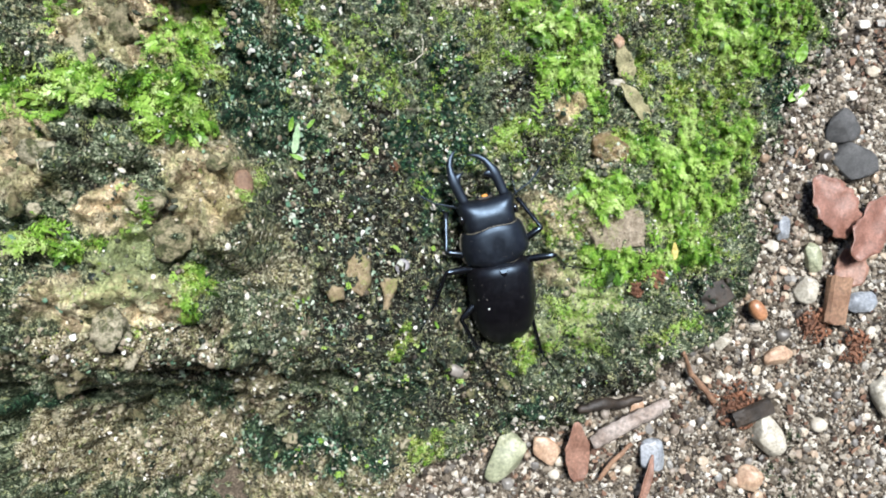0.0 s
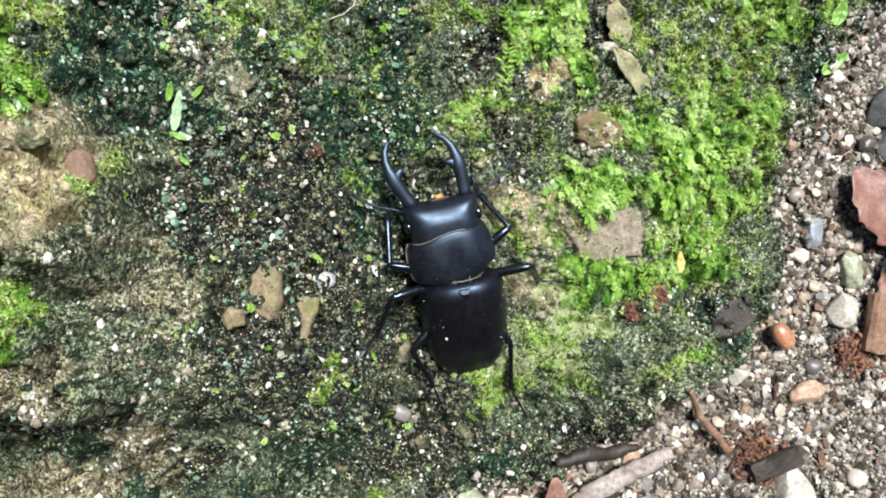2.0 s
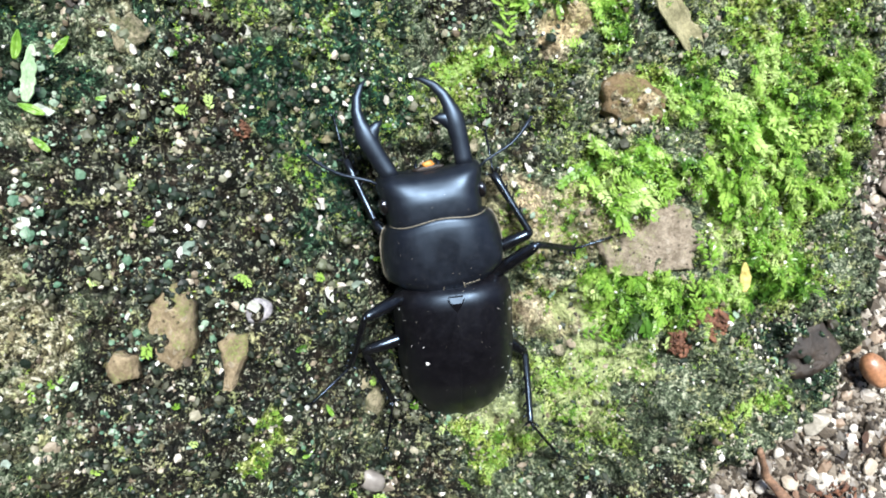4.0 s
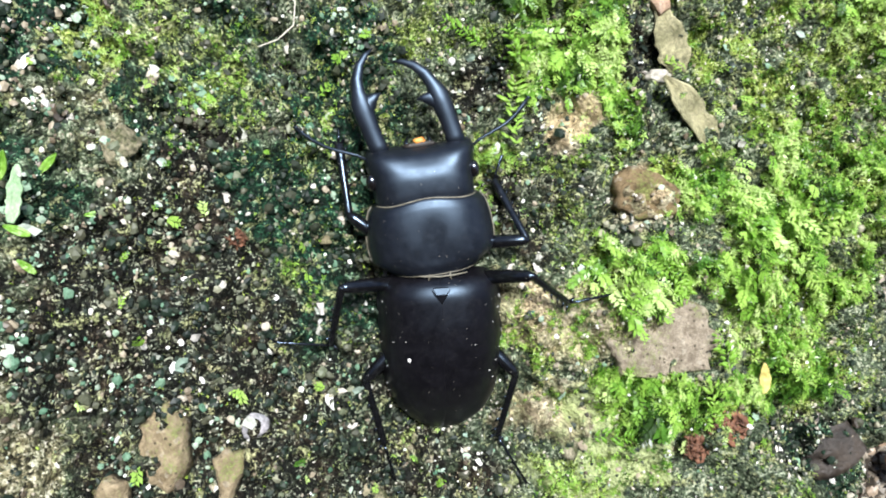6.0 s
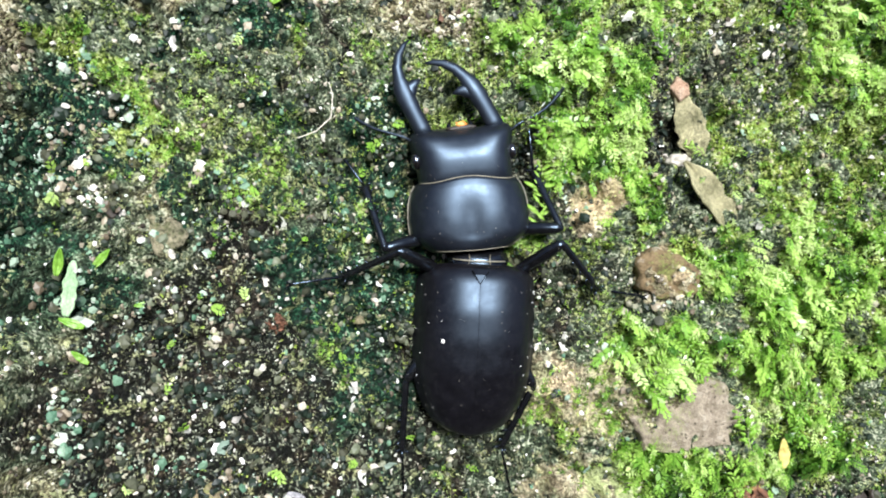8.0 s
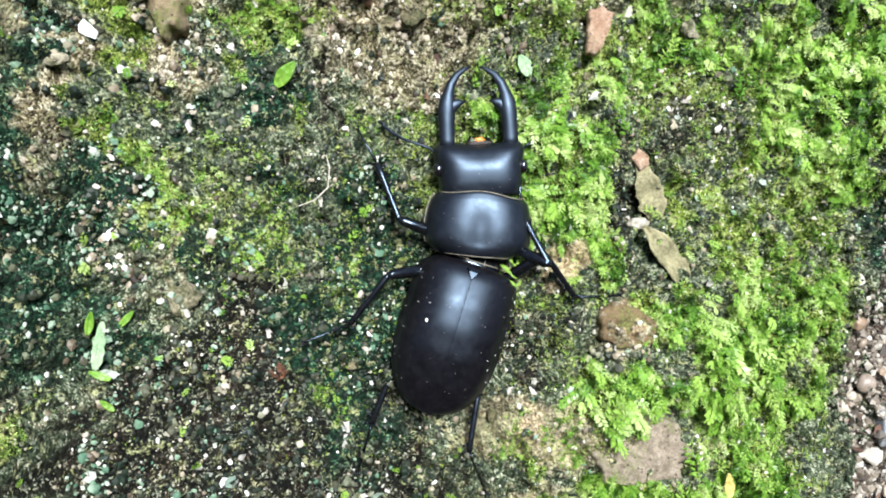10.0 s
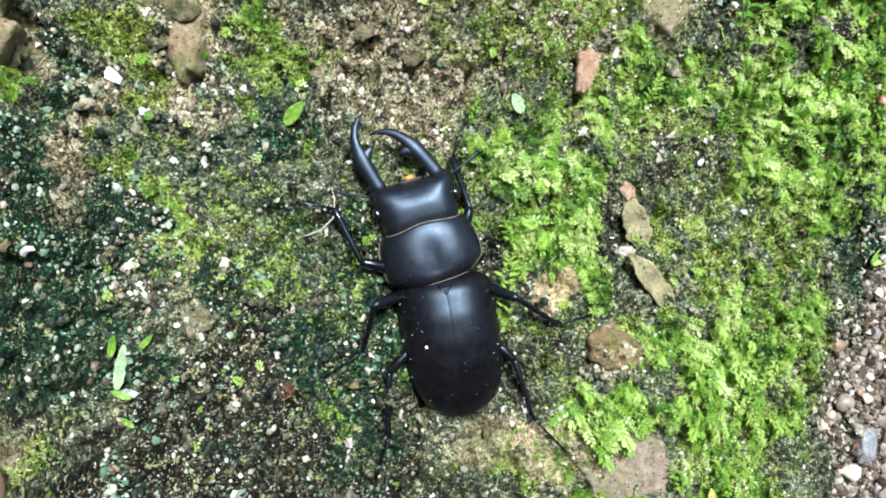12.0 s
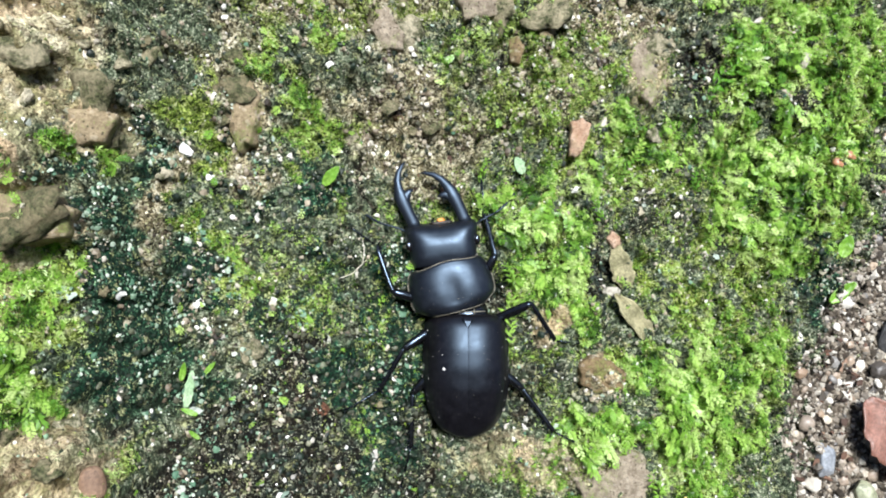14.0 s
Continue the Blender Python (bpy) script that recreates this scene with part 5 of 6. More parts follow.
stick("twig", "thin brown twig leaning on the gravel", WOOD, [rise(30, -30, 2.4), rise(36, -37, 2.8), rise(43, -45, 2.4)], [0.5, 0.8, 0.9])
stick("twig", "thin brown twig in the gravel", WOOD, [rise(11, -66, 2.0), rise(15, -60, 2.6), rise(20, -56, 2.4)], [0.6, 0.8, 0.5])


def wood_block(length, width, height, seed):
    """A split piece of wood with uneven ends and grooves along its grain."""
    rings = []
    for k in range(9):
        s = k / 8
        ring = []
        for i in range(14):
            a = 2 * math.pi * i / 14
            c, d = math.cos(a), math.sin(a)
            r = 1 / max(abs(c), abs(d)) ** 0.8 * (1 + 0.12 * noise.noise(Vector((i * 1.3, s * 1.2, seed))))
            end = 0.9 * noise.noise(Vector((i * 0.9, seed, 3))) * (1 if k in (0, 8) else 0)
            ring.append((c * r * width / 2, (s - 0.5) * length + end, d * r * height / 2 + 0.3 * noise.noise(Vector((s * 3, i, seed)))))
        rings.append(ring)
    return skin(rings)


single("wood_chip", wood_block(13, 7, 3.4, 1), WOOD, "brown blocky piece of rotten wood", "wood chip", seat(78, -17, 2.0, 4, 6, -6), shade=False)
single("wood_chip", wood_block(11, 4.6, 2.2, 2), DARK_BARK, "dark brown rotten bark fragment", "wood chip", seat(54, -48, 2.2, 6, 4, -66), shade=False)
stick("fibre", "curled pale fibre on dark algae", HAIR, [rise(-43, 40, 1.0), rise(-40.5, 41, 1.6), rise(-38.6, 43, 1.8), rise(-38.4, 46, 1.4), rise(-39, 48, 1.0)], [0.09, 0.1, 0.1, 0.09, 0.06], "fibre", 5)


def debris(x, y, reach, count, seed, material, label):
    """A loose knot of short broken fibres and crumbs."""
    dice = random.Random(seed)
    bm = bmesh.new()
    for k in range(count):
        a, r, turn = dice.uniform(0, 6.28), reach * dice.random() ** 0.8, dice.uniform(0, 6.28)
        p = Vector((r * math.cos(a), r * math.sin(a), dice.uniform(0.1, 1.1)))
        d = Vector((math.cos(turn), math.sin(turn), dice.uniform(-0.15, 0.15))) * dice.choice((0.3, 0.45, 0.6, 0.9, 1.5)) * min(1, reach / 2.5)
        small = tube([p - d, p + Vector((0, 0, 0.25)), p + d], [0.06, dice.choice((0.06, 0.1, 0.16, 0.4, 0.6)) * min(1, reach / 3), 0.05], 6, 0.3, 0.9)
        me = bpy.data.meshes.new("knot")
        small.to_mesh(me)
        small.free()
        bm.from_mesh(me)
        bpy.data.meshes.remove(me)
    single("debris", bm, material, label, "debris", seat(x, y, 0.3))


debris(22, -11, 2.6, 170, 1, RUST, "rust-brown rotted plant debris beside moss")
debris(17.5, -14, 1.9, 110, 2, RUST, "rust-brown rotted plant debris beside moss")
debris(50, -46, 7.0, 260, 3, RUST, "red-brown rootlets and litter on gravel")
debris(72, -24, 5.0, 170, 4, RUST, "red-brown rootlets and litter on gravel")
debris(84, -30, 5.0, 150, 5, RUST, "red-brown rootlets and litter on gravel")
debris(-45, 15.5, 1.1, 90, 6, RUST, "brown bud-like scrap on dark moss")
single("orange_crumb", stone(66, 0.8, 1.0, 0.6, 2, 0.2, 6), PEACH_STONE, "small orange crumb of stone on dark algae", "stone", seat(-44.5, 47, 0.4))


# ---- the stag beetle; the origin of its body is the notch of the scutellum, y ahead ----
beetle = thing("stag_beetle", "black satin stag beetle with long curved jaws, walking on mossy rock", "beetle")


def curve_at(rows, s, window=0.9):
    """The height of a smoothed polyline at s."""
    xs, ys = [r[0] for r in rows], [r[1] for r in rows]
    room = min(window, s - xs[0], xs[-1] - s) if xs[0] < s < xs[-1] else 0.0
    return float(np.mean(np.interp(s + room * np.linspace(-1, 1, 9), xs, ys)))


WING_W = [(0.0, 6.09), (0.42, 7.14), (1.26, 7.93), (3.15, 8.29), (8.4, 8.4), (12.6, 8.35), (15.75, 8.03), (17.85, 7.46), (19.95, 6.51), (21.53, 5.35), (22.68, 4.09), (23.31, 2.73), (23.62, 1.26)]
WING_Z = [(0.0, -1.5), (0.63, -0.8), (1.58, -0.2), (2.52, 0.0), (6.3, 0.6), (10.5, 0.55), (14.7, -0.1), (18.9, -1.7), (22.05, -3.4), (23.62, -4.6)]


def wing_case(side):
    rings = []
    for k in range(46):
        s = 23.62 * (k / 45) ** 0.9
        w, top, low = curve_at(WING_W, s), curve_at(WING_Z, s), -5.4
        low = min(low, top - 0.3)
        y = 2.4 - s
        ring = []
        for i in range(18):
            u = 0.003 if i == 1 else (max(i - 1, 0) / 16) ** 1.3
            x = 0.004 + u * (w - 0.004)
            z = low + (top - low) * max(0.0, 1 - u ** 2.7) ** 0.52
            z -= 0.02 * math.exp(-(x / 0.12) ** 2) + 0.08 * math.exp(-((u - 0.93) / 0.03) ** 2)
            ring.append((side * x, y, z))
        ring += [(side * (w + 0.12), y, low - 0.12), (side * w * 0.9, y, low - 0.5), (side * w * 0.4, y, low - 0.8), (side * 0.06, y, low - 0.8)]
        rings.append(ring)
    return skin(rings)


def body_shell(width, height, low, span, y_of, flatness=2.6, steps=30, across=25, dip=lambda s, u: 0.0):
    """A domed shell: width and top height along s, y from y_of(s, u)."""
    rings = []
    for k in range(steps):
        s = span[0] + (span[1] - span[0]) * k / (steps - 1)
        w, top = curve_at(width, s, 0.3), curve_at(height, s)
        ring = []
        for i in range(across):
            u = 2 * i / (across - 1) - 1
            z = low + (top - low) * max(0.0, 1 - abs(u) ** flatness) ** 0.5 - dip(s, u)
            ring.append((u * w, y_of(s, u), z))
        for i in range(across - 2, 0, -1):
            u = 2 * i / (across - 1) - 1
            ring.append((u * w * 0.96, y_of(s, u), low - 1.1 * (1 - u * u)))
        rings.append(ring)
    return skin(rings)


for side, word in ((-1, "left"), (1, "right")):
    part("wing_case", wing_case(side), SHELL, beetle, "smooth black wing case with fine dust")
part("abdomen", body_shell([(0, 4.5), (3, 6.6), (10, 7.2), (16, 6.2), (21, 2.6), (22, 1.0)], [(0, -3.5), (22, -4.8)], -6.0, (0, 22), lambda s, u: 2.2 - s), GLOSS, beetle)
part("scutellum", skin([[(-1.0, 1.7, -0.45), (1.0, 1.7, -0.45), (1.0, 1.7, -1.4), (-1.0, 1.7, -1.4)], [(-0.65, 1.0, 0.0), (0.65, 1.0, 0.0), (0.7, 0.9, -1.0), (-0.7, 0.9, -1.0)],
                        [(-0.06, -0.1, 0.06), (0.06, -0.1, 0.06), (0.06, -0.1, -0.9), (-0.06, -0.1, -0.9)]]), SHELL, beetle, shade=False)
for side in (-1, 1):
    part("scutellum_edge", tube([(side * 1.15, 1.5, -0.42), (side * 0.75, 0.9, -0.1), (side * 0.35, 0.3, 0.0), (0, -0.25, 0.03)], [0.05, 0.07, 0.07, 0.05], 6), GLOSS, beetle)
part("waist", body_shell([(0, 4.2), (2, 4.6), (4.0, 3.6)], [(0, -2.0), (2, -2.0), (4.0, -3.4)], -5.5, (0, 4.0), lambda s, u: 1.4 + s), GLOSS, beetle, "dark brown joint with golden hairs")
part("fringe", tube([(-3.6, 3.0, -2.3), (-2.0, 2.9, -1.9), (0, 2.8, -1.8), (2.0, 2.9, -1.9), (3.6, 3.0, -2.3)], [0.08, 0.12, 0.12, 0.12, 0.08], 6), GOLD, beetle, "golden hair fringe")
for side in (-1, 1):
    part("fringe", tube([(side * 1.5, 2.3, -1.65), (side * 1.35, 3.0, -1.7), (side * 1.45, 3.8, -2.2)], [0.07, 0.1, 0.06], 5), GOLD, beetle, "golden hair fringe")
dice = random.Random(5)
for k in range(30):
    sx, s = math.copysign(dice.random() ** 0.12 * 0.985, dice.random() - 0.3), dice.uniform(3, 20)
    if abs(sx) < 0.25:
        continue
    w, top = curve_at(WING_W, s), curve_at(WING_Z, s)
    z = -5.4 + (top + 5.4) * (1 - abs(sx) ** 2.7) ** 0.52
    r = dice.uniform(0.04, 0.085)
    b = stone(90 + k, r, r, r * 0.6, 1, 0.3)
    bmesh.ops.translate(b, verts=b.verts, vec=Vector((sx * w, 2.4 - s, z)) * MM)
    part("dust_speck", b, SPECK, beetle)
b = stone(88, 0.26, 0.3, 0.16, 2, 0.2)
bmesh.ops.translate(b, verts=b.verts, vec=Vector((-4.6, -8.0, -0.12)) * MM)
part("dust_speck", b, SPECK, beetle, "white speck of grit on the wing case")

PRO_W = [(0.0, 5.46), (0.3, 5.77), (1.2, 7.11), (1.9, 8.09), (2.5, 8.34), (4.5, 8.5), (6.8, 8.29), (8.4, 7.83), (9.2, 7.31), (9.5, 6.8)]
PRO_Z = [(0, -0.9), (0.4, -0.2), (1.5, 0.2), (4, 0.5), (6.5, 0.5), (8.6, 0.3), (9.3, 0.15), (9.5, -0.2)]


def pro_y(s, u):
    f = smooth(4, 9.5, s)
    return s + f * (0.35 * math.cos(u * 3.6) + 0.5 * u ** 4) - (1 - smooth(0, 4, s)) * 0.3 * (1 - u * u)


pronotum = part("pronotum", body_shell(PRO_W, PRO_Z, -4.4, (0, 9.5), pro_y, 3.0, 34, 41, lambda s, u: 0.3 * math.exp(-(u / 0.2) ** 2) * float(smooth(0.3, 2.2, s) * smooth(8.0, 4.0, s))), SATIN, beetle, "satin black domed thorax shield")


def rim_line(points, r):
    return tube(points, [r] * len(points), 5)


for side in (-1, 1):
    part("rim", rim_line([(side * (curve_at(PRO_W, s, 0.3) + 0.02), pro_y(s, 1.0), -4.3) for s in np.linspace(0.2, 9.2, 16)], 0.11), GOLD, pronotum, "fine golden edge")


def on_pronotum(s, u):
    top = curve_at(PRO_Z, s)
    return (u * curve_at(PRO_W, s, 0.3), pro_y(s, u), -4.4 + (top + 4.4) * max(0.0, 1 - abs(u) ** 3.0) ** 0.5)


part("rim", rim_line([on_pronotum(0.1, u) for u in np.linspace(-0.97, 0.97, 17)], 0.08), GOLD, pronotum, "fine golden edge")
part("rim", rim_line([on_pronotum(9.42, u) for u in np.linspace(-0.97, 0.97, 21)], 0.1), GOLD, pronotum, "fine golden edge")

HEAD_W = [(-0.92, 6.15), (0.51, 6.57), (2.04, 6.68), (3.47, 6.73), (4.9, 7.1), (6.32, 7.37), (7.14, 7.1), (7.55, 6.57), (7.85, 5.94)]
HEAD_Z = [(-0.92, -0.9), (0.31, -0.3), (2.55, 0.0), (5.1, 0.0), (6.53, -0.35), (7.24, -0.9), (7.65, -1.8), (7.85, -2.6)]


def head_y(s, u):
    f = smooth(3.5, 7.6, s)
    return s + f * (-0.55 * (1 - u * u) + 0.25 * u ** 6)


head = part("head", body_shell(HEAD_W, HEAD_Z, -4.2, (-0.92, 7.85), head_y, 5.0, 34, 41, lambda s, u: 0.5 * float(smooth(2.8, 6.4, s)) * math.exp(-(u / 0.55) ** 2)), SATIN, beetle, "broad satin black head")
for side in (-1, 1):
    e = stone(70, 0.75, 1.15, 0.95, 3, 0.02)
    bmesh.ops.translate(e, verts=e.verts, vec=Vector((side * 6.65, 3.5, -2.6)) * MM)
    part("eye", e, EYE, head, "glossy round black eye")
    route = [(side * 6.2, 6.0, -3.4), (side * 8.0, 7.2, -3.2), (side * 11.0, 8.4, -3.4), (side * 12.0, 8.9, -3.6), (side * 13.4, 9.9, -4.0), (side * 14.6, 11.0, -4.4), (side * 15.4, 11.9, -4.6)]
    part("antenna", tube(route, [0.26, 0.2, 0.22, 0.26, 0.24, 0.3, 0.22], 6, 1, 0.3), SATIN, head, "thin elbowed feeler")
    for k in range(4):
        f = k / 3
        c = stone(75 + k, 0.3, 0.2, 0.22, 2, 0.1)
        bmesh.ops.transform(c, matrix=Matrix.Translation(Vector((side * (13.2 + 2.2 * f), 9.8 + 2.1 * f, -4.0 - 0.6 * f)) * MM) @ Matrix.Rotation(-side * 0.8, 4, 'Z'), verts=c.verts)
        part("club", c, SATIN, head, "dull grey feeler club")
    p = tube([(side * 1.3, 7.0, -3.0), (side * 1.6, 8.0, -3.3), (side * 1.2, 8.8, -3.6)], [0.35, 0.3, 0.15], 6)
    part("palp", p, GLOSS, head)
lip = stone(71, 2.2, 0.4, 0.4, 2, 0.3)
bmesh.ops.translate(lip, verts=lip.verts, vec=Vector((0, 7.5, -3.0)) * MM)
part("lip", lip, DARK_BARK, head)
lip = stone(72, 0.8, 0.45, 0.35, 2, 0.5)
bmesh.ops.translate(lip, verts=lip.verts, vec=Vector((0.1, 8.0, -2.9)) * MM)
part("tongue", lip, ORANGE, head, "orange hairy mouth brush")


def jaw(side):
    """One jaw, its tip straight ahead of its joint."""
    pts = [(0.2, -0.8), (-0.3, 1.0), (-1.0, 3.2), (-1.55, 5.2), (-1.85, 6.6), (-2.05, 8.0), (-2.05, 9.6), (-1.55, 11.3), (-0.65, 12.6), (0.35, 13.4)]
    rad = [1.25, 1.2, 1.22, 1.34, 1.32, 0.9, 0.74, 0.57, 0.36, 0.08]
    zs = [0, 0.1, 0.3, 0.45, 0.5, 0.5, 0.45, 0.3, 0.1, -0.1]
    bm = tube([(-side * x, y, z) for (x, y), z in zip(pts, zs)], rad, 16, 0.55)
    tooth = tube([(side * 1.0, 3.4, 0.3), (side * 1.25, 5.4, 0.45), (side * 0.75, 6.7, 0.5), (-side * 0.05, 7.2, 0.55), (-side * 0.85, 7.6, 0.58)], [0.5, 1.0, 1.0, 0.55, 0.06], 12, 0.52)
    me = bpy.data.meshes.new("tooth")
    tooth.to_mesh(me)
    tooth.free()
    bm.from_mesh(me)
    bpy.data.meshes.remove(me)
    return bm


jaws = {}
for side in (-1, 1):
    jaws[side] = part("jaw", jaw(side), SATIN, head, "long curved black jaw with an inner tooth")

# legs: root (in body or thorax space), thigh, shin and foot lengths
LEGS = {"FL": ((-4.2, 2.6, -4.8), 8.6, 9.8, 6.0), "FR": ((4.2, 2.6, -4.8), 8.6, 9.8, 6.0), "ML": ((-4.6, 1.0, -5.6), 9.4, 9.4, 7.5), "MR": ((4.6, 1.0, -5.6), 9.4, 9.4, 7.5),
        "HL": ((-3.8, -6.0, -5.9), 9.6, 10.4, 8.0), "HR": ((3.8, -6.0, -5.9), 9.6, 10.4, 8.0)}


def thigh_mesh(n):
    return tube([(0, -0.3, 0), (0, 0.5, 0), (0, n * 0.35, 0.1), (0, n * 0.7, 0.1), (0, n * 0.93, 0), (0, n + 0.25, 0)], [0.45, 0.75, 0.95, 0.92, 0.78, 0.4], 10, 0.8)


def shin_mesh(n, front):
    bm = tube([(0, -0.3, 0), (0, 0.4, 0), (0, n * 0.4, 0), (0, n * 0.8, 0), (0, n * 0.97, 0), (0, n + 0.1, 0)], [0.36, 0.52, 0.5, 0.62 if front else 0.48, 0.7 if front else 0.5, 0.28], 10, 0.75)
    for s, out in ((0.35, 0.5), (0.55, 0.7), (0.72, 0.8), (0.88, 1.0), (1.0, 1.2)):
        for side in ((1, -1) if s > 0.9 else (1,)):
            spine = tube([(side * 0.4, n * s, 0), (side * (0.5 + out * 0.4), n * s + 0.35, 0), (side * (0.5 + out * 0.7), n * s + 0.8, 0)], [0.22, 0.14, 0.03], 5)
            me = bpy.data.meshes.new("spine")
            spine.to_mesh(me)
            spine.free()
            bm.from_mesh(me)
            bpy.data.meshes.remove(me)
    return bm


def foot_mesh(n):
    pts, rad = [], []
    for k in range(5):
        a, b = n * 0.2 * k, n * 0.2 * (k + 1)
        bend = 0.25 * math.sin(math.pi * k / 5)
        pts += [(0, a + 0.05, bend), (0, a + (b - a) * 0.75, bend + 0.05)]
        rad += [0.15, 0.25]
    pts.append((0, n, 0))
    rad.append(0.15)
    bm = tube(pts, rad, 6)
    for side in (-1, 1):
        claw = tube([(0, n - 0.1, 0), (side * 0.4, n + 0.5, 0.15), (side * 0.45, n + 0.9, -0.2)], [0.14, 0.1, 0.03], 5)
        me = bpy.data.meshes.new("claw")
        claw.to_mesh(me)
        claw.free()
        bm.from_mesh(me)
        bpy.data.meshes.remove(me)
    return bm


limbs = {}
for key, (root, a, b, c) in LEGS.items():
    limbs[key] = (part("thigh", thigh_mesh(a), GLOSS, beetle), part("shin", shin_mesh(b, key[0] == "F"), GLOSS, beetle), part("foot", foot_mesh(c), GLOSS, beetle))


# ---- pebbles of the gravel, each a piece of the ground ----
stones = []
for k in range(14):
    b = stone(200 + k, 1.0, random.Random(k).uniform(0.75, 1.25), random.Random(k + 50).uniform(0.45, 0.7), 2, 0.25, 6)
    me = bpy.data.meshes.new("pebble")
    b.to_mesh(me)
    b.free()
    me.polygons.foreach_set("use_smooth", [k < 4] * len(me.polygons))
    me.materials.append(PEBBLE)
    stones.append(me)
dice = random.Random(11)
laid = []
while len(laid) < 290:
    px, py = dice.uniform(-45, 98), dice.uniform(-78, 112)
    if float(gravelly(np.array([px]), np.array([py]))[0]) < dice.uniform(0.25, 0.9):
        continue
    r = min(max(dice.lognormvariate(0.15, 0.42), 0.7), 2.8)
    if any((px - a) ** 2 + (py - b) ** 2 < (0.8 * (r + c)) ** 2 for a, b, c in laid):
        continue
    laid.append((px, py, r))
    ob = new("pebble", dice.choice(stones))
    z = max(GROUND - 0.6, float(land_fine(np.array([px]), np.array([py]))[0]))
    ob.matrix_world = pose(px * MM, py * MM, (z + r * 0.15) * MM, dice.uniform(-20, 20), dice.uniform(-20, 20), dice.uniform(0, 360)) @ Matrix.Diagonal((r, r, r, 1))
    ob.parent = ground

# stones set in the rock
dice = random.Random(23)
lumps = []
for k in range(8):
    b = stone(300 + k, 1.0, random.Random(k).uniform(0.8, 1.6), 0.5, 3, 0.6)
    me = bpy.data.meshes.new("stone")
    b.to_mesh(me)
    b.free()
    me.polygons.foreach_set("use_smooth", [True] * len(me.polygons))
    me.materials.append(EMBED)
    lumps.append(me)


def set_stone(px, py, r):
    ob = new("stone", dice.choice(lumps))
    z = float(land_fine(np.array([px]), np.array([py]))[0])
    ob.matrix_world = pose(px * MM, py * MM, (z - r * 0.12) * MM, dice.uniform(-25, 25), dice.uniform(-25, 25), dice.uniform(0, 360)) @ Matrix.Diagonal((r, r, r, 1))
    ob.parent = rock


for px, py, r in ((-62, 73, 3.4), (-62, 66, 2.4), (-32, 88, 3.6), (-14, 94, 3.2), (-3, 94, 3.2), (-44, 96, 2.6), (-85, 47, 3.6), (-79, 67, 3.2), (-87, 71, 3.4), (-83, 14, 4.0), (-105, 34, 4.0),
                  (-98, 37, 3.6), (-88, -3, 3.6), (-100, -20, 4.0), (-92, 4, 3.0), (22, 92, 3.0), (-110, 12, 3.6)):
    set_stone(float(px), float(py), r)
count = 0
while count < 210:
    px, py = dice.uniform(-122, 40), dice.uniform(-75, 112)
    p = np.array([px]), np.array([py])
    want = 0.12 + 0.7 * float(sand_map(*p)[0]) + 0.8 * float(bare_map(*p)[0]) + 0.3 * (px < -72) + 0.3 * (py < -45)
    if dice.random() > want * (1 - float(moss_map(*p)[0])) or float(on_rock(*p)[0]) < 0.5 or math.hypot(px - 14, py - 1) < 9:
        continue
    set_stone(px, py, min(max(dice.lognormvariate(-0.2, 0.5), 0.45), 2.6))
    count += 1


# ---- the walk of the beetle: seconds, place in millimetres, turn and pitch in degrees (head: and the two jaws) ----
B_ROWS = [
    (0, -18.3, -10.58, 5.29, 10.5, 22),
    (0.5, -17.25, -11.31, 5.373, 8.401, 24.5),
    (1, -16.95, -11.74, 5.395, 5.493, 27),
    (1.5, -16.69, -11.47, 5.408, 10.1, 27.5),
    (2, -17.18, -11.3, 5.371, 11.23, 27.25),
    (2.2, -17.28, -13.34, 5.365, 9.971, 29),
    (4.3, -16.53, -6.711, 5.407, 5.858, 24.5),
    (4.5, -15.56, -4.798, 5.505, 3.182, 27.12),
    (5, -13.79, 2.842, 5.694, 1.812, 24.25),
    (5.5, -17.79, 2.968, 5.282, 9.095, 21.75),
    (6, -19.39, 7.39, 5.107, 3.962, 18.88),
    (6.5, -18.36, 13.78, 5.236, 5.095, 12.5),
    (7, -17.73, 17.25, 5.333, 2.015, 6.125),
    (7.5, -19.46, 21.23, 5.13, -0.7527, 1.625),
    (8, -18.44, 20.82, 5.236, -2.359, -0.375),
    (8.2, -19.66, 21.38, 5.113, 0.3125, 0.5),
    (10.3, -16.43, 29.83, 5.425, -18.23, -6),
    (10.5, -16.97, 29.24, 5.357, -12.05, -4.25),
    (11, -18.49, 30.06, 5.204, -4.244, -2.75),
    (11.5, -19.59, 29.66, 5.089, 5.236, 1),
    (12, -19.97, 31.08, 5.049, 10.84, 3.125),
    (12.5, -18.94, 32.17, 5.179, 4.039, 1.875),
    (13, -18.7, 32.45, 5.217, 5.249, 0.125),
    (13.5, -18.46, 31.89, 5.217, 1.618, -1.25),
    (14, -18.12, 31.45, 5.243, 1.391, -4.5),
]
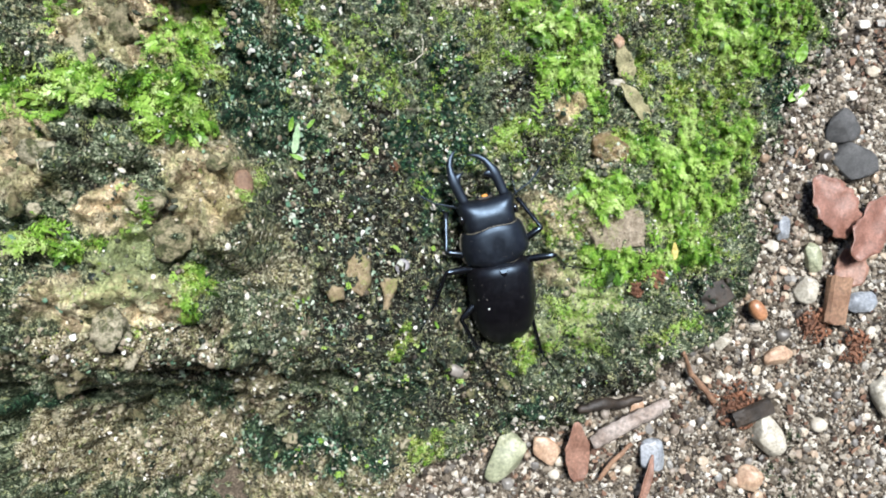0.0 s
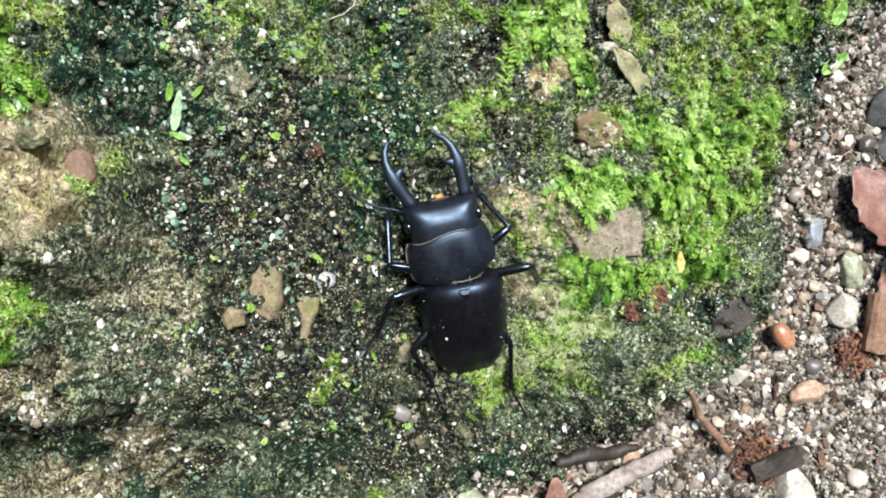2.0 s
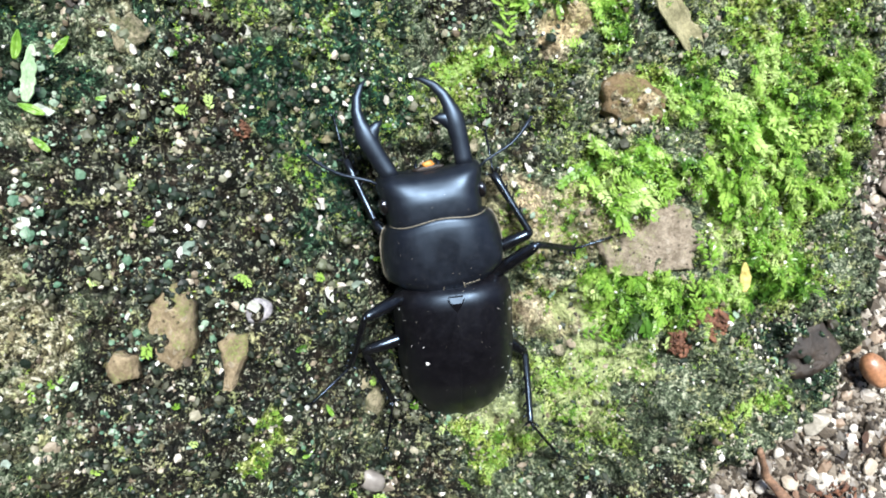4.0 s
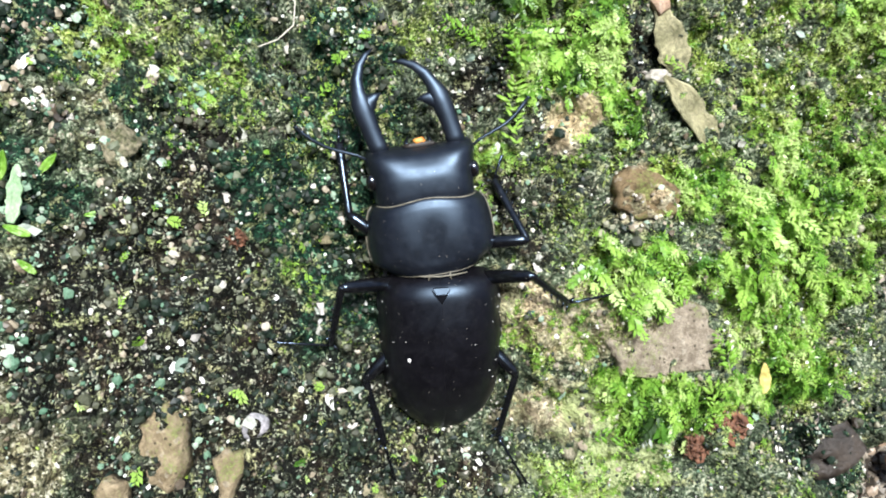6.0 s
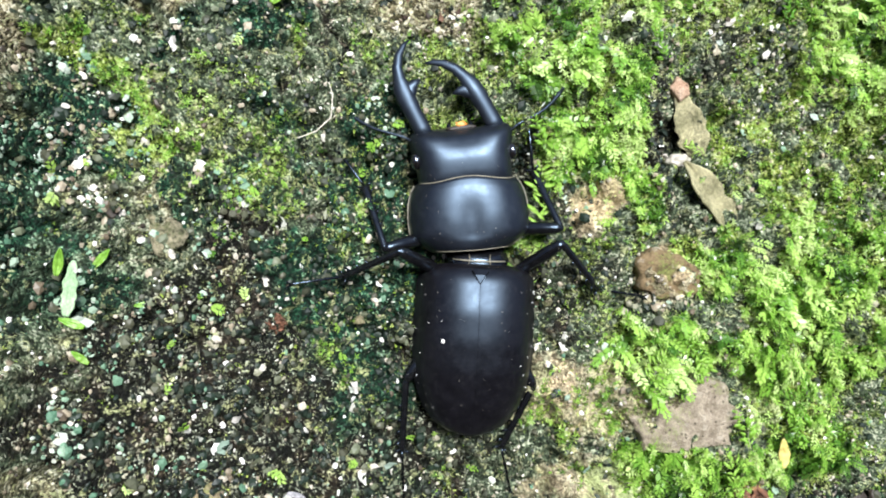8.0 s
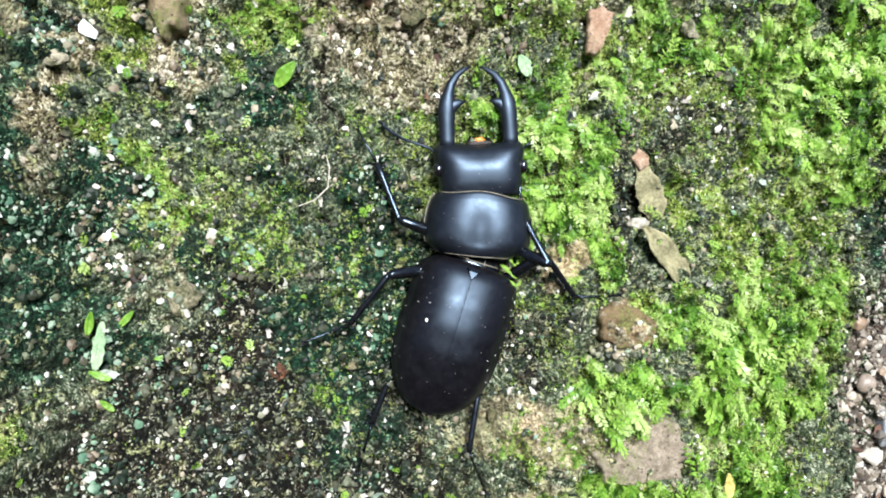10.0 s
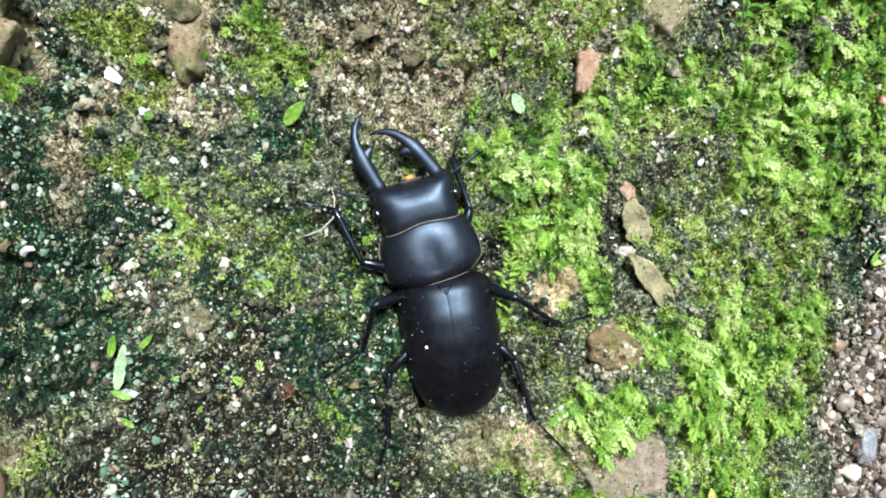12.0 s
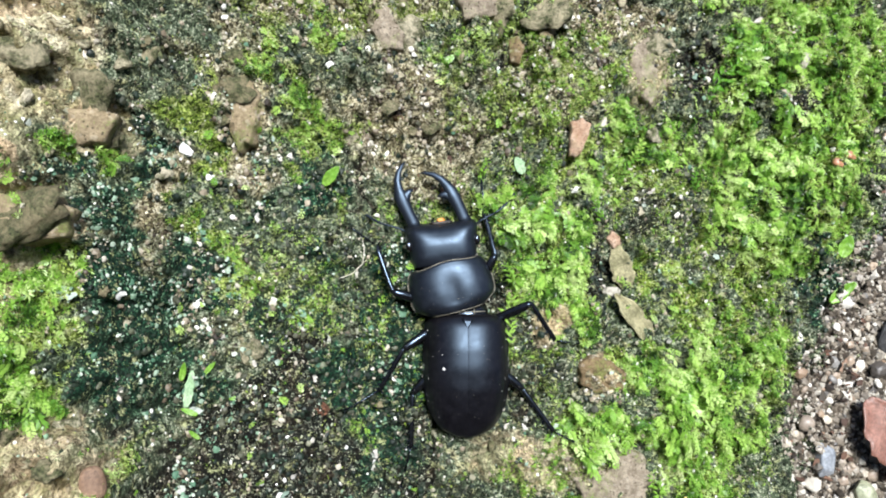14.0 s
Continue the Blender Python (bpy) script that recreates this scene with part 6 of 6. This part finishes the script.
P_ROWS = [
    (0, -18.71, -7.872, 5.09, 16.9, 9.9),
    (0.5, -17.92, -7.985, 5.173, 20.47, 11.03),
    (1, -17.87, -8.296, 5.195, 17.52, 12.15),
    (1.5, -17.66, -8.202, 5.208, 18.66, 12.38),
    (2, -17.73, -8.185, 5.171, 20.7, 12.26),
    (2.2, -18.11, -9.89, 5.165, 17.82, 13.05),
    (4.3, -17.27, -4.132, 5.207, 10.63, 11.03),
    (4.5, -16.66, -1.666, 5.305, 11.74, 12.21),
    (5, -14.49, 5.346, 5.494, 15.2, 10.91),
    (5.5, -18.51, 6.906, 5.082, 11.94, 9.787),
    (6, -19.9, 10.99, 4.907, 8.706, 8.494),
    (6.5, -18.65, 17.58, 5.036, 17.32, 5.625),
    (7, -18.84, 21.54, 5.133, 16.32, 2.756),
    (7.5, -19.68, 25.57, 4.93, 2.619, 0.7313),
    (8, -19.19, 25.33, 5.036, 4.909, -0.1688),
    (8.2, -19.89, 26.17, 4.913, 2.663, 0.225),
    (10.3, -15.34, 33.48, 5.225, -4.405, -2.7),
    (10.5, -16.85, 33.58, 5.157, -1.924, -1.913),
    (11, -18.44, 33.58, 5.004, -0.2939, -1.238),
    (11.5, -20.25, 32.59, 4.889, 14.61, 0.45),
    (12, -20.91, 33.15, 4.849, 18.57, 1.406),
    (12.5, -19.35, 35.07, 4.979, 18.67, 0.8438),
    (13, -19.82, 34.97, 5.017, 13.84, 0.05625),
    (13.5, -19.84, 34.61, 5.017, 15.05, -0.5625),
    (14, -19.9, 34.42, 5.043, 16.26, -2.025),
]
H_ROWS = [
    (0, -21.38, 0.9071, 6.569, 13.98, 4.4, -1.763, 30.31),
    (0.5, -20.88, -0.07374, 6.818, 13.52, 4.9, -0.2949, 23.43),
    (1, -20.35, -0.4393, 7.005, 13.08, 5.4, 5.005, 23.76),
    (1.5, -20.27, -0.4577, 7.051, 13.57, 5.5, 10.42, 20.59),
    (2, -20.67, -0.4067, 6.998, 13.81, 5.45, 6.867, 16.92),
    (2.2, -20.96, -1.026, 7.107, 10.8, 5.8, 13.76, 19.66),
    (4.3, -18.9, 4.553, 6.852, 10.7, 4.9, 4.64, 20.41),
    (4.5, -18.42, 6.795, 7.123, 12.18, 5.425, 4.323, 23.1),
    (5, -16.94, 14.35, 7.122, 9.112, 4.85, 5.525, 31.02),
    (5.5, -20.42, 15.95, 6.544, 16.67, 4.35, -4.625, 31.23),
    (6, -21.29, 20.08, 6.177, 8.397, 3.775, -2.255, 29.96),
    (6.5, -21.53, 26.82, 5.879, 14.59, 2.5, 2.772, 30.48),
    (7, -21.53, 30.74, 5.547, 13.71, 1.225, -2.456, 38.76),
    (7.5, -20.09, 34.72, 5.039, 5.248, 0.325, -1.359, 34.01),
    (8, -19.99, 34.63, 5.011, 7.164, -0.075, 4.126, 41.54),
    (8.2, -20.32, 35.48, 4.947, 6.001, 0.1, -5.489, 34.88),
    (10.3, -14.57, 43.51, 4.82, 3.153, -1.2, -18.29, 18.04),
    (10.5, -16.53, 43.03, 4.87, -4.521, -0.85, -8.488, 31.15),
    (11, -18.39, 43.07, 4.818, -1.716, -0.55, -19.29, 9.509),
    (11.5, -22.74, 42.15, 4.956, 11.51, 0.2, -1.014, 38.96),
    (12, -24.01, 42.4, 5.06, 17.33, 0.625, -1.427, 43.01),
    (12.5, -22.57, 44.6, 5.106, 10.68, 0.375, -2.013, 37.45),
    (13, -22.21, 44.68, 5.025, 8.08, 0.025, -1.067, 38.61),
    (13.5, -22.52, 44.59, 4.933, 9.008, -0.25, -6.631, 33.3),
    (14, -22.72, 44.09, 4.739, 7.692, -0.9, 3.193, 35.94),
]

# each leg: seconds, knee, ankle and toe on the plan
FL_ROWS = [
    (0, -30.1, -5.0, -32.3, 4.7, -35.1, 6.9),
    (0.5, -29.8, -5.7, -32.4, 4.1, -35.6, 5.2),
    (1, -29.9, -5.2, -32.6, 4.3, -36.2, 5.2),
    (1.5, -29.5, -5.2, -32.0, 4.8, -35.6, 5.5),
    (2, -29.7, -5.3, -31.9, 4.3, -35.7, 5.3),
    (2.2, -29.5, -5.6, -31.9, 4.0, -35.2, 5.0),
    (4.3, -28.5, 1.3, -32.0, 12.5, -33.6, 18.3),
    (4.5, -30.1, 2.3, -31.3, 13.3, -33.7, 20.0),
    (5, -29.8, 12.2, -32.2, 18.0, -33.8, 20.7),
    (5.5, -29.7, 7.9, -35.4, 16.7, -36.8, 17.3),
    (6, -32.8, 17.0, -32.9, 28.2, -33.0, 32.9),
    (6.5, -31.7, 18.2, -35.6, 27.3, -40.0, 33.0),
    (7, -29.9, 20.6, -32.2, 31.7, -38.7, 34.1),
    (7.5, -30.8, 32.3, -31.8, 42.4, -33.4, 43.4),
    (8, -31.3, 26.2, -34.1, 34.0, -36.7, 37.5),
    (8.2, -31.3, 27.2, -34.5, 35.1, -37.7, 38.1),
    (10.3, -27.5, 37.5, -31.3, 47.3, -34.5, 52.7),
    (10.5, -28.3, 37.7, -32.1, 46.8, -34.5, 52.5),
    (11, -30.8, 39.4, -34.2, 49.4, -36.0, 52.9),
    (11.5, -32.2, 34.2, -37.5, 43.5, -41.9, 46.4),
    (12, -33.3, 34.3, -38.5, 44.6, -42.6, 45.1),
    (12.5, -32.4, 37.2, -36.0, 46.1, -39.8, 48.9),
    (13, -32.1, 36.7, -36.6, 46.9, -41.1, 49.1),
    (13.5, -31.9, 37.1, -36.4, 46.8, -40.6, 49.7),
    (14, -31.9, 36.6, -36.3, 46.7, -41.0, 49.8),
]
FR_ROWS = [
    (0, -10.8, 1.4, -14.4, 8.9, -16.5, 16.0),
    (0.5, -10.2, 1.1, -14.6, 8.8, -15.6, 14.1),
    (1, -10.7, 0.9, -15.1, 8.6, -16.4, 13.6),
    (1.5, -10.3, 1.0, -15.7, 9.2, -16.3, 14.6),
    (2, -10.1, 0.9, -14.9, 9.3, -15.9, 14.5),
    (2.2, -10.3, 0.7, -14.8, 9.0, -15.8, 13.8),
    (4.3, -7.9, 3.0, -10.3, 11.2, -10.9, 14.8),
    (4.5, -8.5, 4.9, -11.1, 13.9, -11.4, 17.2),
    (5, -7.0, 14.1, -8.6, 24.0, -8.4, 28.6),
    (5.5, -10.2, 12.0, -11.7, 21.3, -11.2, 28.8),
    (6, -10.9, 14.1, -12.0, 23.7, -10.2, 29.0),
    (6.5, -11.4, 25.6, -12.6, 36.8, -10.8, 47.2),
    (7, -10.1, 27.0, -11.9, 41.4, -11.4, 48.3),
    (7.5, -9.6, 27.4, -11.6, 35.5, -12.3, 42.8),
    (8, -8.7, 28.2, -10.3, 36.8, -11.0, 42.1),
    (8.2, -9.9, 28.0, -10.5, 37.1, -11.6, 42.9),
    (10.3, -8.4, 33.6, -8.5, 41.4, -7.9, 48.8),
    (10.5, -9.1, 34.6, -9.3, 42.9, -8.8, 49.5),
    (11, -10.5, 37.8, -10.2, 47.9, -10.2, 52.9),
    (11.5, -12.1, 41.3, -16.2, 51.5, -12.6, 64.1),
    (12, -14.4, 45.0, -19.0, 54.3, -16.2, 62.5),
    (12.5, -12.5, 45.4, -15.5, 56.2, -14.1, 62.3),
    (13, -12.1, 44.2, -15.7, 54.9, -11.1, 63.0),
    (13.5, -12.0, 44.0, -15.2, 55.6, -15.8, 62.7),
    (14, -11.7, 43.7, -15.1, 54.5, -15.8, 62.8),
]
ML_ROWS = [
    (0, -30.7, -11.5, -34.6, -17.9, -37.4, -22.7),
    (0.5, -30.1, -12.2, -34.0, -19.1, -36.7, -23.1),
    (1, -30.5, -11.7, -34.3, -19.0, -37.5, -22.9),
    (1.5, -29.5, -11.7, -33.5, -18.4, -37.0, -22.6),
    (2, -29.6, -12.2, -33.2, -18.3, -36.3, -22.5),
    (2.2, -29.4, -13.7, -32.8, -19.6, -36.3, -23.6),
    (4.3, -26.5, -9.3, -30.4, -15.4, -34.3, -18.5),
    (4.5, -26.7, -8.3, -30.2, -14.5, -34.4, -18.3),
    (5, -24.7, 5.1, -32.9, 3.3, -42.9, 1.7),
    (5.5, -29.0, 3.6, -35.5, -0.0, -41.2, 2.1),
    (6, -30.1, 7.4, -33.9, 1.3, -41.9, 2.2),
    (6.5, -28.7, 11.4, -32.1, 5.2, -41.2, 1.7),
    (7, -28.7, 18.7, -37.1, 16.2, -44.6, 14.0),
    (7.5, -30.1, 20.4, -36.8, 13.1, -44.4, 13.2),
    (8, -30.5, 23.0, -36.7, 21.5, -41.8, 20.7),
    (8.2, -28.6, 25.6, -36.4, 25.4, -41.6, 25.1),
    (10.3, -29.1, 27.6, -34.3, 21.2, -39.0, 18.7),
    (10.5, -26.3, 29.5, -33.2, 22.4, -37.7, 19.5),
    (11, -28.3, 29.2, -34.6, 20.9, -38.0, 18.5),
    (11.5, -28.5, 29.0, -34.7, 21.3, -38.3, 18.4),
    (12, -29.0, 28.6, -33.4, 21.2, -37.2, 18.6),
    (12.5, -28.2, 29.4, -33.7, 20.3, -37.2, 17.2),
    (13, -28.4, 29.5, -34.7, 20.0, -38.8, 16.8),
    (13.5, -27.9, 30.5, -34.4, 19.5, -38.1, 16.5),
    (14, -27.8, 29.6, -34.7, 18.5, -39.2, 15.9),
]
MR_ROWS = [
    (0, -8.3, -5.9, -0.7, -8.1, 6.4, -8.9),
    (0.5, -8.1, -6.2, -0.9, -8.2, 6.8, -9.3),
    (1, -8.4, -6.0, -1.1, -8.5, 6.7, -9.2),
    (1.5, -7.8, -6.3, -0.7, -8.6, 7.1, -9.3),
    (2, -8.3, -6.0, -1.0, -8.2, 7.2, -8.6),
    (2.2, -8.7, -6.1, -1.2, -8.4, 6.7, -9.2),
    (4.3, -6.8, -1.4, 1.0, 0.1, 10.0, 3.1),
    (4.5, -6.4, -0.1, 1.4, -0.6, 9.2, 2.4),
    (5, -6.2, 3.4, 0.6, -0.8, 9.9, 2.4),
    (5.5, -9.1, 8.4, -1.4, 6.1, 10.8, 6.0),
    (6, -8.6, 9.6, -1.8, 6.9, 5.9, 8.4),
    (6.5, -9.2, 12.9, -2.3, 6.6, 5.7, 7.9),
    (7, -9.3, 21.1, -0.2, 17.1, 8.8, 16.2),
    (7.5, -9.0, 23.1, 0.5, 19.2, 8.7, 18.4),
    (8, -9.2, 23.8, -1.3, 19.9, 6.8, 18.7),
    (8.2, -9.9, 24.1, -0.6, 20.4, 5.9, 19.6),
    (10.3, -7.9, 30.8, 0.5, 26.7, 7.3, 27.0),
    (10.5, -8.6, 30.8, 1.0, 27.4, 4.9, 29.6),
    (11, -9.5, 30.4, 0.9, 27.2, 5.5, 30.0),
    (11.5, -10.8, 31.3, 0.4, 27.2, 6.2, 29.3),
    (12, -10.0, 30.9, -1.1, 26.3, 3.2, 27.3),
    (12.5, -8.8, 33.3, -2.7, 28.3, 1.0, 26.4),
    (13, -9.0, 34.1, -0.5, 28.8, 6.4, 28.4),
    (13.5, -9.2, 34.1, -0.0, 28.4, 7.1, 28.3),
    (14, -8.7, 33.9, -0.3, 28.9, 5.9, 28.1),
]
HL_ROWS = [
    (0, -24.7, -21.2, -23.0, -29.5, -20.0, -36.3),
    (0.5, -23.9, -22.3, -22.6, -29.8, -20.0, -36.5),
    (1, -23.8, -22.1, -22.6, -30.1, -19.8, -37.4),
    (1.5, -23.1, -21.8, -21.9, -29.8, -19.1, -37.4),
    (2, -23.0, -21.2, -21.9, -29.8, -18.8, -37.1),
    (2.2, -23.4, -22.3, -22.5, -30.7, -19.5, -37.7),
    (4.3, -24.6, -16.3, -25.0, -22.7, -25.7, -27.9),
    (4.5, -24.3, -14.6, -24.8, -20.9, -25.6, -26.0),
    (5, -22.4, -9.9, -23.0, -16.9, -23.1, -21.7),
    (5.5, -25.3, -7.0, -26.0, -15.1, -26.0, -20.7),
    (6, -27.3, -4.3, -26.7, -13.3, -25.2, -18.9),
    (6.5, -26.6, -0.2, -26.7, -10.3, -26.9, -16.6),
    (7, -26.0, 4.1, -26.8, -5.7, -27.0, -13.6),
    (7.5, -29.1, 4.4, -27.2, -4.7, -26.8, -8.7),
    (8, -28.2, 5.8, -28.6, -2.9, -28.3, -9.3),
    (8.2, -28.8, 8.6, -29.1, 0.3, -28.9, -6.1),
    (10.3, -29.7, 15.8, -31.7, 6.1, -33.9, -2.8),
    (10.5, -29.2, 15.3, -31.5, 8.3, -34.5, -2.0),
    (11, -30.2, 17.3, -32.1, 12.0, -34.4, -2.9),
    (11.5, -28.1, 15.8, -30.9, 6.3, -33.5, -1.5),
    (12, -27.4, 16.1, -28.9, 7.3, -30.8, -0.2),
    (12.5, -26.5, 17.5, -29.0, 5.1, -32.4, -2.6),
    (13, -26.6, 17.0, -28.8, 7.6, -30.8, -1.5),
    (13.5, -26.5, 17.8, -29.4, 8.1, -31.4, -0.8),
    (14, -26.4, 18.1, -28.3, 7.5, -30.0, -0.2),
]
HR_ROWS = [
    (0, -8.7, -21.7, -5.8, -31.6, -0.4, -37.9),
    (0.5, -7.9, -22.2, -5.6, -32.0, -0.4, -37.3),
    (1, -6.9, -21.6, -6.5, -30.5, -1.3, -36.6),
    (1.5, -6.6, -21.6, -6.3, -30.2, -1.5, -36.7),
    (2, -7.0, -21.6, -6.2, -30.3, -1.5, -37.9),
    (2.2, -6.8, -22.6, -5.6, -31.4, -1.2, -37.9),
    (4.3, -7.8, -16.5, -4.9, -23.1, 5.4, -34.5),
    (4.5, -7.5, -14.5, -5.0, -21.8, 1.6, -30.9),
    (5, -6.1, -6.8, -6.0, -16.1, -0.9, -23.1),
    (5.5, -8.3, -7.1, -7.6, -14.3, -6.0, -19.9),
    (6, -11.3, -4.3, -10.7, -12.4, -6.6, -19.0),
    (6.5, -9.3, 1.6, -9.4, -9.6, -4.3, -15.3),
    (7, -8.3, 4.7, -7.4, -5.8, -2.6, -12.3),
    (7.5, -11.9, 7.1, -12.4, -3.8, -8.9, -9.8),
    (8, -11.9, 6.2, -14.4, -2.9, -12.7, -9.7),
    (8.2, -12.8, 7.1, -15.2, -2.9, -13.5, -8.9),
    (10.3, -15.2, 11.5, -16.7, 0.7, -12.3, -4.7),
    (10.5, -14.4, 12.4, -15.9, 1.0, -11.3, -4.5),
    (11, -9.9, 17.1, -10.8, 4.0, -10.1, -4.3),
    (11.5, -7.2, 22.6, -5.4, 10.4, 1.8, 3.7),
    (12, -6.4, 20.8, -4.5, 10.2, 3.8, 2.0),
    (12.5, -6.2, 23.3, -1.3, 14.4, 7.0, 9.0),
    (13, -6.9, 23.2, 0.8, 12.5, 6.7, 9.2),
    (13.5, -6.4, 23.7, 0.2, 13.1, 6.5, 9.0),
    (14, -6.3, 22.3, 0.6, 10.1, 6.2, 7.8),
]


def flowing(rows, t):
    """A smooth value between rows that does not overshoot them."""
    ts = np.array([r[0] for r in rows])
    v = np.array([r[1:] for r in rows])
    i = int(np.clip(np.searchsorted(ts, t, "right") - 1, 0, len(ts) - 2))
    h = ts[i + 1] - ts[i]

    def slope(k):
        if k <= 0 or k >= len(ts) - 1:
            return np.zeros(v.shape[1])
        d0, d1 = (v[k] - v[k - 1]) / (ts[k] - ts[k - 1]), (v[k + 1] - v[k]) / (ts[k + 1] - ts[k])
        return np.where(d0 * d1 > 0, 2 * d0 * d1 / np.where(d0 + d1 == 0, 1, d0 + d1), 0)

    u = (t - ts[i]) / h
    m0, m1 = slope(i) * h, slope(i + 1) * h
    return (2 * u ** 3 - 3 * u ** 2 + 1) * v[i] + (u ** 3 - 2 * u ** 2 + u) * m0 + (3 * u ** 2 - 2 * u ** 3) * v[i + 1] + (u ** 3 - u ** 2) * m1


def stepping(rows, t, late):
    """Knee, ankle and toe of a leg: planted, then one stride; over a long pause two strides. Also how far it is lifted."""
    ts = [r[0] for r in rows]
    i = int(np.clip(np.searchsorted(ts, t, "right") - 1, 0, len(ts) - 2))
    a, b = np.array(rows[i][1:]), np.array(rows[i + 1][1:])
    u = (t - ts[i]) / (ts[i + 1] - ts[i])
    if ts[i + 1] - ts[i] > 1:
        w = 2 * u
        n, f = math.floor(min(w, 1.999)), min(w, 2) - math.floor(min(w, 1.999))
        f = float(smooth(0.45 if late else 0.0, 1.0 if late else 0.55, f))
        lift = 2.5 * math.sin(math.pi * f)
        u = (n + f) / 2
    else:
        lift = (1.5 if np.hypot(*(b - a)[2:4]) > 2.5 else 0.0) * math.sin(math.pi * u)
    return a + (b - a) * u, lift


def limb(a, b, up):
    """The pose of a limb that runs from a to b, in millimetres."""
    y = (b - a).normalized()
    x = y.cross(up).normalized()
    m = Matrix((x, y, x.cross(y))).transposed().to_4x4()
    return Matrix.Translation(a * MM) @ m


def bent(root, knee_hint, ankle, n1, n2):
    """Knee and ankle of a two-piece leg with fixed lengths, the knee as near as may be to the hint."""
    d = ankle - root
    far = min(max(d.length, abs(n1 - n2) + 0.4), n1 + n2 - 0.15)
    d.normalize()
    ankle = root + d * far
    along = (n1 * n1 - n2 * n2 + far * far) / (2 * far)
    out = math.sqrt(max(n1 * n1 - along * along, 0.01))
    side = knee_hint - root
    side = side - d * side.dot(d)
    if side.length < 0.3:
        side = Vector((0, 0, 1)) - d * d.z
    return root + d * along + side.normalized() * out, ankle


def motions():
    times = [k / 10 for k in range(141)]
    rows = {ob: [] for ob in [beetle, pronotum, head, *jaws.values(), *[o for trio in limbs.values() for o in trio]]}
    for t in times:
        x, y, z, yaw, pitch = flowing(B_ROWS, t)
        body = pose(x * MM, y * MM, z * MM, 0, 0, yaw) @ pose(0, 0, 0, pitch)
        back = body.inverted()
        x, y, z, yaw, pitch = flowing(P_ROWS, t)
        thorax = pose(x * MM, y * MM, z * MM, 0, 0, yaw) @ pose(0, 0, 0, pitch)
        x, y, z, yaw, pitch, left, right = flowing(H_ROWS, t)
        skull = pose(x * MM, y * MM, z * MM, 0, 0, yaw) @ pose(0, 0, 0, pitch)
        rows[beetle].append((t, body))
        rows[pronotum].append((t, back @ thorax))
        rows[head].append((t, back @ skull))
        for side, turn in ((-1, left), (1, right)):
            rows[jaws[side]].append((t, pose(side * 5.0 * MM, 7.0 * MM, -2.6 * MM, 0, 0, turn)))
        for key, table in (("FL", FL_ROWS), ("FR", FR_ROWS), ("ML", ML_ROWS), ("MR", MR_ROWS), ("HL", HL_ROWS), ("HR", HR_ROWS)):
            root, n1, n2, n3 = LEGS[key]
            base = (thorax if key[0] == "F" else body) @ (Vector(root) * MM) / MM
            (kx, ky, ax, ay, px, py), lift = stepping(table, t, key in ("FR", "ML", "HR"))
            rise_by, clear = (-0.9, 1.6) if key[0] == "H" else (1.0, 4.0)
            knee = Vector((kx, ky, max(base.z + rise_by, float(solid(np.array([kx]), np.array([ky]))[0]) + clear)))
            ankle = Vector((ax, ay, float(solid(np.array([ax]), np.array([ay]))[0]) + 1.5 + lift))
            toe = Vector((px, py, float(solid(np.array([px]), np.array([py]))[0]) + 0.9 + lift))
            knee, ankle = bent(base, knee, ankle, n1, n2)
            if (toe - ankle).length < 0.5:
                toe = ankle + (ankle - knee)
            up = Vector((0, 0, 1))
            for ob, a, b in zip(limbs[key], (base, knee, ankle), (knee, ankle, toe)):
                rows[ob].append((t, back @ limb(a, b, up)))
    for ob, path in rows.items():
        walk(ob, path)


motions()
